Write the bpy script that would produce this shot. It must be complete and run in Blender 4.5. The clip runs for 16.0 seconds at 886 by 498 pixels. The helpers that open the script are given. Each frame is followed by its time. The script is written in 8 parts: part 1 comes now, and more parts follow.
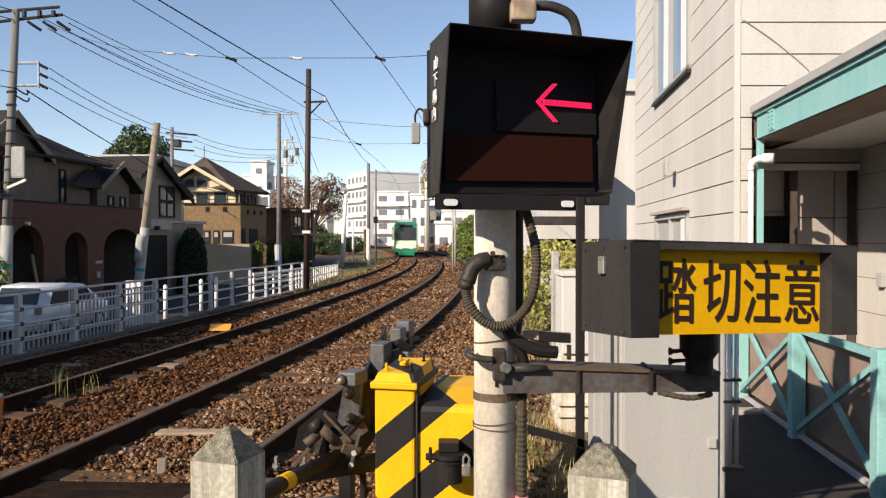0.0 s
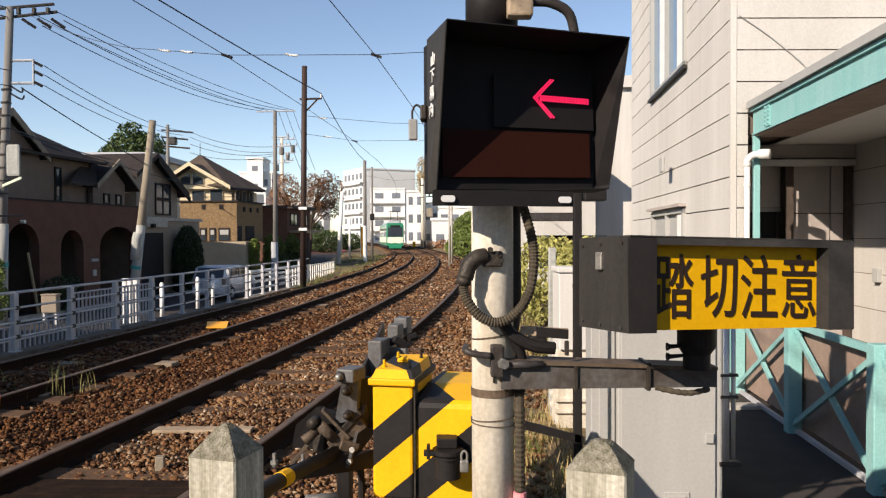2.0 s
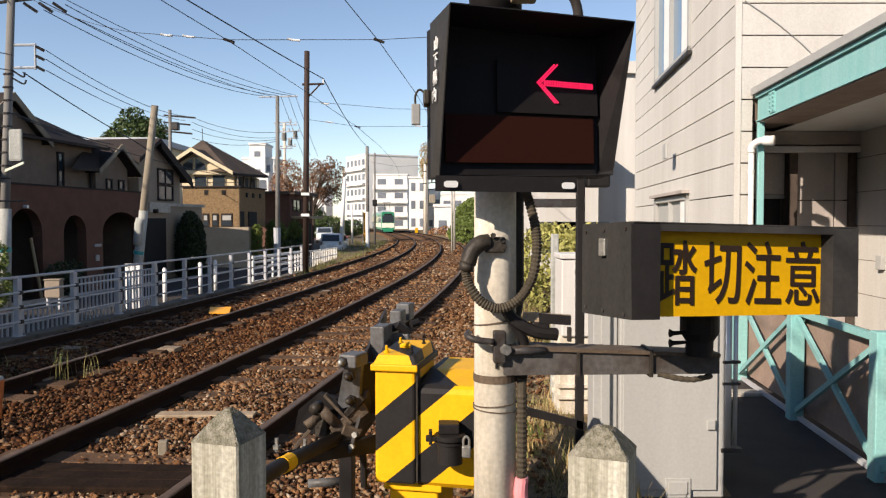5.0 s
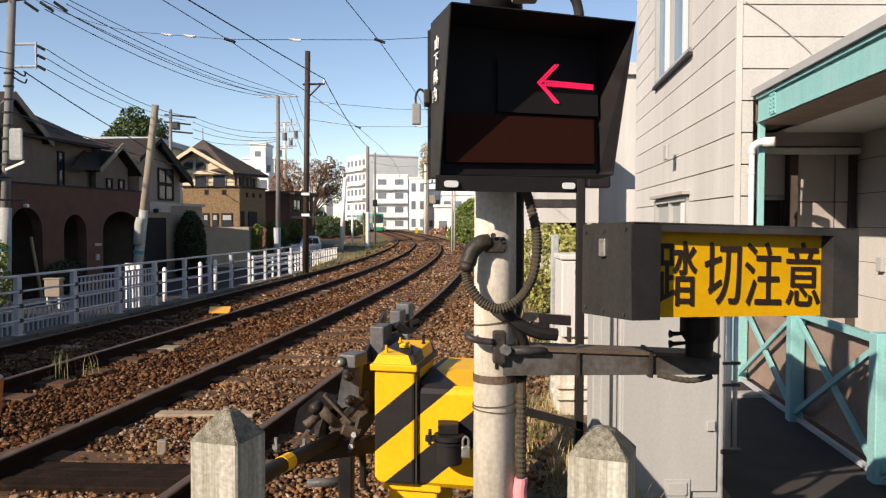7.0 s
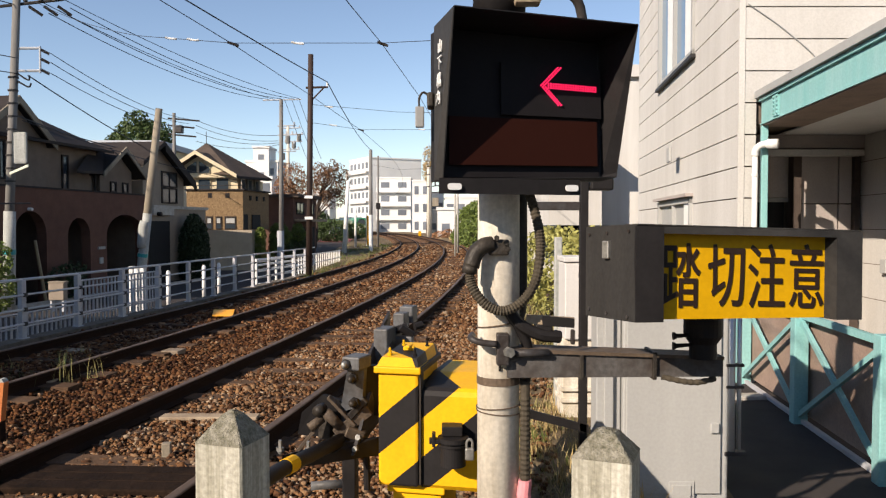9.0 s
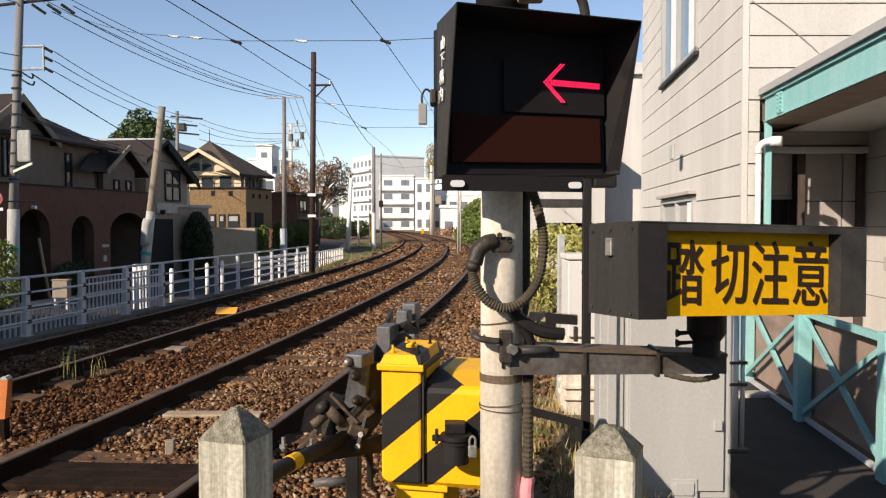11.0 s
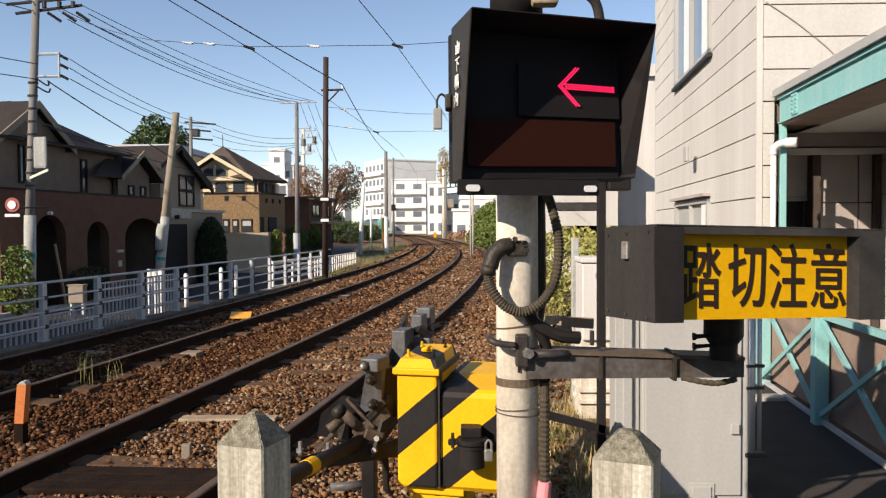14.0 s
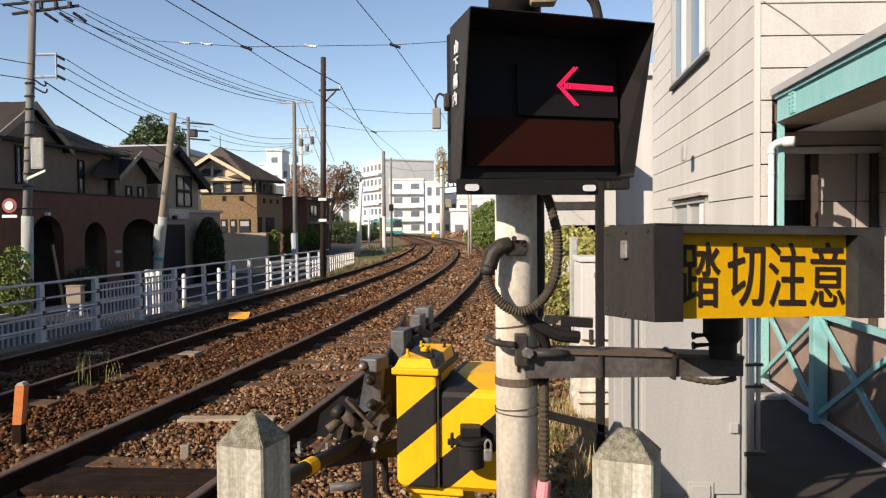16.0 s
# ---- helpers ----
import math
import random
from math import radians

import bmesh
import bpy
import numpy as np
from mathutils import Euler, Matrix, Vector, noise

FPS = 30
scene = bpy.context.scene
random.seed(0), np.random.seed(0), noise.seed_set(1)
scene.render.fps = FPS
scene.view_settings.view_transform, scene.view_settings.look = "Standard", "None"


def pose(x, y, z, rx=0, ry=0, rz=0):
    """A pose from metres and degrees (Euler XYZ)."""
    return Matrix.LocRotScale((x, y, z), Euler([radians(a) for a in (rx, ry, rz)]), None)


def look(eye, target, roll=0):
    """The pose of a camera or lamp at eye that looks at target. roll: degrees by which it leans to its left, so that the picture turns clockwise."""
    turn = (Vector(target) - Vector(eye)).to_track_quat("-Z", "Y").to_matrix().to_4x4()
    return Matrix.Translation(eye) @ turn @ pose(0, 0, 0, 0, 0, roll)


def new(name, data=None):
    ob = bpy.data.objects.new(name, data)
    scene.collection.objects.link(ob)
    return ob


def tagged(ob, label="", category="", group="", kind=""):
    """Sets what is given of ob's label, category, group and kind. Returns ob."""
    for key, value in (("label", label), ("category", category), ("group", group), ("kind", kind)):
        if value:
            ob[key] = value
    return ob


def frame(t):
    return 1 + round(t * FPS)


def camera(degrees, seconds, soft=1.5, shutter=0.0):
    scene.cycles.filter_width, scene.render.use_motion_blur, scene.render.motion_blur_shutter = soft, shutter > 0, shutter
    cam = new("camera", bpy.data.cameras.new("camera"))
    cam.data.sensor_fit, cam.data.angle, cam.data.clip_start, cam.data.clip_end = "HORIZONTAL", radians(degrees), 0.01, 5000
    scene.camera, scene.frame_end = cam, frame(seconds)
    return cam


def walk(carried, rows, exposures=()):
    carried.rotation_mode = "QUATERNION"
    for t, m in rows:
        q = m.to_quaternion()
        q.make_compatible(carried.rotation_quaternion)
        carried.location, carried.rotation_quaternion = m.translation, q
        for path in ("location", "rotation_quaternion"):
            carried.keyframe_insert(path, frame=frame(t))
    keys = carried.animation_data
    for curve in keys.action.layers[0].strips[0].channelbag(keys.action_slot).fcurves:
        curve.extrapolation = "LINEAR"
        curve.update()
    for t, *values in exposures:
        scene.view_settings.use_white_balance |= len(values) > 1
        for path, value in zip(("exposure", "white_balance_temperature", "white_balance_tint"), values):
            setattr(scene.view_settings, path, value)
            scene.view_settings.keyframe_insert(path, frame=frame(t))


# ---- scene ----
cam = camera(60, 16.0, soft=1.25)
PATH = [
    (0.0, 0.0066, -0.0047, 1.5061, 89.238, 0.051, -0.053),
    (0.5, 0.0051, -0.0071, 1.5052, 89.426, -0.131, -0.085),
    (1.0, 0.0066, -0.0071, 1.505, 89.244, 0.323, -0.169),
    (1.5, 0.0062, -0.008, 1.5057, 89.208, 0.289, -0.198),
    (2.0, 0.0033, -0.0046, 1.5042, 89.005, 0.236, -0.311),
    (2.5, 0.0046, -0.0041, 1.5051, 88.958, 0.171, -0.386),
    (3.0, 0.0022, -0.001, 1.5032, 88.638, -0.039, -0.367),
    (3.5, 0.0011, 0.0024, 1.5006, 88.318, -0.122, -0.329),
    (4.0, 0.0018, 0.0009, 1.5024, 88.141, 0.121, -0.168),
    (6.5, 0.0027, 0.0074, 1.5008, 87.937, -0.055, -0.068),
    (7.0, 0.0028, 0.0053, 1.4999, 88.019, -0.116, -0.11),
    (7.5, -0.0004, 0.0028, 1.5002, 88.11, -0.229, -0.08),
    (8.0, -0.0, 0.0, 1.5, 88.144, -0.0, 0.0),
    (8.5, 0.0008, 0.0027, 1.4996, 88.199, -0.014, -0.006),
    (9.0, 0.0014, -0.0003, 1.4993, 88.223, -0.003, 0.12),
    (11.5, 0.0015, 0.0014, 1.4967, 88.044, 0.111, 0.427),
    (12.0, 0.0014, -0.0016, 1.4991, 88.097, 0.248, 0.548),
    (12.5, -0.0075, -0.0036, 1.4952, 87.73, -0.605, 1.279),
    (13.0, -0.0089, -0.003, 1.5003, 87.927, -0.402, 1.137),
    (13.5, -0.01, -0.0046, 1.5015, 88.556, 0.222, 1.161),
    (14.0, -0.0094, -0.0046, 1.4998, 88.327, 0.34, 1.256),
    (14.5, -0.0118, -0.0058, 1.4985, 87.993, 0.047, 1.221),
    (15.0, -0.014, -0.0059, 1.5008, 88.098, 0.131, 0.785),
    (15.5, -0.0141, -0.0016, 1.5003, 88.279, 0.302, 0.895),
    (16.0, -0.0133, -0.0017, 1.4995, 88.307, 0.493, 1.096),
]
walk(cam, [(t, pose(*p)) for t, *p in PATH], exposures=[(0, 0.60, 7150, 15), (16, 0.60, 7150, 15)])

# ---- daylight: low afternoon sun from behind and to the side ----
SUN_TURN, SUN_HEIGHT = 46.0, 28.5
world = bpy.data.worlds.new("sky")
scene.world = world
world.use_nodes = True
wn = world.node_tree.nodes
sky = wn.new("ShaderNodeTexSky")
sky.sky_type, sky.sun_disc = "NISHITA", False
sky.sun_elevation, sky.sun_rotation = radians(SUN_HEIGHT), radians(180 + SUN_TURN)
sky.altitude = 1100
sky.air_density, sky.dust_density, sky.ozone_density = 1.0, 0.1, 2.2
wn["Background"].inputs["Strength"].default_value = 0.110
world.node_tree.links.new(sky.outputs["Color"], wn["Background"].inputs["Color"])
sun_data = bpy.data.lights.new("sun", "SUN")
sun_data.energy, sun_data.angle, sun_data.color = 4.95, radians(0.5), (1.0, 0.925, 0.82)
sun = new("sun", sun_data)
sun_way = Vector((math.sin(radians(SUN_TURN)), math.cos(radians(SUN_TURN)), -math.tan(radians(SUN_HEIGHT))))
sun.matrix_world = look((-30, -60, 40), Vector((-30, -60, 40)) + sun_way)


# ---- materials ----
def mat(name, colour, rough=0.6, metal=0.0, vary=0.25, scale=6.0, bump=0.0, fine=60.0, second=None, amount=0.5,
        rand=0.0, streak=False, coat=0.0, emit=None, power=0.0, spec=0.28):
    """A surface with wear at two scales: broad stains and fine grain."""
    m = bpy.data.materials.new(name)
    m.use_nodes = True
    nt = m.node_tree
    n, l = nt.nodes, nt.links
    b = n["Principled BSDF"]
    b.inputs["Metallic"].default_value = metal
    b.inputs["Coat Weight"].default_value = coat
    b.inputs["Specular IOR Level"].default_value = spec
    tc = n.new("ShaderNodeTexCoord")
    mp = n.new("ShaderNodeMapping")
    if streak:
        mp.inputs["Scale"].default_value = (1, 1, 0.12 if streak is True else streak)
    l.new(tc.outputs["Object"], mp.inputs["Vector"])
    big = n.new("ShaderNodeTexNoise")
    big.inputs["Scale"].default_value, big.inputs["Detail"].default_value = scale, 6
    big.inputs["Roughness"].default_value = 0.65
    l.new(mp.outputs["Vector"], big.inputs["Vector"])
    small = n.new("ShaderNodeTexNoise")
    small.inputs["Scale"].default_value, small.inputs["Detail"].default_value = fine, 3
    l.new(tc.outputs["Object"], small.inputs["Vector"])
    ramp = n.new("ShaderNodeValToRGB")
    ramp.color_ramp.elements[0].position, ramp.color_ramp.elements[1].position = 0.5 - amount * 0.4, 0.5 + amount * 0.4
    lo = second or [c * (1 - vary) for c in colour]
    ramp.color_ramp.elements[0].color = (*lo, 1)
    ramp.color_ramp.elements[1].color = (*colour, 1)
    l.new(big.outputs["Fac"], ramp.inputs["Fac"])
    mix = n.new("ShaderNodeMix")
    mix.data_type, mix.blend_type = "RGBA", "MULTIPLY"
    gr = n.new("ShaderNodeValToRGB")
    gr.color_ramp.elements[0].position, gr.color_ramp.elements[1].position = 0.3, 0.7
    g = 1 - vary * 0.6
    gr.color_ramp.elements[0].color, gr.color_ramp.elements[1].color = (g, g, g, 1), (1, 1, 1, 1)
    l.new(small.outputs["Fac"], gr.inputs["Fac"])
    mix.inputs[0].default_value = 1.0
    l.new(ramp.outputs["Color"], mix.inputs[6])
    l.new(gr.outputs["Color"], mix.inputs[7])
    out = mix.outputs[2]
    if rand:
        oi = n.new("ShaderNodeObjectInfo")
        geo = n.new("ShaderNodeNewGeometry")
        add = n.new("ShaderNodeMath")
        add.operation = "ADD"
        l.new(oi.outputs["Random"], add.inputs[0])
        l.new(geo.outputs["Random Per Island"], add.inputs[1])
        rr = n.new("ShaderNodeMapRange")
        rr.inputs[1].default_value, rr.inputs[2].default_value = 0.2, 1.8
        rr.inputs[3].default_value, rr.inputs[4].default_value = 1 - rand, 1 + rand
        l.new(add.outputs[0], rr.inputs[0])
        hsv = n.new("ShaderNodeHueSaturation")
        l.new(rr.outputs[0], hsv.inputs["Value"])
        l.new(out, hsv.inputs["Color"])
        out = hsv.outputs["Color"]
    l.new(out, b.inputs["Base Color"])
    rg = n.new("ShaderNodeMapRange")
    rg.inputs[3].default_value, rg.inputs[4].default_value = max(0.03, rough - 0.12), min(1, rough + 0.12)
    l.new(big.outputs["Fac"], rg.inputs[0])
    l.new(rg.outputs[0], b.inputs["Roughness"])
    if bump:
        bp = n.new("ShaderNodeBump")
        bp.inputs["Strength"].default_value, bp.inputs["Distance"].default_value = min(1, bump), 0.01
        l.new(small.outputs["Fac"], bp.inputs["Height"])
        l.new(bp.outputs["Normal"], b.inputs["Normal"])
    if emit:
        b.inputs["Emission Color"].default_value = (*emit, 1)
        b.inputs["Emission Strength"].default_value = power
    return m


def leaf_mat(name, colour, rand=0.35, through=0.25):
    m = mat(name, colour, 0.55, vary=0.2, scale=2, rand=rand)
    m.node_tree.nodes["Principled BSDF"].inputs["Subsurface Weight"].default_value = 0.0
    m.node_tree.nodes["Principled BSDF"].inputs["Transmission Weight"].default_value = 0.0
    return m


def glass_mat(name, colour, rough=0.04):
    m = bpy.data.materials.new(name)
    m.use_nodes = True
    b = m.node_tree.nodes["Principled BSDF"]
    b.inputs["Base Color"].default_value = (*colour, 1)
    b.inputs["Roughness"].default_value = rough
    b.inputs["Specular IOR Level"].default_value = 0.3
    return m


def stone_mat(name, tones):
    """Crushed stone, each piece with a shade of its own, rust stains in broad patches."""
    m = mat(name, (0.9, 0.86, 0.82), 0.95, vary=0.5, scale=0.9, bump=0.6, fine=70, second=(0.42, 0.36, 0.32), spec=0.12)
    n, l = m.node_tree.nodes, m.node_tree.links
    geo = n.new("ShaderNodeNewGeometry")
    ramp = n.new("ShaderNodeValToRGB")
    cr = ramp.color_ramp
    for p, c in zip((0.0, 1.0), (tones[0], tones[-1])):
        cr.elements[int(p)].position, cr.elements[int(p)].color = p, (*c, 1)
    for p, c in zip((0.25, 0.5, 0.72, 0.88, 0.96), tones[1:-1]):
        cr.elements.new(p).color = (*c, 1)
    l.new(geo.outputs["Random Per Island"], ramp.inputs["Fac"])
    b = n["Principled BSDF"]
    old = b.inputs["Base Color"].links[0].from_socket
    mix = n.new("ShaderNodeMix")
    mix.data_type, mix.blend_type = "RGBA", "MULTIPLY"
    mix.inputs[0].default_value = 1.0
    l.new(old, mix.inputs[6])
    l.new(ramp.outputs["Color"], mix.inputs[7])
    l.new(mix.outputs[2], b.inputs["Base Color"])
    return m


M = {}
M["ballast"] = stone_mat("crushed stone", [(0.060, 0.030, 0.018), (0.17, 0.083, 0.042), (0.32, 0.168, 0.080), (0.42, 0.255, 0.135), (0.35, 0.25, 0.17), (0.52, 0.41, 0.29), (0.62, 0.52, 0.40)])
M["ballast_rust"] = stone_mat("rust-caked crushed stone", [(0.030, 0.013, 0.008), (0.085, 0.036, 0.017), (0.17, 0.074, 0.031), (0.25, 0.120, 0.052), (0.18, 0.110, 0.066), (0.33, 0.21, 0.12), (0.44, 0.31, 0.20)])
M["ballast_bed"] = mat("ballast bed", (0.30, 0.165, 0.085), 0.95, vary=0.55, scale=9, bump=1.0, fine=26, second=(0.085, 0.042, 0.022), spec=0.1)
M["rail_side"] = mat("rusted rail steel", (0.030, 0.016, 0.011), 0.9, vary=0.45, scale=5, bump=0.3, fine=90, second=(0.018, 0.010, 0.007), spec=0.08)
M["rail_head"] = mat("dull rail head", (0.15, 0.105, 0.078), 0.6, 0.15, vary=0.35, scale=9, second=(0.075, 0.050, 0.036), spec=0.18)
M["sleeper"] = mat("weathered sleeper", (0.13, 0.078, 0.048), 0.92, vary=0.5, scale=4, bump=0.6, fine=50, rand=0.3, spec=0.1)
M["concrete"] = mat("weathered concrete", (0.50, 0.47, 0.42), 0.85, vary=0.35, scale=5, bump=0.35, fine=120, second=(0.30, 0.28, 0.24))
M["concrete_pole"] = mat("pale spun concrete", (0.76, 0.715, 0.625), 0.85, vary=0.35, scale=9, bump=0.08, fine=60, second=(0.50, 0.44, 0.345), streak=True, amount=0.4, spec=0.15)
M["post"] = mat("mossy concrete post", (0.58, 0.555, 0.47), 0.9, vary=0.5, scale=38, bump=0.3, fine=80, second=(0.22, 0.205, 0.145), streak=0.03, amount=0.40, spec=0.12)
M["post_cap"] = mat("lichen-grey concrete cap", (0.36, 0.335, 0.27), 0.95, vary=0.6, scale=45, bump=0.9, fine=150, second=(0.12, 0.112, 0.072), amount=0.5, spec=0.1)
M["kerb"] = mat("dark grey-brown kerb concrete", (0.20, 0.175, 0.145), 0.9, vary=0.45, scale=4, bump=0.4, fine=70, second=(0.10, 0.088, 0.070), streak=True, spec=0.12)
M["asphalt"] = mat("worn asphalt", (0.070, 0.060, 0.056), 0.9, vary=0.5, scale=3, bump=0.5, fine=160, second=(0.040, 0.034, 0.032), spec=0.2)
M["earth"] = mat("dry earth and gravel", (0.27, 0.195, 0.12), 0.95, vary=0.5, scale=2.5, bump=0.8, fine=40, second=(0.10, 0.08, 0.045), spec=0.1)
M["grass"] = mat("dry grass", (0.21, 0.23, 0.07), 0.8, vary=0.4, scale=1.5, rand=0.45, second=(0.26, 0.20, 0.09))
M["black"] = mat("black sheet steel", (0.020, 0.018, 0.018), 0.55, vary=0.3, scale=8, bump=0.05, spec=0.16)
M["grey_black"] = mat("charcoal paint, also sunlit black", (0.042, 0.040, 0.038), 0.55, vary=0.4, scale=7, bump=0.08, streak=True, spec=0.2)
M["dark_steel"] = mat("dark painted steel", (0.062, 0.061, 0.063), 0.5, 0.1, vary=0.45, scale=12, bump=0.15, second=(0.03, 0.02, 0.014), spec=0.25)
M["mech"] = mat("greasy machine steel", (0.055, 0.046, 0.036), 0.55, 0.2, vary=0.5, scale=20, bump=0.3, second=(0.02, 0.016, 0.013), spec=0.3)
M["bolt"] = mat("zinc plated bolt", (0.36, 0.35, 0.32), 0.5, 0.6, vary=0.4, scale=30)
M["yellow"] = mat("signal yellow paint", (0.80, 0.42, 0.012), 0.5, vary=0.16, scale=6, bump=0.04, spec=0.15)
M["sign_yellow"] = mat("sign yellow sheet", (0.60, 0.325, 0.006), 0.45, vary=0.2, scale=5, spec=0.15)
M["hose"] = mat("dusty ribbed conduit", (0.085, 0.070, 0.050), 0.75, vary=0.45, scale=10, spec=0.15)
M["cabinet"] = mat("grey painted steel cabinet", (0.385, 0.385, 0.37), 0.55, vary=0.14, scale=3, bump=0.04, streak=True, spec=0.2)
M["cabinet_dark"] = mat("shaded steel trim", (0.30, 0.30, 0.29), 0.5, vary=0.2)
M["siding"] = mat("cream siding board", (0.60, 0.585, 0.55), 0.75, vary=0.2, scale=1.6, bump=0.3, fine=55, second=(0.47, 0.45, 0.415), streak=True, rand=0.05, spec=0.15)
# Recess tone: shade and weak bounce light are tuned into this colour.
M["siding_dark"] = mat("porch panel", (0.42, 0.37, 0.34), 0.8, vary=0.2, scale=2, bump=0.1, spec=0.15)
M["teal"] = mat("turquoise painted steel", (0.19, 0.455, 0.445), 0.55, vary=0.25, scale=7, bump=0.06, second=(0.28, 0.50, 0.49), streak=True)
M["gate_board"] = mat("brown corrugated board", (0.35, 0.255, 0.205), 0.75, vary=0.3, scale=4, bump=0.15, spec=0.2)
M["white"] = mat("white paint", (0.78, 0.77, 0.74), 0.5, vary=0.12, scale=5)
M["alu"] = mat("pale aluminium", (0.62, 0.63, 0.64), 0.45, 0.5, vary=0.12)
M["fence"] = mat("pale grey powder coat", (0.52, 0.53, 0.55), 0.5, vary=0.25, scale=4, spec=0.2)
M["glass"] = glass_mat("window glass", (0.03, 0.04, 0.05))
M["far_window"] = mat("far window band", (0.15, 0.165, 0.19), 0.35, vary=0.3, scale=1, rand=0.4)
M["glass_blue"] = glass_mat("bright window glass", (0.16, 0.24, 0.32))
M["pole_brown"] = mat("dark brown steel pole", (0.065, 0.042, 0.034), 0.6, 0.2, vary=0.35, scale=3, streak=True)
M["pole_wood"] = mat("weathered grey pole", (0.33, 0.28, 0.21), 0.85, vary=0.4, scale=3, bump=0.3, streak=True)
M["pole_grey"] = mat("grey utility pole concrete", (0.22, 0.21, 0.195), 0.85, vary=0.35, scale=4, bump=0.1, streak=True)
M["wire"] = mat("dark cable", (0.035, 0.036, 0.04), 0.6)
M["insulator"] = mat("white porcelain", (0.7, 0.7, 0.68), 0.25)
M["brown_wall"] = mat("red-brown render", (0.150, 0.080, 0.060), 0.9, vary=0.3, scale=2, bump=0.3, fine=50, spec=0.12)
M["beige_wall"] = mat("beige render", (0.31, 0.255, 0.20), 0.9, vary=0.2, scale=2, bump=0.2, spec=0.15)
M["cream_wall"] = mat("cream render", (0.66, 0.55, 0.37), 0.85, vary=0.15, scale=1)
M["ochre_tile"] = mat("ochre brick tile", (0.34, 0.23, 0.12), 0.85, vary=0.6, scale=16, bump=0.4, fine=12, second=(0.165, 0.105, 0.062), spec=0.12)
M["base_render"] = mat("sand render", (0.37, 0.31, 0.235), 0.9, vary=0.2, scale=2, bump=0.2, second=(0.30, 0.25, 0.185), spec=0.12)
M["relay_grey"] = mat("pale grey relay box paint", (0.60, 0.585, 0.56), 0.55, vary=0.12, scale=5, streak=True, spec=0.2)
# Brighter than the grass, with sunlight put into the leaf colour.
M["weed"] = leaf_mat("sunlit yellow-green weed", (0.30, 0.29, 0.085), 0.5)
# Lighter copy of the machine steel, with sunlight put into its colour.
M["mech_dust"] = mat("brownish machine steel, sunlit tone", (0.135, 0.100, 0.070), 0.7, 0.1, vary=0.5, scale=24, bump=0.3, second=(0.05, 0.036, 0.026), spec=0.25)
M["weight"] = mat("blue-grey cast weight paint", (0.135, 0.140, 0.148), 0.55, 0.1, vary=0.4, scale=14, bump=0.15, second=(0.075, 0.07, 0.065), spec=0.3)
M["taupe_wall"] = mat("taupe render", (0.19, 0.15, 0.12), 0.9, vary=0.25, scale=2, bump=0.2, spec=0.12)
M["slab"] = mat("dusty concrete slab", (0.30, 0.24, 0.175), 0.9, vary=0.4, scale=9, bump=0.4, second=(0.17, 0.12, 0.08))
M["old_board"] = mat("bleached old board", (0.42, 0.33, 0.23), 0.9, vary=0.4, scale=7, bump=0.3, second=(0.25, 0.18, 0.12))
M["timber"] = mat("dark creosoted timber", (0.030, 0.018, 0.012), 0.9, vary=0.5, scale=7, bump=0.6, fine=40, second=(0.011, 0.007, 0.005), spec=0.06)
M["wrap"] = mat("grimy white pole wrap", (0.52, 0.515, 0.485), 0.8, vary=0.45, scale=6, bump=0.3, fine=30, second=(0.27, 0.29, 0.27), streak=True, amount=0.5)
M["arm_steel"] = mat("weathered grey bracket steel", (0.105, 0.100, 0.095), 0.6, 0.1, vary=0.55, scale=9, bump=0.15, second=(0.05, 0.036, 0.028), spec=0.25)
M["strap"] = mat("rust-stained strap", (0.16, 0.115, 0.08), 0.7, 0.2, vary=0.5, scale=14)
M["straw"] = leaf_mat("bleached dry grass", (0.42, 0.31, 0.14), 0.45)
M["roof"] = mat("dark slate roof", (0.046, 0.038, 0.035), 0.8, vary=0.35, scale=2, bump=0.4, fine=14, spec=0.12)
M["roof_brown"] = mat("brown slate roof", (0.105, 0.080, 0.066), 0.85, vary=0.35, scale=2, bump=0.4, fine=14, second=(0.065, 0.05, 0.042), spec=0.12)
# Near-black holds the painted shade of openings, doors and small panes.
M["dark_open"] = mat("painted shade of openings", (0.012, 0.011, 0.011), 0.8)
M["far_white"] = mat("far white facade", (0.74, 0.73, 0.70), 0.8, vary=0.12, scale=0.3)
M["far_grey"] = mat("far grey facade", (0.42, 0.44, 0.47), 0.8, vary=0.12, scale=0.3)
M["leaf_green"] = leaf_mat("dark evergreen leaf", (0.055, 0.085, 0.024))
M["leaf_lime"] = leaf_mat("light green leaf", (0.11, 0.15, 0.03))
M["leaf_hedge"] = leaf_mat("clipped yew leaf", (0.035, 0.055, 0.022))
M["leaf_rust"] = leaf_mat("russet autumn leaf", (0.30, 0.15, 0.075), 0.55)
M["leaf_pale"] = leaf_mat("yellow autumn leaf", (0.42, 0.31, 0.16), 0.4)
M["bark"] = mat("dark bark", (0.075, 0.055, 0.042), 0.9, vary=0.4, scale=5, bump=0.5)
M["orange"] = mat("fluorescent orange plate", (0.98, 0.42, 0.03), 0.5, vary=0.1)
M["stake_orange"] = mat("faded orange stake paint", (0.62, 0.20, 0.06), 0.6, vary=0.3, scale=12)
M["red_paint"] = mat("faded red road paint", (0.42, 0.12, 0.11), 0.85, vary=0.3)
M["pink"] = mat("pink plastic tape", (0.72, 0.27, 0.29), 0.5, vary=0.1)
M["led"] = mat("lit crimson diode", (0.6, 0.02, 0.08), 0.4, emit=(1.0, 0.02, 0.11), power=1.0)
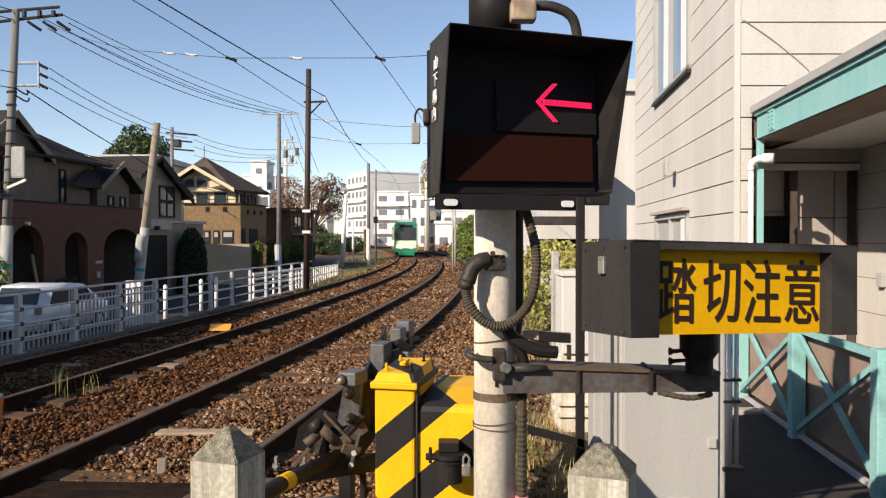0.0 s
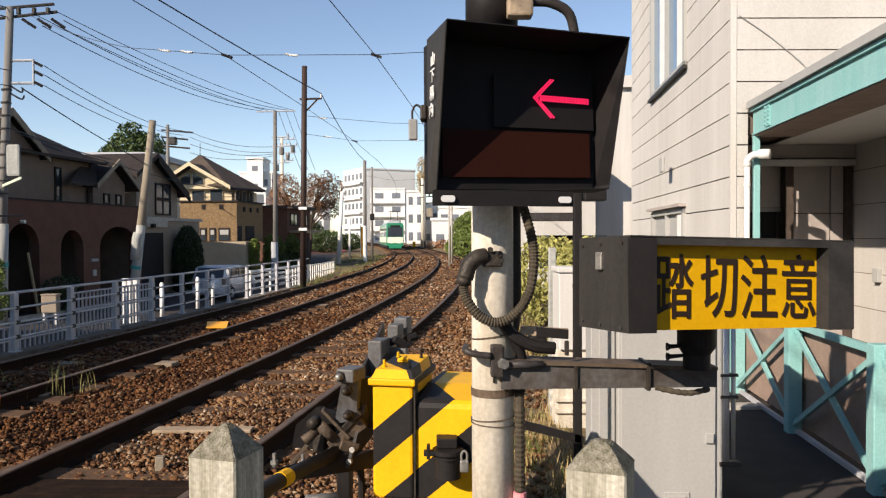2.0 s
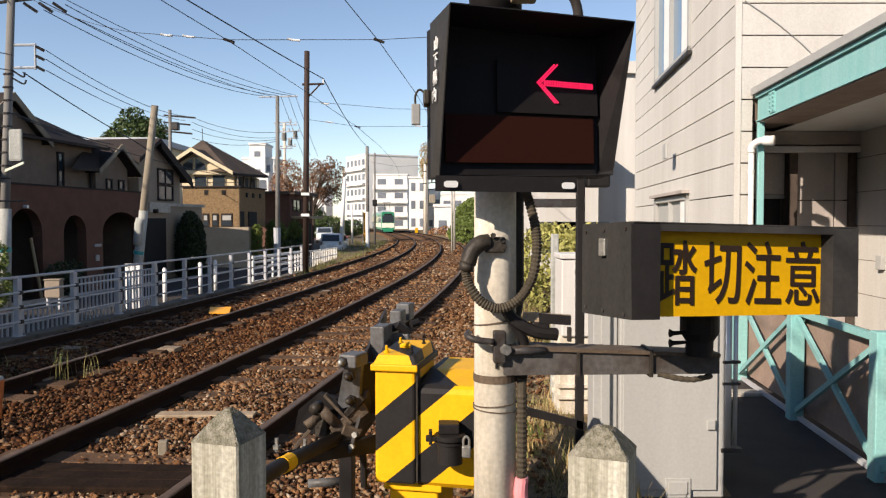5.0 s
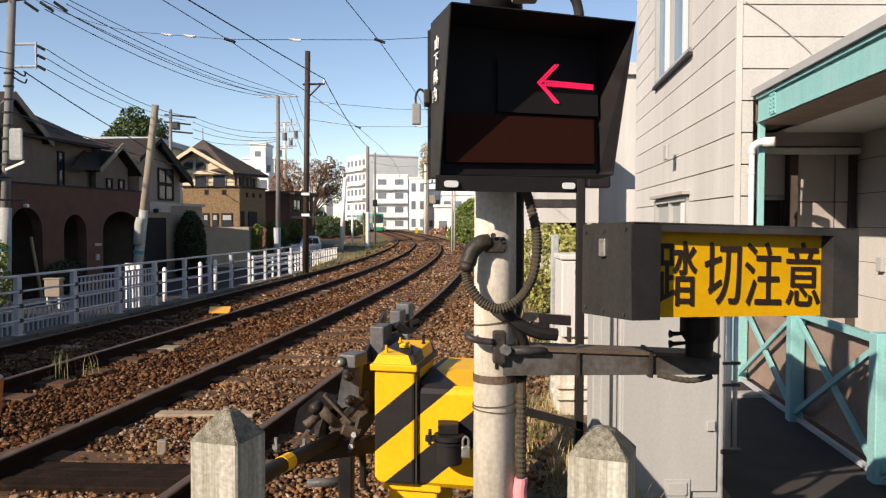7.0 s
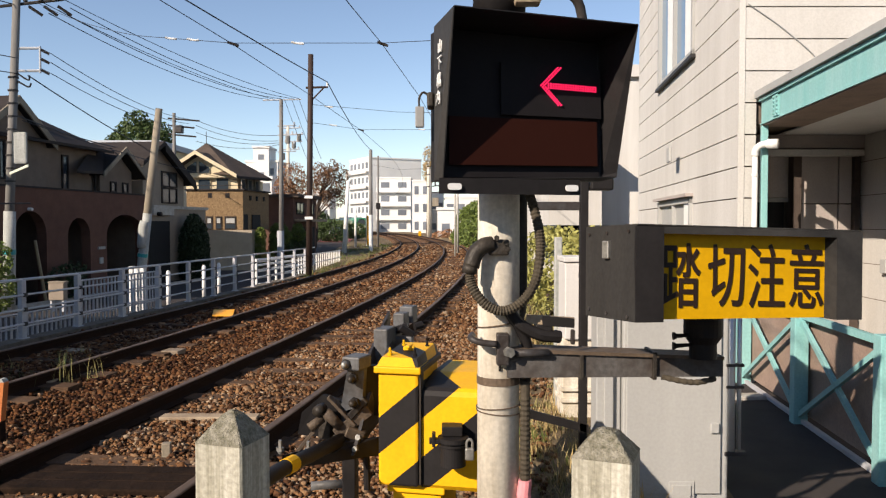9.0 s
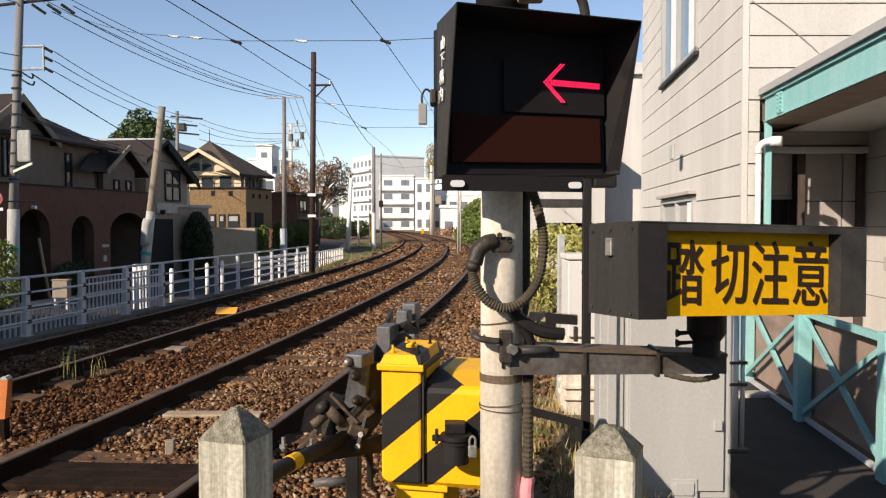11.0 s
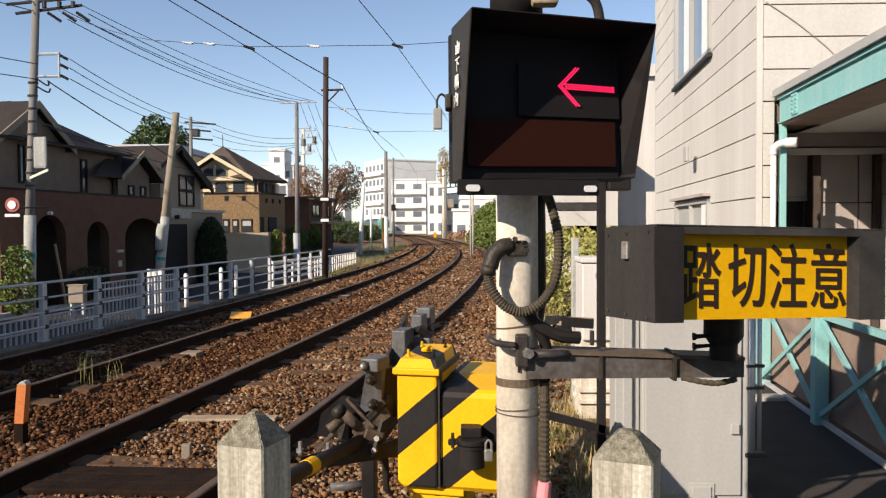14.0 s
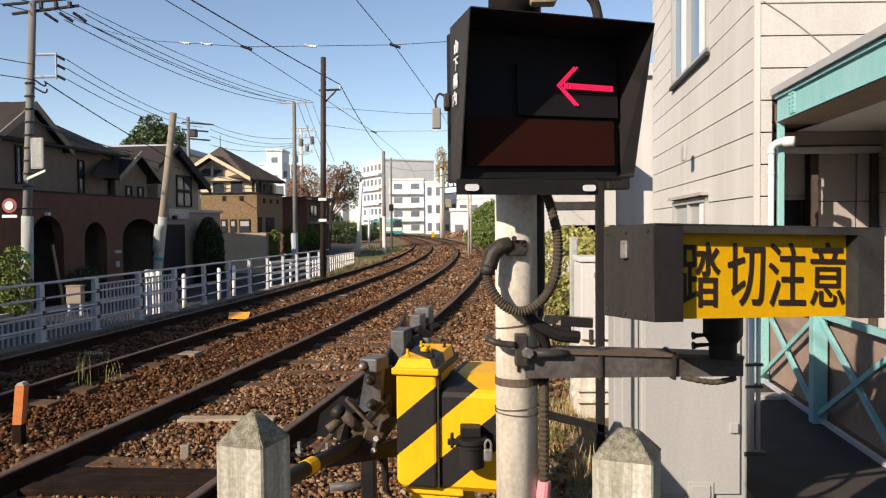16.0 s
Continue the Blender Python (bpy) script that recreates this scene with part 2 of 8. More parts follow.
M["led_panel"] = mat("dark red display window", (0.027, 0.0068, 0.004), 0.7, vary=0.12, scale=2, spec=0.08)
M["led_black"] = mat("matt black display board", (0.016, 0.014, 0.015), 0.7, vary=0.2, spec=0.1)
M["lettering"] = mat("black sign lettering", (0.022, 0.012, 0.008), 0.5)
M["white_letter"] = mat("white marking paint", (0.75, 0.75, 0.73), 0.5, vary=0.1)
M["tram_green"] = mat("tram green enamel", (0.02, 0.22, 0.12), 0.3, coat=0.3, vary=0.08)
M["tram_teal"] = mat("tram turquoise enamel", (0.03, 0.30, 0.30), 0.3, coat=0.3, vary=0.08)
M["tram_cream"] = mat("tram cream enamel", (0.75, 0.78, 0.62), 0.35, vary=0.06)
M["car_white"] = mat("silver-white car paint", (0.68, 0.70, 0.72), 0.3, 0.2, coat=0.4, vary=0.05)
M["rubber"] = mat("black rubber", (0.02, 0.02, 0.02), 0.8)


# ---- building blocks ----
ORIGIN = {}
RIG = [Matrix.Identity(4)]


def scaled_from_eye(k):
    """Scales the gear that follows about the camera's eye, to fit its view."""
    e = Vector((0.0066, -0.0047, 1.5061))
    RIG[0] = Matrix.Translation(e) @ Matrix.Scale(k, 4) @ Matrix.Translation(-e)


def thing(name, at=(0, 0, 0), label="", category="", group="", kind=""):
    ob = new(name)
    at = RIG[0] @ Vector(at)
    ob.location = at
    ORIGIN[ob] = at
    return tagged(ob, label, category, group, kind)


def part(name, bm, material, parent=None, label="", smooth=False):
    """One mesh object in world coordinates under a thing or a part."""
    me = bpy.data.meshes.new(name)
    origin = ORIGIN.get(parent, Vector())
    bmesh.ops.recalc_face_normals(bm, faces=bm.faces[:])
    if smooth:
        for f in bm.faces:
            f.smooth = True
    bm.transform(RIG[0])
    bm.to_mesh(me)
    bm.free()
    if parent:
        me.transform(Matrix.Translation(-origin))
    for one in material if isinstance(material, (list, tuple)) else [material]:
        me.materials.append(M[one])
    ob = new(name, me)
    ORIGIN[ob] = origin
    if parent:
        ob.parent = parent
    return tagged(ob, label)


def solid(name, bm, material, label, category="", group="", kind="", smooth=False):
    """A one-mesh thing."""
    return tagged(part(name, bm, material, None, label, smooth), label, category, group, kind)


def B():
    return bmesh.new()


def box(bm, x0, x1, y0, y1, z0, z1, bevel=0.0, turn=0.0, mi=0):
    made = bmesh.ops.create_cube(bm, size=1)["verts"]
    c = Vector(((x0 + x1) / 2, (y0 + y1) / 2, (z0 + z1) / 2))
    m = Matrix.Translation(c) @ Matrix.Rotation(radians(turn), 4, "Z") @ Matrix.Diagonal((abs(x1 - x0), abs(y1 - y0), abs(z1 - z0), 1))
    bmesh.ops.transform(bm, matrix=m, verts=made)
    faces = {f for v in made for f in v.link_faces}
    for f in faces:
        f.material_index = mi
    if bevel:
        edges = {e for v in made for e in v.link_edges}
        bmesh.ops.bevel(bm, geom=list(edges), offset=bevel, segments=2, affect="EDGES", profile=0.5)
    return bm


def hull(bm, bottom, top, mi=0):
    """A solid between two loops of the same length."""
    a = [bm.verts.new(p) for p in bottom]
    b = [bm.verts.new(p) for p in top]
    n = len(a)
    fs = [bm.faces.new(a[::-1]), bm.faces.new(b)]
    for i in range(n):
        fs.append(bm.faces.new((a[i], a[(i + 1) % n], b[(i + 1) % n], b[i])))
    for f in fs:
        f.material_index = mi
    return bm


def prism(bm, loop, way, mi=0):
    w = Vector(way)
    return hull(bm, loop, [Vector(p) + w for p in loop], mi)


def tube(bm, pts, r, sides=8, r_end=None, mi=0, ribs=0.0):
    pts = [Vector(p) for p in pts]
    rings = []
    side = None
    for i, p in enumerate(pts):
        d = (pts[min(i + 1, len(pts) - 1)] - pts[max(i - 1, 0)]).normalized()
        if side is None:
            side = d.cross(Vector((0.31, 0.17, 0.93))).normalized()
        side = (side - d * side.dot(d)).normalized()
        up = d.cross(side)
        rad = r if r_end is None else r + (r_end - r) * i / (len(pts) - 1)
        if ribs and i % 2:
            rad -= ribs
        rings.append([bm.verts.new(p + (side * math.cos(a) + up * math.sin(a)) * rad)
                      for a in (2 * math.pi * k / sides for k in range(sides))])
    for a, b in zip(rings, rings[1:]):
        for k in range(sides):
            f = bm.faces.new((a[k], a[(k + 1) % sides], b[(k + 1) % sides], b[k]))
            f.material_index = mi
    for ring in (rings[0][::-1], rings[-1]):
        f = bm.faces.new(ring)
        f.material_index = mi
    return bm


def cyl(bm, p0, p1, r, r1=None, sides=16, mi=0):
    return tube(bm, [p0, p1], r, sides, r1, mi)


def bend(pts, steps=12):
    """A smooth line through points (Catmull-Rom)."""
    p = [Vector(q) for q in pts]
    p = [2 * p[0] - p[1]] + p + [2 * p[-1] - p[-2]]
    out = []
    for i in range(1, len(p) - 2):
        for k in range(steps):
            t = k / steps
            out.append(0.5 * (2 * p[i] + (p[i + 1] - p[i - 1]) * t + (2 * p[i - 1] - 5 * p[i] + 4 * p[i + 1] - p[i + 2]) * t * t
                              + (3 * p[i] - p[i - 1] - 3 * p[i + 1] + p[i + 2]) * t ** 3))
    return out + [p[-2]]


def sag(a, b, drop, steps=12):
    a, b = Vector(a), Vector(b)
    return [a.lerp(b, k / steps) - Vector((0, 0, drop * 4 * (k / steps) * (1 - k / steps))) for k in range(steps + 1)]


def bolt(bm, p, way, r=0.008, h=0.008, sides=6):
    cyl(bm, p, Vector(p) + Vector(way).normalized() * h, r, sides=sides)
    return bm


# ---- the lie of the land ----
def line_x(y):
    """The second rail from the road side, along the bend."""
    u = min(max(y, -40), 300) / 50
    if u <= 2.3:
        return (((0.1742 * u - 0.0514) * u - 4.6824) * u + 8.0165) * u - 3.5319
    x0 = (((0.1742 * 2.3 - 0.0514) * 2.3 - 4.6824) * 2.3 + 8.0165) * 2.3 - 3.5319
    y1 = y - 115
    return x0 - 0.122 * y1 - 0.0022 * y1 * y1


def street_z(y):
    k = min(max((y - 34) / 30, 0), 1)
    return -1.0 + 0.65 * k * k * (3 - 2 * k)


def along(offset, z, y0, y1, step):
    n = max(2, int((y1 - y0) / step))
    return [(line_x(y) + offset, y, z) for y in (y0 + (y1 - y0) * k / n for k in range(n + 1))]


def verge(y):
    """How far the street edge draws away from the tracks past the end of the tall fence."""
    k = min(max(y - 25, 0), 36)
    return -0.11 * k - (line_x(25 + k) - line_x(25))


GAUGE_A, GAUGE_B, GAUGE_D = -3.07, -1.70, 1.38
MID_LEFT, MID_RIGHT = (GAUGE_A + GAUGE_B) / 2, GAUGE_D / 2
FENCE = GAUGE_A - 0.88


def build_ground():
    cols = [-900, -200, -80, -40, -26, -18, -12, -8, -5.5, FENCE - 0.16, FENCE + 0.06, -3.6, -2, 0, 1.5, 2.4, 3.0, 4.5, 8, 16, 40, 90, 220, 900]
    ys = [-400, -60, -20, -6, -2, 0, 2, 3.5, 4.2, 5, 6, 8, 10, 13, 16, 20, 25, 30, 36, 42, 50, 60, 72, 85, 100, 120, 145, 175, 210, 260, 340, 600, 2500]
    bm = B()
    grid = []
    for y in ys:
        row = []
        for u in cols:
            x = u + line_x(y) + (verge(y) if u < FENCE + 0.1 else 0) if abs(u) < 100 else u
            z = street_z(y) if u <= FENCE - 0.1 else (-0.3 if u < 2.0 else (-0.14 if u < 2.7 else -0.02))
            if y < 4.1 and u > FENCE:
                z = -0.04
            if abs(u) > 60 or y > 400:
                z = -0.4
            row.append(bm.verts.new((x, y, z)))
        grid.append(row)
    for j in range(len(ys) - 1):
        for i in range(len(cols) - 1):
            f = bm.faces.new((grid[j][i], grid[j][i + 1], grid[j + 1][i + 1], grid[j + 1][i]))
            u = cols[i]
            f.material_index = 0 if (u < FENCE - 0.1 or ys[j] < 4 or (u >= 4.5 and ys[j] < 9)) else 1
            if u < -60 or u > 30 or ys[j] > 130:
                f.material_index = 1
    solid("ground", bm, ["asphalt", "earth"], "asphalt street and dry earth beside the tracks", "ground", kind="structure")


build_ground()


TIE_START, TIE_STEP = 4.55, 0.66


def build_tracks():
    bm = B()
    ys = [4.1 + 0.5 * k for k in range(60)] + [35 + 3 * k for k in range(70)]
    prof = [(-5.0 + 1.25, -0.32), (-3.75, -0.2), (-3.3, -0.17), (-2.4, -0.15), (-1.5, -0.17), (-0.85, -0.21), (-0.2, -0.17), (0.7, -0.15), (1.6, -0.17), (2.1, -0.22), (2.6, -0.34)]
    grid = [[bm.verts.new((line_x(y) + u, y, z + 0.02 * noise.noise((u * 2, y * 1.3, 0)))) for u, z in prof] for y in ys]
    for a, b in zip(grid, grid[1:]):
        for i in range(len(prof) - 1):
            bm.faces.new((a[i], a[i + 1], b[i + 1], b[i]))
    solid("track_bed", bm, "ballast_bed", "rust-brown ballast bed under the two tracks", "ballast", kind="structure")
    for off in (GAUGE_A, GAUGE_B, 0.0, GAUGE_D):
        rail = thing("rail", (line_x(4) + off, 4, -0.15), "rusty steel rail with a polished running edge", "rail", "rails of the tracks", "structure")
        ys = [-6 + 0.6 * k for k in range(80)] + [42 + 2.5 * k for k in range(60)]
        for name, pr, ma in (("web", [(-0.062, -0.15), (0.062, -0.15), (0.062, -0.138), (0.012, -0.115), (0.009, -0.05), (0.032, -0.038), (0.033, -0.008), (-0.033, -0.008), (-0.032, -0.038), (-0.009, -0.05), (-0.012, -0.115), (-0.062, -0.138)], "rail_side"),
                             ("running_surface", [(-0.033, -0.008), (0.033, -0.008), (0.030, 0.0), (0.02, 0.003), (-0.02, 0.003), (-0.030, 0.0)], "rail_head")):
            bm = B()
            rings = [[bm.verts.new((line_x(y) + off + px, y, pz)) for px, pz in pr] for y in ys]
            for a, b in zip(rings, rings[1:]):
                for k in range(len(pr)):
                    bm.faces.new((a[k], a[(k + 1) % len(pr)], b[(k + 1) % len(pr)], b[k]))
            part(name, bm, ma, rail)
    # ties under both tracks
    me = None
    for mid in (MID_LEFT, MID_RIGHT):
        track = thing("sleeper_row", (line_x(5) + mid, 5, -0.17), "row of weathered timber sleepers in ballast", "sleepers", kind="structure")
        o = ORIGIN[track]
        y = TIE_START
        while y < 110:
            if me is None:
                bm = B()
                box(bm, -1.05, 1.05, -0.115, 0.115, -0.12, 0.0, 0.008)
                me = bpy.data.meshes.new("sleeper")
                bm.to_mesh(me)
                bm.free()
                me.materials.append(M["sleeper"])
            ob = new("sleeper", me)
            ob.parent = track
            slope = (line_x(y + 0.5) - line_x(y - 0.5))
            ob.location = Vector((line_x(y) + mid + random.uniform(-0.03, 0.03), y, (-0.122 if y < 16 else -0.105) + random.uniform(-0.010, 0.006))) - o
            ob.rotation_euler = (random.uniform(-0.01, 0.01), 0, -math.atan(slope) + random.uniform(-0.02, 0.02))
            y += TIE_STEP


build_tracks()


def scatter_stones():
    """Loose ballast as many small angular stones in one mesh."""
    rng = np.random.default_rng(5)
    base_v = np.array([(-1, -1, -1), (1, -1, -1), (1, 1, -1), (-1, 1, -1), (-1, -1, 1), (1, -1, 1), (1, 1, 1), (-1, 1, 1)]) * 0.66
    base_f = np.array([(0, 2, 1), (0, 3, 2), (4, 5, 6), (4, 6, 7), (0, 1, 5), (0, 5, 4), (1, 2, 6), (1, 6, 5), (2, 3, 7), (2, 7, 6), (3, 0, 4), (3, 4, 7)])
    spots = []
    for y0, y1, per, size in ((4.15, 7.5, 1900, 0.0185), (7.5, 12, 1150, 0.0225), (12, 20, 520, 0.030), (20, 36, 150, 0.046), (36, 62, 55, 0.07)):
        n = int((y1 - y0) * 7.35 * per)
        y = rng.uniform(y0, y1, n)
        u = rng.uniform(-3.85, 3.5, n)
        spots.append(np.c_[u, y, rng.uniform(0.5, 1.0, n) ** 0.8 * rng.choice([1.0, 1.3, 1.7], n, p=[0.7, 0.22, 0.08]) * size * 1.15])
    s = np.concatenate(spots)
    u = s[:, 0]
    keep = np.ones(len(s), bool)
    for off in (GAUGE_A, GAUGE_B, 0.0, GAUGE_D):
        keep &= (u - off > 0.13) | (u - off < -0.09)
    # the ties stay partly bare
    tie = np.abs((s[:, 1] - TIE_START + TIE_STEP / 2) % TIE_STEP - TIE_STEP / 2) < 0.10
    keep &= (u < 2.2) | (rng.uniform(0, 1, len(s)) < np.clip((3.7 - u) / 1.6, 0, 1))
    bare = np.where(u > -0.5, 0.65, 0.25) * (s[:, 1] > 6.2)
    keep &= ~(tie & (rng.uniform(0, 1, len(s)) < bare))
    s = s[keep]
    n = len(s)
    x = np.array([line_x(y) for y in s[:, 1]]) + s[:, 0]
    prof_u = [-3.75, -3.3, -2.4, -1.5, -0.85, -0.2, 0.7, 1.6, 2.0, 2.4, 3.0, 3.6]
    prof_z = [-0.2, -0.17, -0.15, -0.17, -0.21, -0.17, -0.15, -0.17, -0.2, -0.145, -0.025, -0.025]
    z = np.interp(s[:, 0], prof_u, prof_z) + rng.uniform(-0.01, 0.035, n)
    lump = np.array([noise.noise((a * 0.9, b * 0.9, 3.0)) for a, b in zip(x, s[:, 1])])
    z += 0.03 * lump
    ang = rng.uniform(0, 2 * np.pi, n)
    sh = rng.uniform(0.65, 1.35, (n, 3)) * s[:, 2:3] * np.array([1.1, 1.0, 0.75])
    jit = rng.uniform(0.5, 1.35, (n, len(base_v), 3))
    v = base_v[None] * jit * sh[:, None, :]
    tilt = rng.uniform(-0.9, 0.9, n)
    ct, st = np.cos(tilt)[:, None], np.sin(tilt)[:, None]
    vy, vz = v[..., 1] * ct - v[..., 2] * st, v[..., 1] * st + v[..., 2] * ct
    c, si = np.cos(ang)[:, None], np.sin(ang)[:, None]
    vx, vy = v[..., 0] * c - vy * si, v[..., 0] * si + vy * c
    every = np.stack([vx + x[:, None], vy + s[:, 1][:, None], vz + z[:, None]], -1)
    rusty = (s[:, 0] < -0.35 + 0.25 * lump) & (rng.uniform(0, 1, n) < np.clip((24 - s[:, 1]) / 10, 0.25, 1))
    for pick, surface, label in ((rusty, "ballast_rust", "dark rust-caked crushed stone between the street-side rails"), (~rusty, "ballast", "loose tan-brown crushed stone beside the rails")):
        verts = every[pick].reshape(-1, 3)
        faces = (base_f[None] + (np.arange(pick.sum()) * len(base_v))[:, None, None]).reshape(-1, 3)
        me = bpy.data.meshes.new("ballast_stones")
        me.vertices.add(len(verts))
        me.vertices.foreach_set("co", verts.astype(np.float32).ravel())
        me.loops.add(faces.size)
        me.loops.foreach_set("vertex_index", faces.astype(np.int32).ravel())
        me.polygons.add(len(faces))
        me.polygons.foreach_set("loop_start", np.arange(0, faces.size, 3, dtype=np.int32))
        me.update(calc_edges=True)
        me.materials.append(M[surface])
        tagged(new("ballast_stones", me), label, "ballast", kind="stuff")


scatter_stones()

# ---- pale fence on its kerb along the street ----
def build_fence():
    bm = B()
    pts_t = along(FENCE - 0.13, -0.105, -2, 25.6, 1.0)
    pts_b = along(FENCE + 0.15, -0.105, -2, 25.6, 1.0)
    low = [(x, y, -1.15) for x, y, z in pts_t]
    lowb = [(x, y, -0.36) for x, y, z in pts_b]
    rows = [[bm.verts.new(p) for p in r] for r in (low, pts_t, pts_b, lowb)]
    for a, b in zip(rows, rows[1:]):
        for k in range(len(a) - 1):
            bm.faces.new((a[k], a[k + 1], b[k + 1], b[k]))
    solid("kerb_wall", bm, "kerb", "low dark grey concrete retaining kerb under the fence", "kerb", kind="structure")
    spacing = 1.323
    for n in range(-9, 12):
        y = 10.8 + spacing * n
        y2 = y + spacing
        panel = thing("fence_panel", (line_x(y) + FENCE, y, -0.17), "pale grey metal rail fence panel on concrete kerb", "fence", "fence panels along the street")
        a = Vector((line_x(y) + FENCE, y, -0.17))
        b = Vector((line_x(y2) + FENCE, y2, -0.17))
        ang = -math.degrees(math.atan2(b.x - a.x, b.y - a.y))
        bm = B()
        box(bm, a.x - 0.036, a.x + 0.036, a.y - 0.05, a.y + 0.05, -0.165, 0.72, 0.01, ang)
        part("post", bm, "fence", panel)
        bm = B()
        up = Vector((0, 0, 0.90))
        tube(bm, [a + up, b + up], 0.022, 8)
        part("top_rail", bm, "fence", panel, smooth=True)
        for z in (0.107, 0.312, 0.517):
            bm = B()
            off = Vector((0.045, 0, z + 0.17))
            tube(bm, [a + off, b + off], 0.0155, 6)
            part("rail_bar", bm, "fence", panel)
            bm = B()
            box(bm, a.x + 0.02, a.x + 0.068, a.y - 0.03, a.y + 0.03, z - 0.03, z + 0.025, 0.005, ang)
            part("bracket", bm, "dark_steel", panel)
        bm = B()
        box(bm, a.x - 0.055, a.x + 0.055, a.y - 0.08, a.y + 0.08, -0.106, -0.090, 0.003, ang)
        part("base_plate", bm, "fence", panel)
    # picket screen behind the rails on the street side
    screen = thing("picket_screen", (line_x(12) + FENCE - 0.3, 12, -1.0), "pale blue-grey picket guard screen beside the street", "fence")
    y = 9.4
    while y < 15.5:
        x = line_x(y) + FENCE - 0.3
        part("picket", box(B(), x - 0.012, x + 0.012, y - 0.012, y + 0.012, -0.95, 0.58 if y > 12.65 else 0.20), "fence", screen)
        y += 0.115
    for z, span in ((0.0, (9.4, 11, 13, 15.5)), (0.3, (12.65, 14, 15.5)), (0.58, (12.65, 14, 15.5)), (0.20, (9.4, 11, 12.65))):
        part("rail_bar", tube(B(), [(line_x(v) + FENCE - 0.3, v, z) for v in span], 0.016, 5), "fence", screen)


build_fence()


def build_far_fence():
    fence = thing("low_fence", (-5.2, 26, -0.4), "low white picket fence along the verge", "fence")
    def spot(v):
        return -5.2 - 0.004 * (v - 26), 0.42 - 0.013 * (v - 26)
    y = 26.2
    while y < 38.5:
        x, top = spot(y)
        part("picket", box(B(), x - 0.022, x + 0.022, y - 0.016, y + 0.016, -0.45, top), "white", fence)
        y += 0.55
    for drop in (0.03, 0.36):
        bm = B()
        tube(bm, [(spot(v)[0], v, spot(v)[1] - drop) for v in range(26, 40)], 0.022, 5)
        part("rail_bar", bm, "fence", fence)


build_far_fence()

# ---- the cream building with its carport ----
CORNER = Vector((2.9, 7.6, 0.0))
SIDE = Vector((math.sin(radians(5.8)), math.cos(radians(5.8)), 0))


def wallpt(s, z, out=0.0):
    """A point of the side wall: s metres from the corner; out towards the tracks."""
    return CORNER + SIDE * s + Vector((-SIDE.y, SIDE.x, 0)) * out + Vector((0, 0, z))


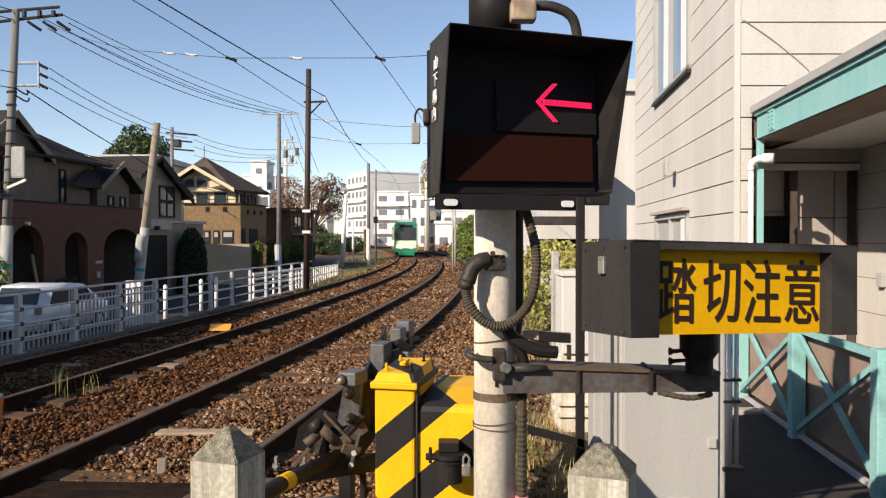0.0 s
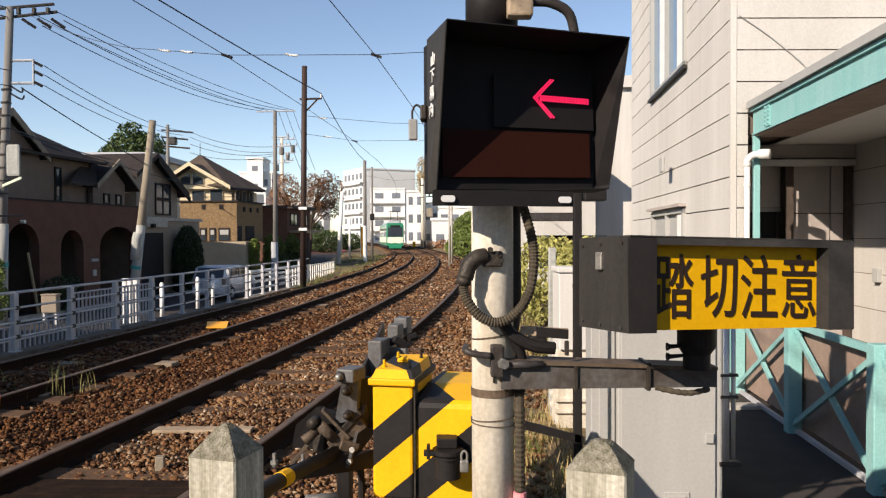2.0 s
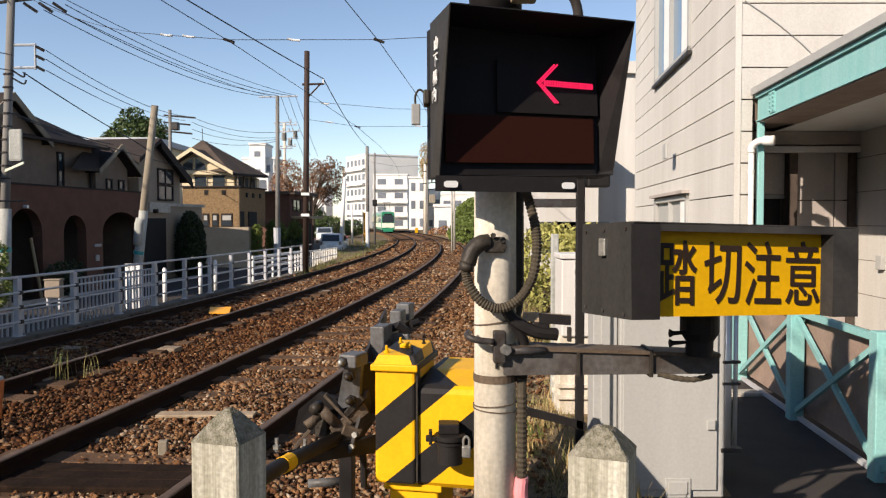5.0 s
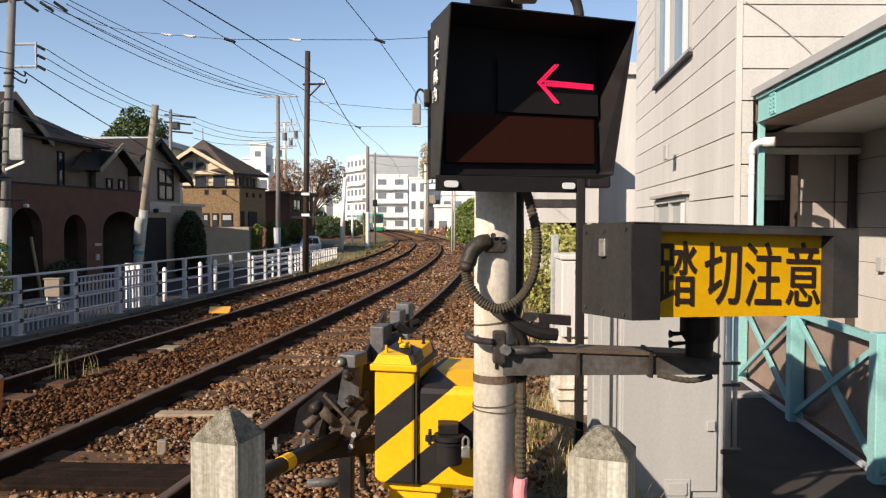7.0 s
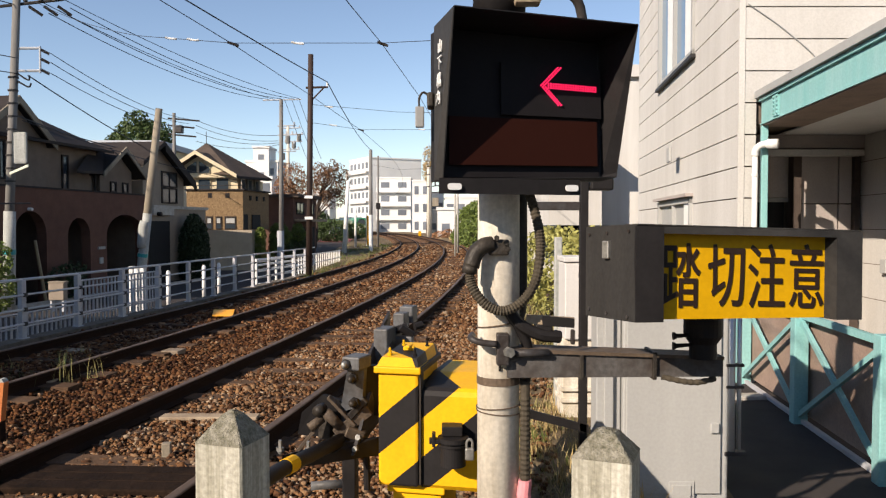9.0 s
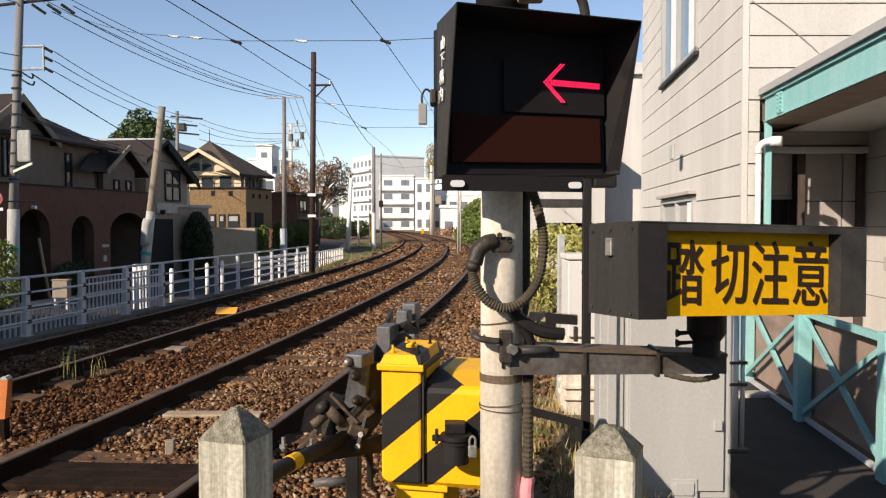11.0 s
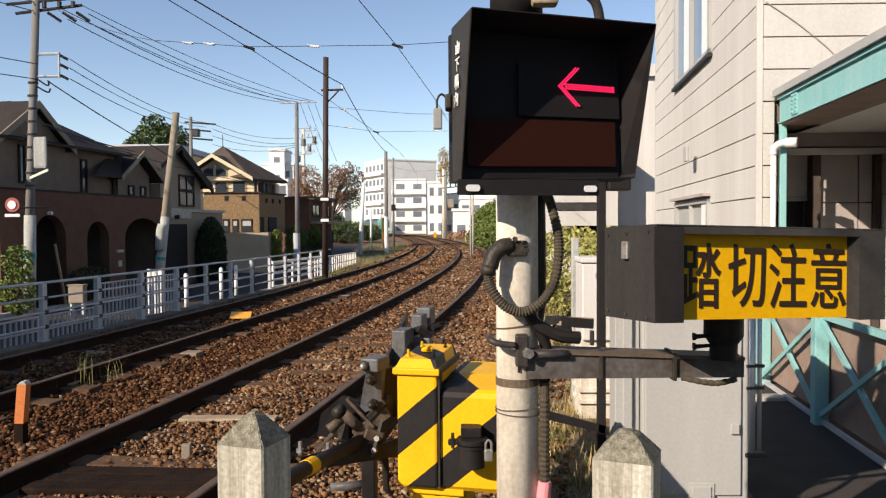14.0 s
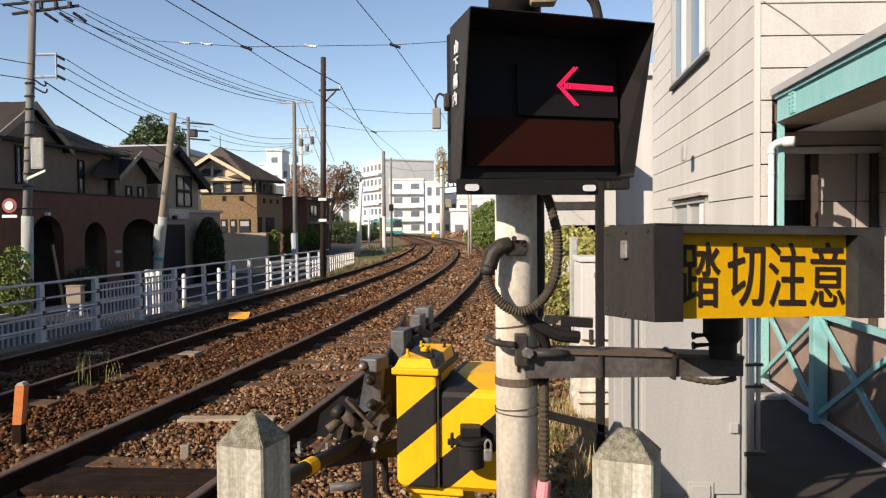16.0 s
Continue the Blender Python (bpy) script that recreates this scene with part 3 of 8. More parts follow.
def build_house_right():
    L, top = 6.6, 6.4
    house = thing("cream_building", (4.5, 10, 0), "two-storey cream building clad in horizontal siding boards", "building")
    bm = B()
    inner = Vector((7.5, 0, 0))
    thin = Vector((0.16, 0, 0))
    prism(bm, [wallpt(0.03, -0.1, -0.03), wallpt(0.03, -0.1, -0.03) + thin, wallpt(L, -0.1, -0.03) + thin, wallpt(L, -0.1, -0.03)], (0, 0, 2.58))
    prism(bm, [wallpt(0.9, -0.1, -0.2), wallpt(0.9, -0.1, -0.2) + inner, wallpt(L, -0.1, -0.2) + inner, wallpt(L, -0.1, -0.2)], (0, 0, 2.58))
    prism(bm, [wallpt(0.03, 2.5, -0.03), wallpt(0.03, 2.5, -0.03) + inner, wallpt(L, 2.5, -0.03) + inner, wallpt(L, 2.5, -0.03)], (0, 0, top - 2.5))
    part("wall_core", bm, "taupe_wall", house)
    # boards of the side wall, cut round the two windows
    wins = [(2.0, 4.45, 3.62, 5.3), (2.05, 4.35, 1.05, 1.84)]
    pitch = 0.312
    z = 1.455 - 5 * pitch
    side = part("side_wall", box(B(), 3.1, 3.2, 9.0, 9.1, 3.0, 3.1), "siding", house)
    front = part("front_wall", box(B(), 3.3, 3.4, 7.7, 7.8, 3.3, 3.4), "siding", house)
    while z < top:
        z0, z1 = z + 0.007, z + pitch - 0.007
        cuts = sorted([(w[0], w[1]) for w in wins if z1 > w[2] + 0.02 and z0 < w[3] - 0.02])
        s = 0.0
        for a, b in cuts + [(L, L)]:
            if a > s:
                s = max(s, 0.038)
                bm = B()
                loop = [wallpt(s, z0, 0.0), wallpt(a, z0, 0.0), wallpt(a, z0, -0.03), wallpt(s, z0, -0.03)]
                prism(bm, loop, (0, 0, z1 - z0))
                part("siding_board", bm, "siding", side)
            s = b
        if z1 > 0.1:
            bm = B()
            box(bm, CORNER.x + 0.054, CORNER.x + (7.2 if z0 > 2.6 else 0.165), CORNER.y - 0.012, CORNER.y + 0.03, z0, z1)
            part("siding_board", bm, "siding", front)
        z += pitch
    bm = B()
    prism(bm, [wallpt(-0.012, -0.05, 0.006), wallpt(0.035, -0.05, 0.006), CORNER + Vector((0.05, 0.02, -0.05)), CORNER + Vector((0.05, -0.018, -0.05))], (0, 0, top))
    part("corner_trim", bm, "siding", house)
    for s0, s1, q0, q1 in ((2.05, 4.35, 1.845, 2.072), (2.05, 4.35, 0.838, 0.995), (2.0, 4.45, 5.305, 5.504)):
        bm = B()
        prism(bm, [wallpt(s0 + 0.004, q0, 0.0), wallpt(s1 - 0.004, q0, 0.0), wallpt(s1 - 0.004, q0, -0.03), wallpt(s0 + 0.004, q0, -0.03)], (0, 0, q1 - q0))
        part("siding_board", bm, "siding", side)
    for i, (a, b, z0, z1) in enumerate(wins):
        fr = B()
        for s0, s1, q0, q1 in ((a, b, z0, z0 + 0.06), (a, b, z1 - 0.06, z1), (a, a + 0.08, z0, z1), (b - 0.08, b, z0, z1), ((a + b) / 2 - 0.022, (a + b) / 2 + 0.022, z0, z1)):
            prism(fr, [wallpt(s0, q0, 0.035), wallpt(s1, q0, 0.035), wallpt(s1, q0, -0.05), wallpt(s0, q0, -0.05)], (0, 0, q1 - q0))
        win = part("window", fr, "cabinet", house, "grey-framed sliding window")
        g = B()
        prism(g, [wallpt(a + 0.05, z0 + 0.04, -0.02), wallpt(b - 0.05, z0 + 0.04, -0.02), wallpt(b - 0.05, z0 + 0.04, -0.028), wallpt(a + 0.05, z0 + 0.04, -0.028)], (0, 0, z1 - z0 - 0.08))
        part("pane", g, "glass_blue" if i == 0 else "cabinet", win)
        for s0, s1 in (((a + 0.08, a + 0.52), (a + 1.30, a + 1.75)) if i == 0 else ((a + 0.08, a + 0.45),)):
            bm = prism(B(), [wallpt(s0, z0 + 0.06, 0.012), wallpt(s1, z0 + 0.06, 0.012), wallpt(s1, z0 + 0.06, -0.015), wallpt(s0, z0 + 0.06, -0.015)], (0, 0, z1 - z0 - 0.12))
            part("sliding_panel", bm, "white", win)
        sill = B()
        prism(sill, [wallpt(a - 0.06, z0 - 0.05, 0.06), wallpt(b + 0.06, z0 - 0.05, 0.06), wallpt(b + 0.06, z0 - 0.05, -0.03), wallpt(a - 0.06, z0 - 0.05, -0.03)], (0, 0, 0.045))
        part("window_sill", sill, "grey_black", win)
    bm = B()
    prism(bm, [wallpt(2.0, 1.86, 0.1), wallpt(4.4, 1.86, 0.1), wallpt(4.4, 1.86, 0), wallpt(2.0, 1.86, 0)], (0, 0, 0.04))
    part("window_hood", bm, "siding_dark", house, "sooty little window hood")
    cable = tube(B(), bend([(2.97, 7.575, 3.66), (3.25, 7.575, 3.47), (3.50, 7.575, 3.27), (3.62, 7.575, 3.16)], 4), 0.005, 6)
    part("cable", cable, "cabinet_dark", house)
    vent = box(B(), 3.012, 3.05, 10.3, 10.5, 2.35, 2.55, 0.01, -5.8)
    part("vent_cover", vent, "cabinet", house)
    bm = B()
    prism(bm, [wallpt(-0.3, top, 0.3), wallpt(-0.3, top, 0.3) + inner, wallpt(L + 0.3, top, 0.3) + inner, wallpt(L + 0.3, top, 0.3)], (0, 0, 0.25))
    part("roof", bm, "far_grey", house)


build_house_right()


def build_carport():
    port = thing("carport", (2.7, 5.6, 0), "turquoise steel carport with lattice gate against the cream building", "carport")
    def P(s, z, out=0.0):
        return wallpt(-s, z, out)
    def strip(name, s0, s1, z0, z1, out, wide, ma, label="", parent=None):
        """A bar along the open side: from s0 to s1, wide metres inwards."""
        bm = prism(B(), [P(s0, z0, out), P(s1, z0, out), P(s1, z1, out), P(s0, z1, out)], Vector((wide, 0, 0)))
        return part(name, bm, ma, parent or port, label)
    fascia = strip("fascia", 0.08, 6.5, 2.485, 2.728, -0.19, 0.012, "teal", "turquoise steel edge beam")
    strip("flange", 0.08, 6.5, 2.473, 2.484, -0.175, 0.12, "teal", parent=fascia)
    strip("flange", 0.08, 6.5, 2.70, 2.728, -0.165, 0.024, "teal", parent=fascia)
    strip("splice_plate", 0.46, 0.60, 2.50, 2.70, -0.178, 0.012, "teal", parent=fascia)
    for k in range(5):
        for s in (0.485, 0.575):
            bm = bolt(B(), P(s, 2.525 + 0.038 * k, -0.178), (-1, 0.1, 0), 0.011, 0.012)
            part("bolt", bm, "teal", fascia)
    strip("roof_sheet", 0.03, 6.5, 2.735, 2.80, -0.135, 4.4, "cabinet", "grey folded-edge roof sheet")
    # Wide strip under the beam, darker than its turquoise.
    strip("trim_board", 0.03, 6.5, 2.462, 2.472, -0.19, 0.42, "gate_board", "dark brown strip under the beam")
    # White paint lifts this ceiling in place of missing bounce light.
    strip("soffit", -0.85, 6.5, 2.464, 2.478, -0.612, 3.4, "white", "cream ceiling boards")
    for s, w in ((0.23, 0.062), (1.74, 0.052), (3.15, 0.052), (4.55, 0.052)):
        p = P(s, 0)
        part("gate_post", box(B(), p.x - w, p.x + w, p.y - w, p.y + w, -0.05, 0.86, 0.006, -5.8), "teal", port)
    p = P(0.10, 0, -0.215)
    part("column", box(B(), p.x - 0.03, p.x + 0.03, p.y - 0.03, p.y + 0.03, -0.05, 2.47, 0.006, -5.8), "teal", port)
    bm = B()
    tube(bm, [(3.00, 7.44, -0.05), (3.00, 7.44, 2.19)], 0.026, 12)
    tube(bm, bend([(3.00, 7.44, 2.17), (3.00, 7.43, 2.22), (3.03, 7.40, 2.262), (3.08, 7.36, 2.275), (3.16, 7.30, 2.265)], 6), 0.034, 12)
    tube(bm, [(3.08, 7.36, 2.275), (3.16, 7.30, 2.268)], 0.046, 12, 0.05)
    pipe = part("downpipe", bm, "white", port, "white plastic rainwater downpipe", smooth=True)
    for z in (0.6, 1.97):
        part("pipe_collar", tube(B(), [(3.00, 7.44, z), (3.00, 7.44, z + 0.03)], 0.032, 12), "white", pipe)
    # lattice gate: board, rails and crossed braces
    strip("gate_board", 0.1, 5.9, 0.03, 0.79, -0.075, 0.02, "gate_board", "brown corrugated board behind the lattice")
    strip("gate_rail", 0.1, 5.9, 0.785, 0.830, 0.0, 0.04, "teal")
    strip("gate_rail", 0.1, 5.9, -0.012, 0.018, 0.0, 0.035, "fence", "worn grey bottom rail")
    for a, b in ((0.29, 1.68), (1.80, 3.09), (3.21, 4.49)):
        for z0, z1, out in ((0.06, 0.76, 0.022), (0.76, 0.06, 0.014)):
            bm = prism(B(), [P(a, z0 - 0.022, out), P(b, z1 - 0.022, out), P(b, z1 + 0.022, out), P(a, z0 + 0.022, out)], Vector((0.03, 0, 0)))
            part("brace", bm, "teal", port)
    # recess behind: lintel, shelf, panels, a dark door, and the long inner wall
    back = 8.3
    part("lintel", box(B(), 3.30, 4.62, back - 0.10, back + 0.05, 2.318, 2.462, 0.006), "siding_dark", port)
    part("shelf", box(B(), 3.30, 4.44, back - 0.16, back - 0.02, 2.235, 2.300, 0.006), "siding", port)
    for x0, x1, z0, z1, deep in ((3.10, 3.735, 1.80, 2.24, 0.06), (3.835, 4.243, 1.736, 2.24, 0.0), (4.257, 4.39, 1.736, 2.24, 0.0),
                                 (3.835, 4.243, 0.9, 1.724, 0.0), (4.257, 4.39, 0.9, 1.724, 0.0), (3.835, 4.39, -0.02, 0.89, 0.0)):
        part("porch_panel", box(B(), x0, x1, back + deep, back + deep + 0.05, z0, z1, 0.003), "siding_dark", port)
    part("jamb", box(B(), 3.74, 3.83, back - 0.05, back + 0.10, -0.02, 2.30, 0.004), "roof_brown", port)
    part("jamb", box(B(), 4.395, 4.46, back - 0.05, back + 0.10, -0.02, 2.30, 0.004), "roof_brown", port)
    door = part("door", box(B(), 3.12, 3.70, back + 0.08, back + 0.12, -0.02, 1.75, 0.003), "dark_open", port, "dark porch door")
    part("door_frame", box(B(), 3.10, 3.735, back + 0.05, back + 0.10, 1.752, 1.795, 0.003), "cabinet_dark", door)
    wall = part("inner_wall", prism(B(), [(4.52, 8.7, -0.05), (4.64, 8.7, -0.05), (3.95, 1.9, -0.05), (3.83, 1.9, -0.05)], (0, 0, 2.46)), "taupe_wall", port)
    z = 0.02
    while z < 2.4:
        for a, b in ((0.0, 0.45), (0.452, 1.0)):
            f0, f1 = Vector((4.50, 8.5, 0)).lerp(Vector((3.81, 1.9, 0)), a), Vector((4.50, 8.5, 0)).lerp(Vector((3.81, 1.9, 0)), b)
            bm = prism(B(), [f0 + Vector((0, 0, z)), f1 + Vector((0, 0, z)), f1 + Vector((0, 0, min(z + 0.352, 2.455))), f0 + Vector((0, 0, min(z + 0.352, 2.455)))], Vector((0.03, -0.003, 0)))
            part("siding_board", bm, "siding", wall)
        z += 0.36
    switch = Vector((4.50, 8.5, 0)).lerp(Vector((3.81, 1.9, 0)), 0.13)
    part("switch_box", box(B(), switch.x - 0.05, switch.x - 0.002, switch.y - 0.05, switch.y + 0.05, 1.02, 1.16, 0.006), "cabinet", wall)
    base = thing("concrete_base", (2.62, 6.7, 0), "low pale concrete base beside the gate", "kerb", kind="structure")
    part("block", box(B(), 2.42, 2.80, 6.62, 6.78, -0.1, 0.012, 0.01, 3), "concrete", base)


build_carport()

# ---- crossing equipment by the road edge ----
POLE = Vector((0.178, 2.5, 0))


def build_signal_pole():
    pole = thing("signal_pole", (POLE.x, POLE.y, 0), "pale concrete crossing pole carrying signal boxes", "pole")
    bm = B()
    tube(bm, [(POLE.x, POLE.y, -0.3), (POLE.x, POLE.y, 3.6)], 0.070, 28, 0.066)
    part("shaft", bm, "concrete_pole", pole, smooth=True)
    bm = B()
    tube(bm, [(POLE.x, POLE.y, 0.985), (POLE.x, POLE.y, 1.01)], 0.0715, 28)
    part("band", bm, "strap", pole, "rust-stained steel strap")
    for z, lean in ((1.181, 0.012), (0.912, 0.006), (0.893, -0.004)):
        ring = [(POLE.x + 0.0715 * math.cos(k * math.pi / 12), POLE.y + 0.0715 * math.sin(k * math.pi / 12), z + lean * math.cos(k * math.pi / 12)) for k in range(25)]
        part("tie_wire", tube(B(), ring, 0.0022, 5), "strap", pole, "thin rusty tie wire")
    bm = B()
    box(bm, POLE.x - 0.004, POLE.x + 0.004, POLE.y - 0.0745, POLE.y - 0.06, 1.035, 1.075, 0.002)
    part("step_hole", bm, "dark_open", pole)
    bm = B()
    tube(bm, [(POLE.x, POLE.y, 2.16), (POLE.x, POLE.y, 2.26), (POLE.x, POLE.y, 2.5)], 0.085, 24)
    part("sleeve", bm, "black", pole, smooth=True)
    bm = B()
    box(bm, 0.22, 0.30, 2.38, 2.44, 2.185, 2.25, 0.008)
    part("tag", bm, "old_board", pole, "peeling ochre tag")
    bm = B()
    tube(bm, bend([(0.30, 2.42, 2.24), (0.36, 2.42, 2.235), (0.42, 2.43, 2.20), (0.445, 2.45, 2.10)], 8), 0.016, 10)
    part("conduit", bm, "dark_steel", pole, smooth=True)


scaled_from_eye(1.112)
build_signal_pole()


def build_indicator():
    ind = thing("direction_indicator", (0.3, 2.6, 1.6), "black hooded train direction indicator with lit crimson arrow", "signal")
    FL, FR, fR, fL = Vector((0.0323, 2.42, 2.1835)), Vector((0.672, 2.68, 2.191)), Vector((0.627, 2.80, 1.6766)), Vector((-0.0022, 2.550, 1.653))
    BL, bL, BR, bR = Vector((-0.031, 2.61, 2.168)), Vector((-0.0295, 2.57, 1.648)), Vector((0.565, 2.85, 2.168)), Vector((0.570, 2.81, 1.662))
    def plate(name, pts, thick, ma="black", label=""):
        n = (pts[1] - pts[0]).cross(pts[2] - pts[0]).normalized() * thick
        bm = B()
        prism(bm, pts, n)
        return part(name, bm, ma, ind, label)
    # The left plate's sunlit tone is put into its lighter black.
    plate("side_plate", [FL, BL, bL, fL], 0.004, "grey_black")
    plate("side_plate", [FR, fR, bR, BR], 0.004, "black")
    plate("hood_top", [FL, FR, BR, BL], 0.004)
    plate("base_plate", [fL, bL, bR, fR], 0.004)
    # housing behind the display
    d = (BR - BL).normalized()
    nrm = Vector((d.y, -d.x, 0))
    bm = B()
    prism(bm, [BL.lerp(BR, 0.035), BR, bR, bL.lerp(bR, 0.035)], -nrm * 0.10)
    part("housing", bm, "black", ind)
    # display boards set inside the hood
    def face(u, v, out=0.0):
        a = BL.lerp(BR, u)
        b = bL.lerp(bR, u)
        return b.lerp(a, v) + nrm * out
    bm = B()
    prism(bm, [face(0.02, 0.02, 0.006), face(0.98, 0.02, 0.006), face(0.98, 0.98, 0.006), face(0.02, 0.98, 0.006)], nrm * 0.006)
    part("display_board", bm, "led_black", ind)
    bm = B()
    prism(bm, [face(0.06, 0.10, 0.02), face(0.955, 0.10, 0.02), face(0.955, 0.415, 0.02), face(0.06, 0.415, 0.02)], nrm * 0.008)
    part("display_window", bm, "led_panel", ind, "unlit dark red lower display window")
    bm = B()
    prism(bm, [face(0.36, 0.44, 0.02), face(0.985, 0.44, 0.02), face(0.985, 0.79, 0.02), face(0.36, 0.79, 0.02)], nrm * 0.008)
    part("display_window", bm, "led_black", ind, "black upper display window")
    # rows of diodes that form the arrow
    bm = B()
    def dot(u, v):
        c = face(u, v, 0.031)
        ring = [bm.verts.new(c + (d * math.cos(a) + Vector((0, 0, 1)) * math.sin(a)) * 0.0031) for a in (k * math.pi / 4 for k in range(8))]
        f = bm.faces.new(ring)
        r = bmesh.ops.extrude_face_region(bm, geom=[f])
        bmesh.ops.translate(bm, vec=nrm * 0.004, verts=[e for e in r["geom"] if isinstance(e, bmesh.types.BMVert)])
    U0, V0, U1 = 0.600, 0.652, 0.945
    for k in range(20):
        for j in (-1, 0, 1):
            dot(U0 + 0.045 + (U1 - U0 - 0.045) * k / 19, V0 - 0.006 * k / 19 + j * 0.0145)
    for k in range(12):
        for j in (0, 1):
            uu, vv = U0 + 0.105 * k / 11 + 0.018 * j, 0.13 * k / 11
            dot(uu, V0 + vv)
            if k:
                dot(uu, V0 - vv)
    part("lit_arrow", bm, "led", ind, "arrow of lit crimson diodes")
    # mounting bracket with two slots
    bm = B()
    a0, a1 = Vector((-0.018, 2.53, 1.655)), Vector((0.470, 2.67, 1.655))
    w = (a1 - a0).normalized()
    dn = Vector((0, 0, -0.052))
    prism(bm, [a0, a1, a1 + dn, a0 + dn - w * 0.0], Vector((w.y, -w.x, 0)) * 0.006)
    part("bracket", bm, "black", ind)
    for u in (0.10, 0.93):
        c = a0.lerp(a1, u) + dn * 0.55 + Vector((w.y, -w.x, 0)) * 0.012
        bm = B()
        ring = [w * (sx * 0.014 + 0.010 * math.cos(t)) + Vector((0, 0, sz * 0.003 + 0.008 * math.sin(t))) for sx, sz, q in ((1, 1, 0), (-1, 1, 1), (-1, -1, 2), (1, -1, 3)) for t in (q * math.pi / 2 + k * math.pi / 6 for k in range(4))]
        hull(bm, [c + p for p in ring], [c + p + Vector((w.y, -w.x, 0)) * 0.003 for p in ring])
        part("slot", bm, "white_letter", ind, "white slotted mounting hole")
    # side latch and the small hanging tag
    bm = B()
    box(bm, -0.058, -0.035, 2.58, 2.66, 1.895, 1.945, 0.006)
    part("latch", bm, "mech", ind)
    bm = B()
    tube(bm, bend([(-0.045, 2.62, 1.93), (-0.07, 2.62, 1.95), (-0.085, 2.62, 1.93), (-0.085, 2.62, 1.90)], 4), 0.004, 6)
    part("hook", bm, "mech", ind)
    bm = B()
    box(bm, -0.098, -0.068, 2.60, 2.625, 1.83, 1.90, 0.004)
    part("tag", bm, "cabinet_dark", ind, "small weathered tag on a hook")
    # white upright marking on the side plate
    for k, ch in enumerate("山下構内"):
        along_it = 0.52 - 0.06 * k
        cen = Vector((-0.011 - 0.003 * k, -0.002, 0)) + FL.lerp(BL, along_it).lerp(fL.lerp(bL, along_it), 0.175 + 0.108 * k)
        right = -(BL - FL).normalized() * 1.0
        write(ch, cen, -right * -1, Vector((0, 0, 1)), 0.050, "white_letter", ind, "character", squeeze=0.9)


def write(text, centre, right, up, size, material, parent, name, squeeze=1.0, weight=0.0, thick=0.0015):
    """Lettering as a mesh, laid on a surface."""
    cu = bpy.data.curves.new("lettering", "FONT")
    cu.body, cu.size, cu.extrude, cu.offset, cu.align_x, cu.align_y = text, 1.0, 0.02, 0.0, "CENTER", "CENTER"
    ob = bpy.data.objects.new("lettering", cu)
    scene.collection.objects.link(ob)
    me = bpy.data.meshes.new_from_object(ob.evaluated_get(bpy.context.evaluated_depsgraph_get()))
    bpy.data.objects.remove(ob)
    co = np.empty(len(me.vertices) * 3)
    me.vertices.foreach_get("co", co)
    co = co.reshape(-1, 3)
    if len(co):
        mid = (co.max(0) + co.min(0)) / 2
        co -= mid
    right, up = right.normalized(), up.normalized()
    nrm = right.cross(up).normalized()
    o = ORIGIN.get(parent, Vector())
    q = np.outer(co[:, 0] * size * squeeze, right) + np.outer(co[:, 1] * size, up) + np.outer(co[:, 2] * thick / 0.02, nrm) + np.array(Vector(centre))
    q = q @ np.array(RIG[0].to_3x3()).T + np.array(RIG[0].translation - o)
    me.vertices.foreach_set("co", q.ravel())
    me.update()
    if weight:
        bm = B()
        for k, (a, b) in enumerate(((-1, 0), (1, 0), (0, -1), (0, 1), (0, 0))):
            other = me.copy()
            other.transform(Matrix.Translation(right * a * weight + up * b * weight * 0.7 + nrm * 0.0002 * k))
            bm.from_mesh(other)
        bm.to_mesh(me)
        bm.free()
    me.materials.clear()
    me.materials.append(M[material])
    out = new(name, me)
    out.parent = parent
    ORIGIN[out] = o
    return out


scaled_from_eye(0.97)
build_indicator()


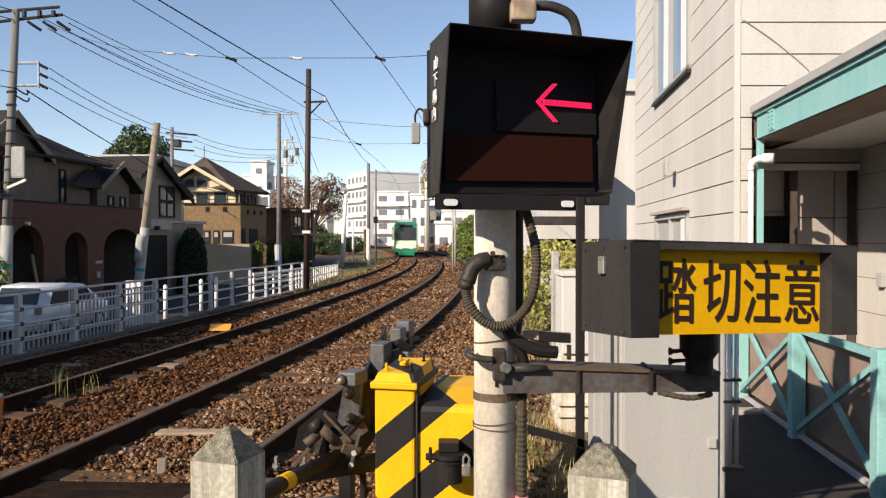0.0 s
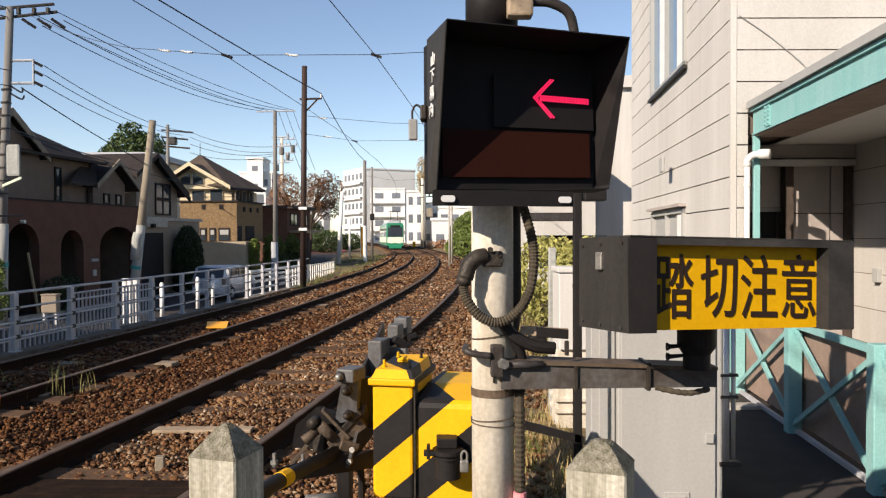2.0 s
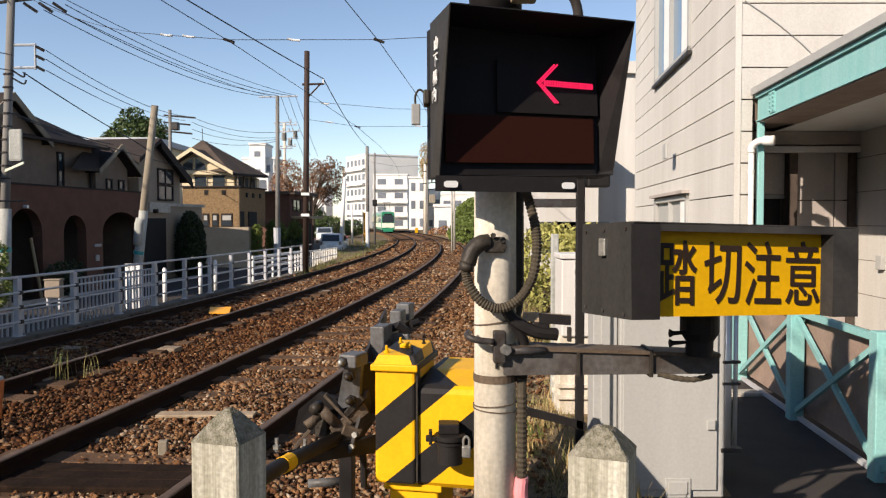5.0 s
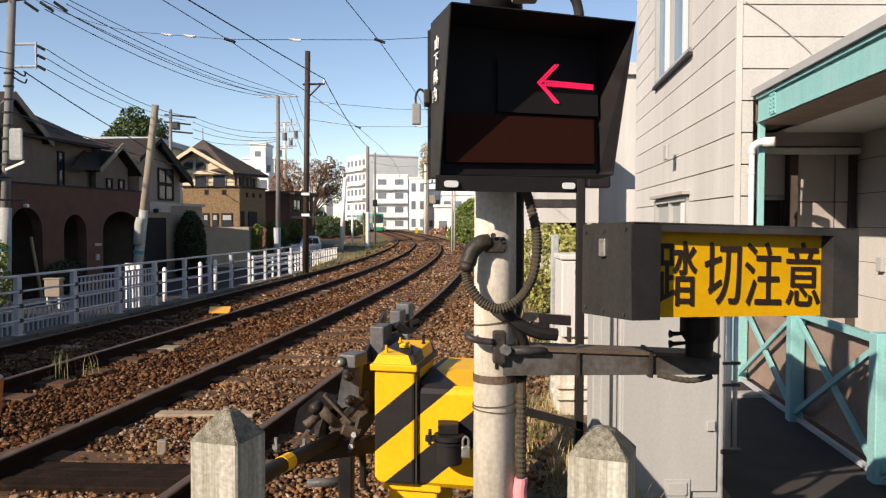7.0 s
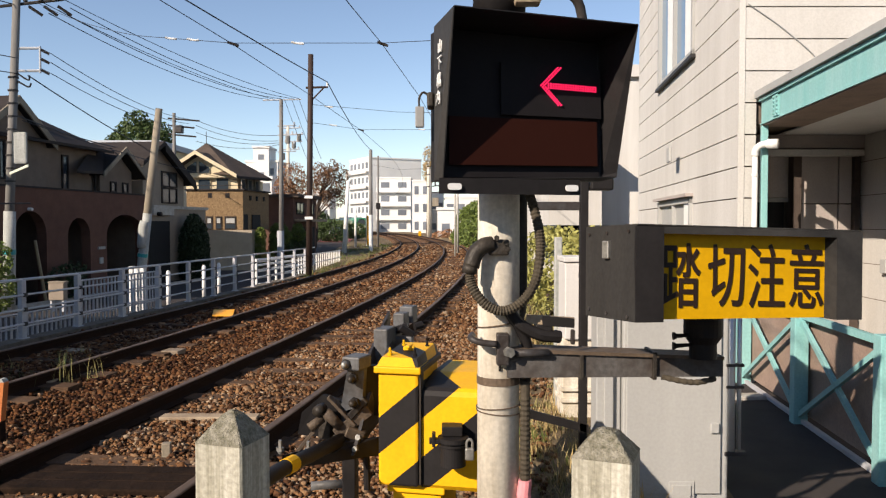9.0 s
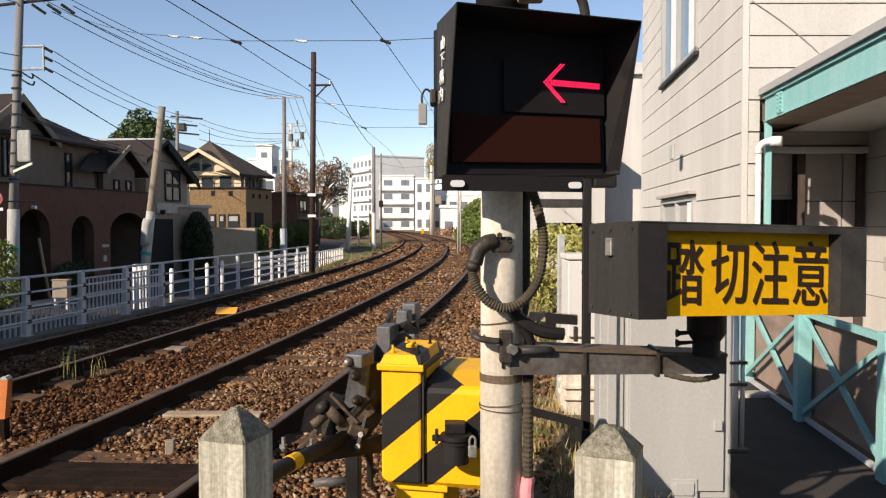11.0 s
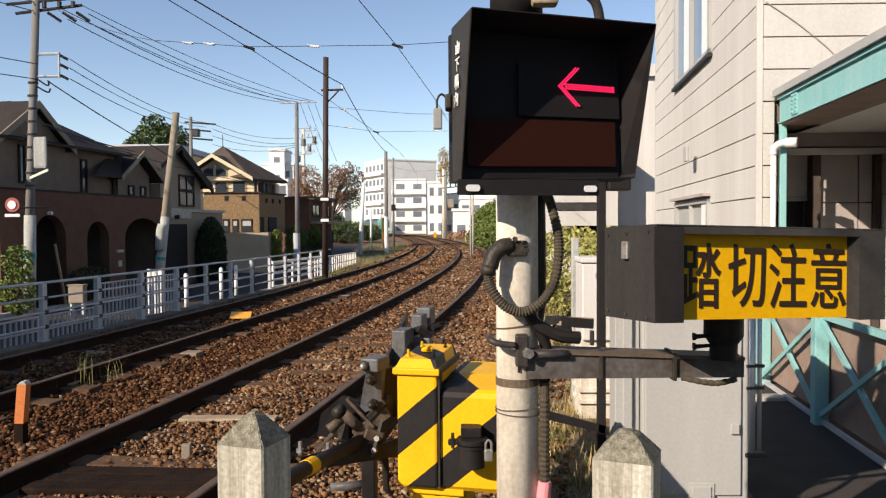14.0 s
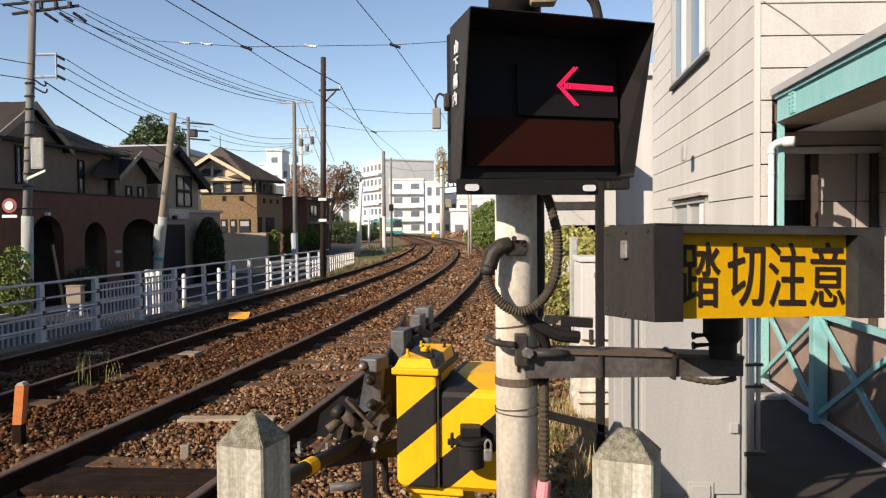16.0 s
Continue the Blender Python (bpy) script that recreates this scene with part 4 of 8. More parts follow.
def build_sign_box():
    sign = thing("warning_sign_box", (0.85, 2.5, 1.19), "charcoal sign box with yellow crossing warning panel", "sign")
    FL, FR, fR, fL = Vector((0.606, 2.41, 1.500)), Vector((1.358, 2.50, 1.479)), Vector((1.360, 2.50, 1.191)), Vector((0.602, 2.41, 1.192))
    BL, bL = Vector((0.505, 2.73, 1.489)), Vector((0.505, 2.73, 1.178))
    BR, bR = Vector((1.36, 2.86, 1.478)), Vector((1.36, 2.86, 1.178))
    r = (FR - FL).normalized()
    out = Vector((r.y, -r.x, 0))
    up = Vector((0, 0, 1))
    w = (FR - FL).length
    def at(x, z, o=0.0):
        """A point of the front: x along it, z up from its foot."""
        return fL.lerp(fR, x / w) + up * (z * (1 - 0.06 * x / w)) + out * o
    bm = B()
    prism(bm, [bL, fL, FL, BL], Vector((0.004, 0.004, 0)))
    left = part("side_panel", bm, "grey_black", sign)
    for t, z in ((0.08, 0.08), (0.45, 0.06), (0.86, 0.05), (0.08, 0.92), (0.45, 0.93), (0.86, 0.94)):
        p = bL.lerp(fL, t).lerp(BL.lerp(FL, t), z)
        part("screw", bolt(B(), p, (-0.84, -0.55, 0), 0.006, 0.006), "dark_steel", left)
    bm = B()
    p = bL.lerp(fL, 0.47).lerp(BL.lerp(FL, 0.47), 0.75)
    box(bm, p.x - 0.016, p.x + 0.006, p.y - 0.018, p.y + 0.012, p.z - 0.03, p.z + 0.03, 0.004, 34)
    part("latch", bm, "bolt", left)
    bm = B()
    prism(bm, [BL, FL, FR, BR], Vector((0, 0, 0.004)))
    part("top_panel", bm, "grey_black", sign)
    bm = B()
    prism(bm, [bL, bR, BR, BL], Vector((0, 0.004, 0)))
    part("back_panel", bm, "grey_black", sign)
    bm = B()
    prism(bm, [FR, BR, bR, fR], Vector((0.004, 0, 0)))
    part("side_panel", bm, "grey_black", sign)
    # front frame: wide cheeks, the left one's shade put in its colour, thin lip above
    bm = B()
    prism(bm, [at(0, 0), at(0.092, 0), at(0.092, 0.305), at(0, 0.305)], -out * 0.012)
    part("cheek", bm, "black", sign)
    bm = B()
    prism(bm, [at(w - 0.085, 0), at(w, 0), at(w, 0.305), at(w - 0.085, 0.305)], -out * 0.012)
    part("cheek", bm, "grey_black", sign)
    bm = B()
    prism(bm, [at(w - 0.10, 0.0, -0.07), at(w - 0.085, 0, -0.002), at(w - 0.085, 0.30, -0.002), at(w - 0.10, 0.30, -0.07)], -out * 0.004)
    part("inner_cheek", bm, "grey_black", sign)
    bm = B()
    prism(bm, [at(0.09, 0.283), at(w - 0.08, 0.283), at(w - 0.08, 0.306), at(0.09, 0.306)], -out * 0.012)
    part("lip", bm, "grey_black", sign)
    bm = B()
    prism(bm, [at(0.06, 0.003, -0.05), at(w - 0.088, 0.003, -0.05), at(w - 0.088, 0.30, -0.05), at(0.06, 0.30, -0.05)], -out * 0.006)
    panel = part("sign_panel", bm, "sign_yellow", sign, "bright yellow panel with black characters")
    for k, ch in enumerate("踏切注意"):
        c = at((0.170, 0.322, 0.460, 0.598)[k], 0.147, -0.048)
        write(ch, c, r, up, 0.228, "lettering", panel, "character", squeeze=0.59, weight=0.0016)
    # mast below the box, the box's shade put into its black colour
    bm = B()
    tube(bm, [(0.928, 2.742, 1.19), (0.928, 2.742, 1.105)], 0.068, 24)
    tube(bm, [(0.928, 2.742, 1.105), (0.928, 2.742, 1.075)], 0.068, 24, 0.048)
    tube(bm, [(0.928, 2.742, 1.08), (0.928, 2.742, 1.022)], 0.048, 24)
    part("mast_foot", bm, "black", sign)
    for z in (1.135, 1.10):
        bm = B()
        tube(bm, [(0.808, 2.70, z - 0.027), (0.816, 2.70, z - 0.027), (0.817, 2.70, z - 0.027), (0.89, 2.73, z - 0.027)], 0.016, 6, 0.006)
        part("bolt", bm, "black", sign)


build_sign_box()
scaled_from_eye(1.112)


def build_arm():
    arm = thing("sign_arm", (0.2, 2.45, 1.05), "dark weathered steel bracket arm clamped to concrete pole", "bracket")
    bm = B()
    hull(bm, [(0.20, 2.41, 1.018), (0.20, 2.50, 1.018), (0.20, 2.50, 1.100), (0.20, 2.41, 1.100)],
         [(0.885, 2.42, 1.020), (0.885, 2.51, 1.020), (0.885, 2.51, 1.075), (0.885, 2.42, 1.075)])
    part("beam", bm, "arm_steel", arm)
    bm = B()
    hull(bm, [(0.20, 2.40, 1.100), (0.20, 2.51, 1.100), (0.20, 2.51, 1.112), (0.20, 2.40, 1.112)],
         [(0.885, 2.41, 1.075), (0.885, 2.52, 1.075), (0.885, 2.52, 1.085), (0.885, 2.41, 1.085)])
    part("flange", bm, "strap", arm, "rust-brown top flange")
    for x in (0.435, 0.665):
        bm = B()
        box(bm, x - 0.006, x + 0.006, 2.404, 2.516, 1.012, 1.10, 0.002)
        part("strap", bm, "mech", arm)
    bm = B()
    box(bm, 0.165, 0.205, 2.385, 2.43, 1.06, 1.16, 0.005)
    part("clamp_plate", bm, "dark_steel", arm)
    bm = B()
    tube(bm, bend([(0.09, 2.44, 1.150), (0.085, 2.40, 1.145), (0.11, 2.385, 1.135), (0.165, 2.385, 1.128)], 6), 0.011, 8)
    tube(bm, [(0.205, 2.395, 1.10), (0.33, 2.40, 1.097)], 0.013, 8)
    part("clamp_bolt", bm, "dark_steel", arm, smooth=True)
    bm = B()
    bolt(bm, (0.20, 2.385, 1.105), (0.3, -1, 0), 0.017, 0.02)
    part("nut", bm, "bolt", arm)
    bm = B()
    tube(bm, bend([(0.69, 2.42, 1.02), (0.75, 2.41, 1.008), (0.80, 2.41, 1.004), (0.86, 2.42, 1.014)], 5), 0.01, 8, ribs=0.002)
    part("cable", bm, "hose", arm)
    bm = B()
    tube(bm, bend([(0.20, 2.43, 1.24), (0.235, 2.42, 1.19), (0.30, 2.42, 1.155), (0.37, 2.43, 1.145)], 6), 0.02, 8)
    box(bm, 0.29, 0.345, 2.42, 2.47, 1.14, 1.185, 0.005)
    part("junction", bm, "black", arm)
    part("tie_bar", prism(B(), [(0.262, 2.428, 1.188), (0.415, 2.428, 1.178), (0.415, 2.428, 1.206), (0.262, 2.428, 1.216)], (0, 0.02, 0)), "old_board", arm, "weathered pale tie bar")
    part("dark_plate", prism(B(), [(0.312, 2.418, 1.182), (0.412, 2.418, 1.175), (0.412, 2.418, 1.205), (0.312, 2.418, 1.214)], (0, 0.008, 0)), "black", arm)
    part("tie_tail", box(B(), 0.40, 0.412, 2.40, 2.42, 1.125, 1.171, 0.002), "dark_steel", arm)


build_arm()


def build_conduits():
    con = thing("conduit", (0.15, 2.42, 1.2), "dusty ribbed flexible conduit looped round the pole", "conduit")
    bm = B()
    line = bend([(0.262, 2.44, 1.62), (0.278, 2.42, 1.57), (0.296, 2.40, 1.49), (0.300, 2.39, 1.42), (0.285, 2.38, 1.33), (0.245, 2.375, 1.265),
                 (0.185, 2.37, 1.235), (0.128, 2.375, 1.255), (0.088, 2.39, 1.31), (0.080, 2.40, 1.36), (0.090, 2.41, 1.40), (0.11, 2.42, 1.42)], 14)
    tube(bm, line, 0.0165, 10, ribs=0.003)
    part("loop", bm, "hose", con)
    bm = B()
    tube(bm, bend([(0.085, 2.40, 1.37), (0.098, 2.405, 1.41), (0.125, 2.41, 1.435), (0.15, 2.42, 1.44)], 6), 0.026, 12)
    tube(bm, [(0.083, 2.40, 1.375), (0.079, 2.40, 1.35)], 0.024, 12)
    part("elbow", bm, "mech", con, smooth=True)
    bm = B()
    box(bm, 0.14, 0.205, 2.405, 2.44, 1.405, 1.455, 0.006, 0)
    for x, z in ((0.165, 1.46), (0.20, 1.425), (0.195, 1.445)):
        bolt(bm, (x, 2.41, z), (0, -1, 0), 0.009, 0.016)
    part("clamp", bm, "mech", con)
    bm = B()
    tube(bm, [(0.262, 2.47, 1.03), (0.262, 2.46, 0.95)] + [(0.262, 2.46, 0.94 - 0.008 * k) for k in range(120)], 0.0175, 10, ribs=0.0025)
    part("lower_hose", bm, "hose", con)
    bm = B()
    tube(bm, bend([(0.20, 2.44, 1.24), (0.235, 2.43, 1.185), (0.27, 2.45, 1.10), (0.262, 2.46, 1.0)], 6), 0.018, 8)
    part("sleeve", bm, "black", con, smooth=True)
    bm = B()
    tube(bm, bend([(0.252, 2.53, 1.66), (0.254, 2.53, 1.45), (0.252, 2.52, 1.25), (0.235, 2.50, 1.17), (0.22, 2.49, 1.12)], 6), 0.021, 12)
    part("duct", bm, "mech", con, "dark steel cable duct behind the pole", smooth=True)
    bm = B()
    tube(bm, [(0.262, 2.46, 0.54), (0.262, 2.46, 0.56), (0.258, 2.46, 0.63), (0.262, 2.46, 0.665), (0.262, 2.46, 0.676)], 0.0255, 12, 0.021)
    part("tape", bm, "pink", con, "pink plastic tape wrapping")


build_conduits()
scaled_from_eye(1.0)


def build_barrier_post(x, y, top, half, turn, rise=1.07, flat=0.22):
    post = thing("concrete_post", (x, y, 0), "square weathered concrete post with pyramid cap", "post", "posts at the road edge")
    m = Matrix.Translation((x, y, 0)) @ Matrix.Rotation(radians(turn), 4, "Z")
    bm = B()
    c = 0.93
    def oct_(h, z):
        k = h * c
        return [m @ Vector(p + (z,)) for p in ((-k, -h), (k, -h), (h, -k), (h, k), (k, h), (-k, h), (-h, k), (-h, -k))]
    hull(bm, oct_(half, -0.3), oct_(half, top - rise * half))
    part("shaft", bm, "post", post)
    bm = B()
    hull(bm, oct_(half * 1.02, top - rise * half), oct_(half * (flat + 0.08), top - 0.13 * half))
    hull(bm, oct_(half * (flat + 0.08), top - 0.13 * half), oct_(half * flat, top - 0.06 * half))
    part("cap", bm, "post_cap", post, "grey lichened pyramid cap")
    bm = B()
    ring = ((-1, -1), (1, -1), (1, 1), (-1, 1))
    hull(bm, [m @ Vector((a * 0.9 * flat * half, b * 0.9 * flat * half, top - 0.06 * half)) for a, b in ring],
         [m @ Vector((a * 0.5 * flat * half, b * 0.5 * flat * half, top + 0.02 * half)) for a, b in ring])
    part("knob", bm, "post_cap", post)


build_barrier_post(-0.622, 2.24, 0.955, 0.078, -18)
build_barrier_post(0.463, 2.17, 0.920, 0.083, -22, 0.84, 0.34)


def build_gate_machine():
    g = thing("barrier_machine", (-0.05, 3.45, 0), "yellow and black striped crossing barrier drive housing", "barrier machine")
    X0, SLANT, EDGE = -0.282, 0.85, 0.814
    yaw = Matrix.Translation((-0.29, 3.24, 0)) @ Matrix.Rotation(radians(-12), 4, "Z") @ Matrix.Translation((0.29, -3.24, 0))

    def cut(bm, co, no):
        bmesh.ops.bisect_plane(bm, geom=bm.verts[:] + bm.edges[:] + bm.faces[:], plane_co=co, plane_no=no)

    def dark(t):
        return t < 0.70 and (t - 0.523) % 0.321 < 0.155

    def place(name, bm, label=""):
        bm.transform(yaw)
        return part(name, bm, ["yellow", "black"], g, label)

    # narrow front housing with rounded foot
    bm = box(B(), X0, -0.105, 3.24, 3.62, 0.392, 0.876, 0.012)
    for t in (0.357, 0.523, 0.678):
        cut(bm, (X0, 0, t), (-SLANT, 0, 1))
    for f in bm.faces:
        c = f.calc_center_median()
        f.material_index = int(dark(c.z - SLANT * (c.x - X0)))
    place("front_housing", bm)
    # wide main housing under a gently sloping top, the stripes turn at its front edge
    bm = B()
    side = [(3.285, 0.378), (3.265, 0.40), (3.265, EDGE - 0.035), (3.272, EDGE - 0.014), (3.290, EDGE - 0.002), (3.50, 0.840), (3.80, 0.840), (3.80, 0.378)]
    hull(bm, [(-0.100, y, z) for y, z in side], [(0.205, y, z) for y, z in side])
    ends = [e for e in bm.edges if abs(e.verts[0].co.x - e.verts[1].co.x) < 1e-5 and e.verts[0].co.z > 0.5 and e.verts[1].co.z > 0.5]
    bmesh.ops.bevel(bm, geom=ends, offset=0.008, segments=2, affect="EDGES")
    top = [f for f in bm.faces if f.calc_center_median().z > EDGE - 0.003]
    def slope_t(p):
        return EDGE - SLANT * (p.x - X0) - 4.2 * (p.z - EDGE)
    low = [f for f in bm.faces if f not in top]
    for t in (0.202, 0.357, 0.523, 0.678):
        for faces, no in ((low, (-SLANT, 0, 1)), (top, (-SLANT, 0, -4.2))):
            co = (X0, 0, t) if faces is low else (X0 + (EDGE - t) / SLANT, 0, EDGE)
            faces[:] = [f for f in faces if f.is_valid]
            geom = faces + list({e for f in faces for e in f.edges}) + list({v for f in faces for v in f.verts})
            mark = set(faces)
            r = bmesh.ops.bisect_plane(bm, geom=geom, plane_co=co, plane_no=no)
            for e in r["geom"]:
                if isinstance(e, bmesh.types.BMFace) and e.is_valid and e not in mark:
                    faces.append(e)
    for f in bm.faces:
        c = f.calc_center_median()
        on_top = c.z > EDGE - 0.003
        f.material_index = int(dark(slope_t(c) if on_top else c.z - SLANT * (c.x - X0)))
    place("main_housing", bm)
    # overhanging lid with a bevelled crown
    bm = box(B(), -0.296, -0.091, 3.222, 3.64, 0.874, 0.903, 0.006)
    hull(bm, [(-0.285, 3.235, 0.903), (-0.102, 3.235, 0.903), (-0.102, 3.625, 0.903), (-0.285, 3.625, 0.903)],
         [(-0.270, 3.258, 0.938), (-0.117, 3.258, 0.938), (-0.117, 3.605, 0.950), (-0.270, 3.605, 0.950)])
    for t in (0.0, 0.12, 0.235):
        cut(bm, Vector((-0.13, 3.25, 0.9)) + Vector((0.75, 0.66, 0)) * t, (0.75, 0.66, 0))
    for f in bm.faces:
        c = f.calc_center_median()
        t = (c - Vector((-0.13, 3.25, 0.9))).dot(Vector((0.75, 0.66, 0)))
        f.material_index = int(0 < t < 0.12 or t > 0.235) if c.z > 0.904 else int(t > 0.06)
    lid = place("lid", bm, "striped lid with a bevelled crown")
    for x, y, dk in ((-0.245, 3.30, 0), (-0.245, 3.53, 0), (-0.135, 3.30, 1), (-0.135, 3.53, 1)):
        bm = bolt(B(), (x, y, 0.936), (0, -0.1, 1), 0.010, 0.016, 8)
        bolt(bm, (x, y, 0.95), (0, -0.1, 1), 0.006, 0.022, 8)
        bm.transform(yaw)
        part("lid_stud", bm, "black" if dk else "yellow", lid)
    bm = box(B(), -0.215, -0.165, 3.40, 3.43, 0.945, 0.962, 0.004)
    box(bm, -0.20, -0.18, 3.38, 3.45, 0.957, 0.970, 0.004)
    bm.transform(yaw)
    part("lid_catch", bm, "yellow", lid)
    bm = box(B(), -0.255, 0.0, 3.28, 3.66, 0.352, 0.391, 0.006)
    box(bm, -0.235, -0.02, 3.30, 3.64, -0.1, 0.352, 0.01)
    bm.transform(yaw)
    part("plinth", bm, "yellow", g)
    # vertical joint strip between the two housings
    bm = box(B(), -0.1045, -0.0965, 3.250, 3.30, 0.40, 0.872)
    bm.transform(yaw)
    part("joint_strip", bm, "mech", g)
    # crank cover with its clamp ring
    bm = box(B(), -0.010, 0.075, 3.12, 3.20, 0.632, 0.672, 0.004)
    tube(bm, [(0.037, 3.13, 0.512), (0.037, 3.13, 0.622)], 0.052, 28)
    box(bm, -0.005, 0.078, 3.13, 3.24, 0.52, 0.62)
    cover = part("crank_cover", bm, "black", g, "black padlocked crank cover")
    bm = tube(B(), [(0.037, 3.13, 0.612), (0.037, 3.13, 0.630)], 0.064, 28)
    tube(bm, [(0.037, 3.13, 0.594), (0.037, 3.13, 0.604)], 0.060, 28)
    box(bm, -0.062, -0.018, 3.10, 3.14, 0.606, 0.626, 0.004)
    box(bm, -0.050, -0.036, 3.098, 3.142, 0.594, 0.650, 0.003)
    part("clamp_ring", bm, "black", cover)
    bm = box(B(), 0.084, 0.120, 3.055, 3.078, 0.552, 0.602, 0.006)
    lock = part("padlock", bm, "bolt", cover, "worn brass padlock")
    bm = tube(B(), bend([(0.091, 3.066, 0.60), (0.091, 3.066, 0.626), (0.102, 3.066, 0.638), (0.113, 3.066, 0.626), (0.113, 3.066, 0.60)], 5), 0.005, 6)
    part("shackle", bm, "bolt", lock)


build_gate_machine()


def build_gate_arm():
    a = thing("barrier_arm_gear", (-0.4, 3.5, 0.0), "greasy black barrier arm linkage with steel counterweights", "barrier arm")
    bm = B()
    tube(bm, [(-0.44, 3.40, 0.55), (-0.60, 2.80, 0.60), (-1.15, 0.7, 0.62)], 0.030, 12)
    part("boom", bm, "black", a, smooth=True)
    bm = B()
    tube(bm, [(-0.575, 2.90, 0.592), (-0.592, 2.83, 0.597)], 0.033, 12)
    part("boom_band", bm, "yellow", a, "yellow band on the boom")
    bm = B()
    for dx in (-0.03, 0.055):
        prism(bm, [(-0.46 + dx, 3.30, 0.50), (-0.40 + dx, 3.45, 0.74), (-0.30 + dx, 4.45, 1.00), (-0.30 + dx, 4.50, 0.93), (-0.36 + dx, 3.55, 0.60)], (0.014, 0, 0))
    part("lever", bm, "dark_steel", a)
    for x0, x1, y0, y1, z0, z1, turn in ((-0.437, -0.348, 3.36, 3.48, 0.858, 0.918, -22), (-0.352, -0.275, 3.95, 4.10, 0.70, 0.962, -14),
                                         (-0.268, -0.204, 4.14, 4.24, 0.935, 1.022, -14), (-0.243, -0.163, 4.28, 4.38, 0.95, 1.045, -14), (-0.262, -0.165, 4.08, 4.13, 0.80, 0.905, -14)):
        part("counterweight", box(B(), x0, x1, y0, y1, z0, z1, 0.008, turn), "weight", a, "blue-grey steel counterweight block")
    for p, q in (((-0.27, 4.10, 0.93), (-0.20, 4.12, 0.955)), ((-0.235, 4.08, 0.955), (-0.17, 4.10, 0.91)), ((-0.16, 4.09, 0.955), (-0.12, 4.11, 0.965))):
        part("clamp_pin", tube(B(), [p, q], 0.022, 8), "black", a)
    # tapered lever plate, its domed bolts and the bright one at the weight
    part("lever_plate", prism(B(), [(-0.459, 3.39, 0.700), (-0.441, 3.39, 0.673), (-0.368, 3.41, 0.690), (-0.358, 3.41, 0.858), (-0.431, 3.39, 0.858)], (0.012, 0.05, 0)), "weight", a, "grey tapered lever plate")
    part("lever_cheek", prism(B(), [(-0.350, 3.45, 0.865), (-0.285, 3.52, 0.85), (-0.275, 3.52, 0.62), (-0.355, 3.44, 0.64)], (0.01, 0.04, 0)), "black", a)
    for x, z, shiny in ((-0.428, 0.884, True), (-0.400, 0.820, False), (-0.394, 0.712, False)):
        way = Vector((-0.35, -1, 0.05)).normalized()
        foot = Vector((x, 3.385, z))
        nut = part("bolt_head", tube(B(), [foot, foot + way * 0.022], 0.024, 6), "black", a)
        bm = tube(B(), [foot + way * 0.02, foot + way * 0.034, foot + way * 0.044, foot + way * 0.049], 0.019, 12, 0.010)
        part("cap_nut", bm, "bolt" if shiny else "mech", nut, smooth=True)
    def bar(p, q, wide, deep):
        """A flat bar from p to q, its broad side to the road."""
        p, q = Vector(p), Vector(q)
        up = (q - p).cross(Vector((0, 1, 0))).normalized() * wide / 2
        bm = prism(B(), [p - up, q - up, q + up, p + up], (0, deep, 0))
        bmesh.ops.bevel(bm, geom=bm.edges[:], offset=min(wide, deep) * 0.12, segments=1, affect="EDGES")
        return bm
    # clamp of crossed bars and sleeves where the boom meets the lever
    part("clamp_bar", bar((-0.515, 3.36, 0.738), (-0.395, 3.36, 0.612), 0.014, 0.05), "mech_dust", a)
    part("clamp_bar", bar((-0.478, 3.34, 0.578), (-0.335, 3.40, 0.672), 0.052, 0.03), "mech_dust", a)
    part("clamp_bar", bar((-0.432, 3.33, 0.592), (-0.355, 3.36, 0.560), 0.050, 0.05), "mech_dust", a)
    part("clamp_bar", bar((-0.640, 3.30, 0.515), (-0.535, 3.34, 0.640), 0.016, 0.04), "mech_dust", a)
    part("clamp_bar", bar((-0.420, 3.36, 0.650), (-0.350, 3.40, 0.720), 0.030, 0.03), "mech", a)
    part("sleeve", tube(B(), [(-0.520, 3.34, 0.680), (-0.462, 3.36, 0.612)], 0.023, 12), "mech_dust", a, smooth=True)
    part("sleeve", tube(B(), [(-0.590, 3.32, 0.616), (-0.535, 3.35, 0.650)], 0.020, 12), "mech_dust", a, smooth=True)
    part("hinge_knuckle", tube(B(), [(-0.555, 3.32, 0.686), (-0.540, 3.38, 0.690)], 0.024, 10), "mech", a, smooth=True)
    part("gusset", prism(B(), [(-0.66, 3.42, 0.56), (-0.40, 3.46, 0.52), (-0.40, 3.46, 0.68), (-0.55, 3.44, 0.735), (-0.64, 3.42, 0.66)], (0.01, 0.02, 0)), "black", a)
    part("clamp_block", box(B(), -0.46, -0.40, 3.40, 3.46, 0.56, 0.66, 0.008, 20), "mech", a)
    part("clamp_block", box(B(), -0.56, -0.50, 3.40, 3.46, 0.54, 0.66, 0.008, -15), "mech", a)
    for p in ((-0.385, 3.315, 0.525), (-0.372, 3.32, 0.575), (-0.452, 3.325, 0.560)):
        part("bolt_head", bolt(B(), p, (-0.3, -1, 0.2), 0.013, 0.018, 6), "bolt", a)
    bm = B()
    prism(bm, [(-0.66, 3.1, 0.50), (-0.30, 3.4, 0.47), (-0.30, 3.4, 0.55), (-0.47, 3.3, 0.56), (-0.66, 3.1, 0.56)], (0.012, 0.02, 0))
    part("bracket_plate", bm, "black", a)
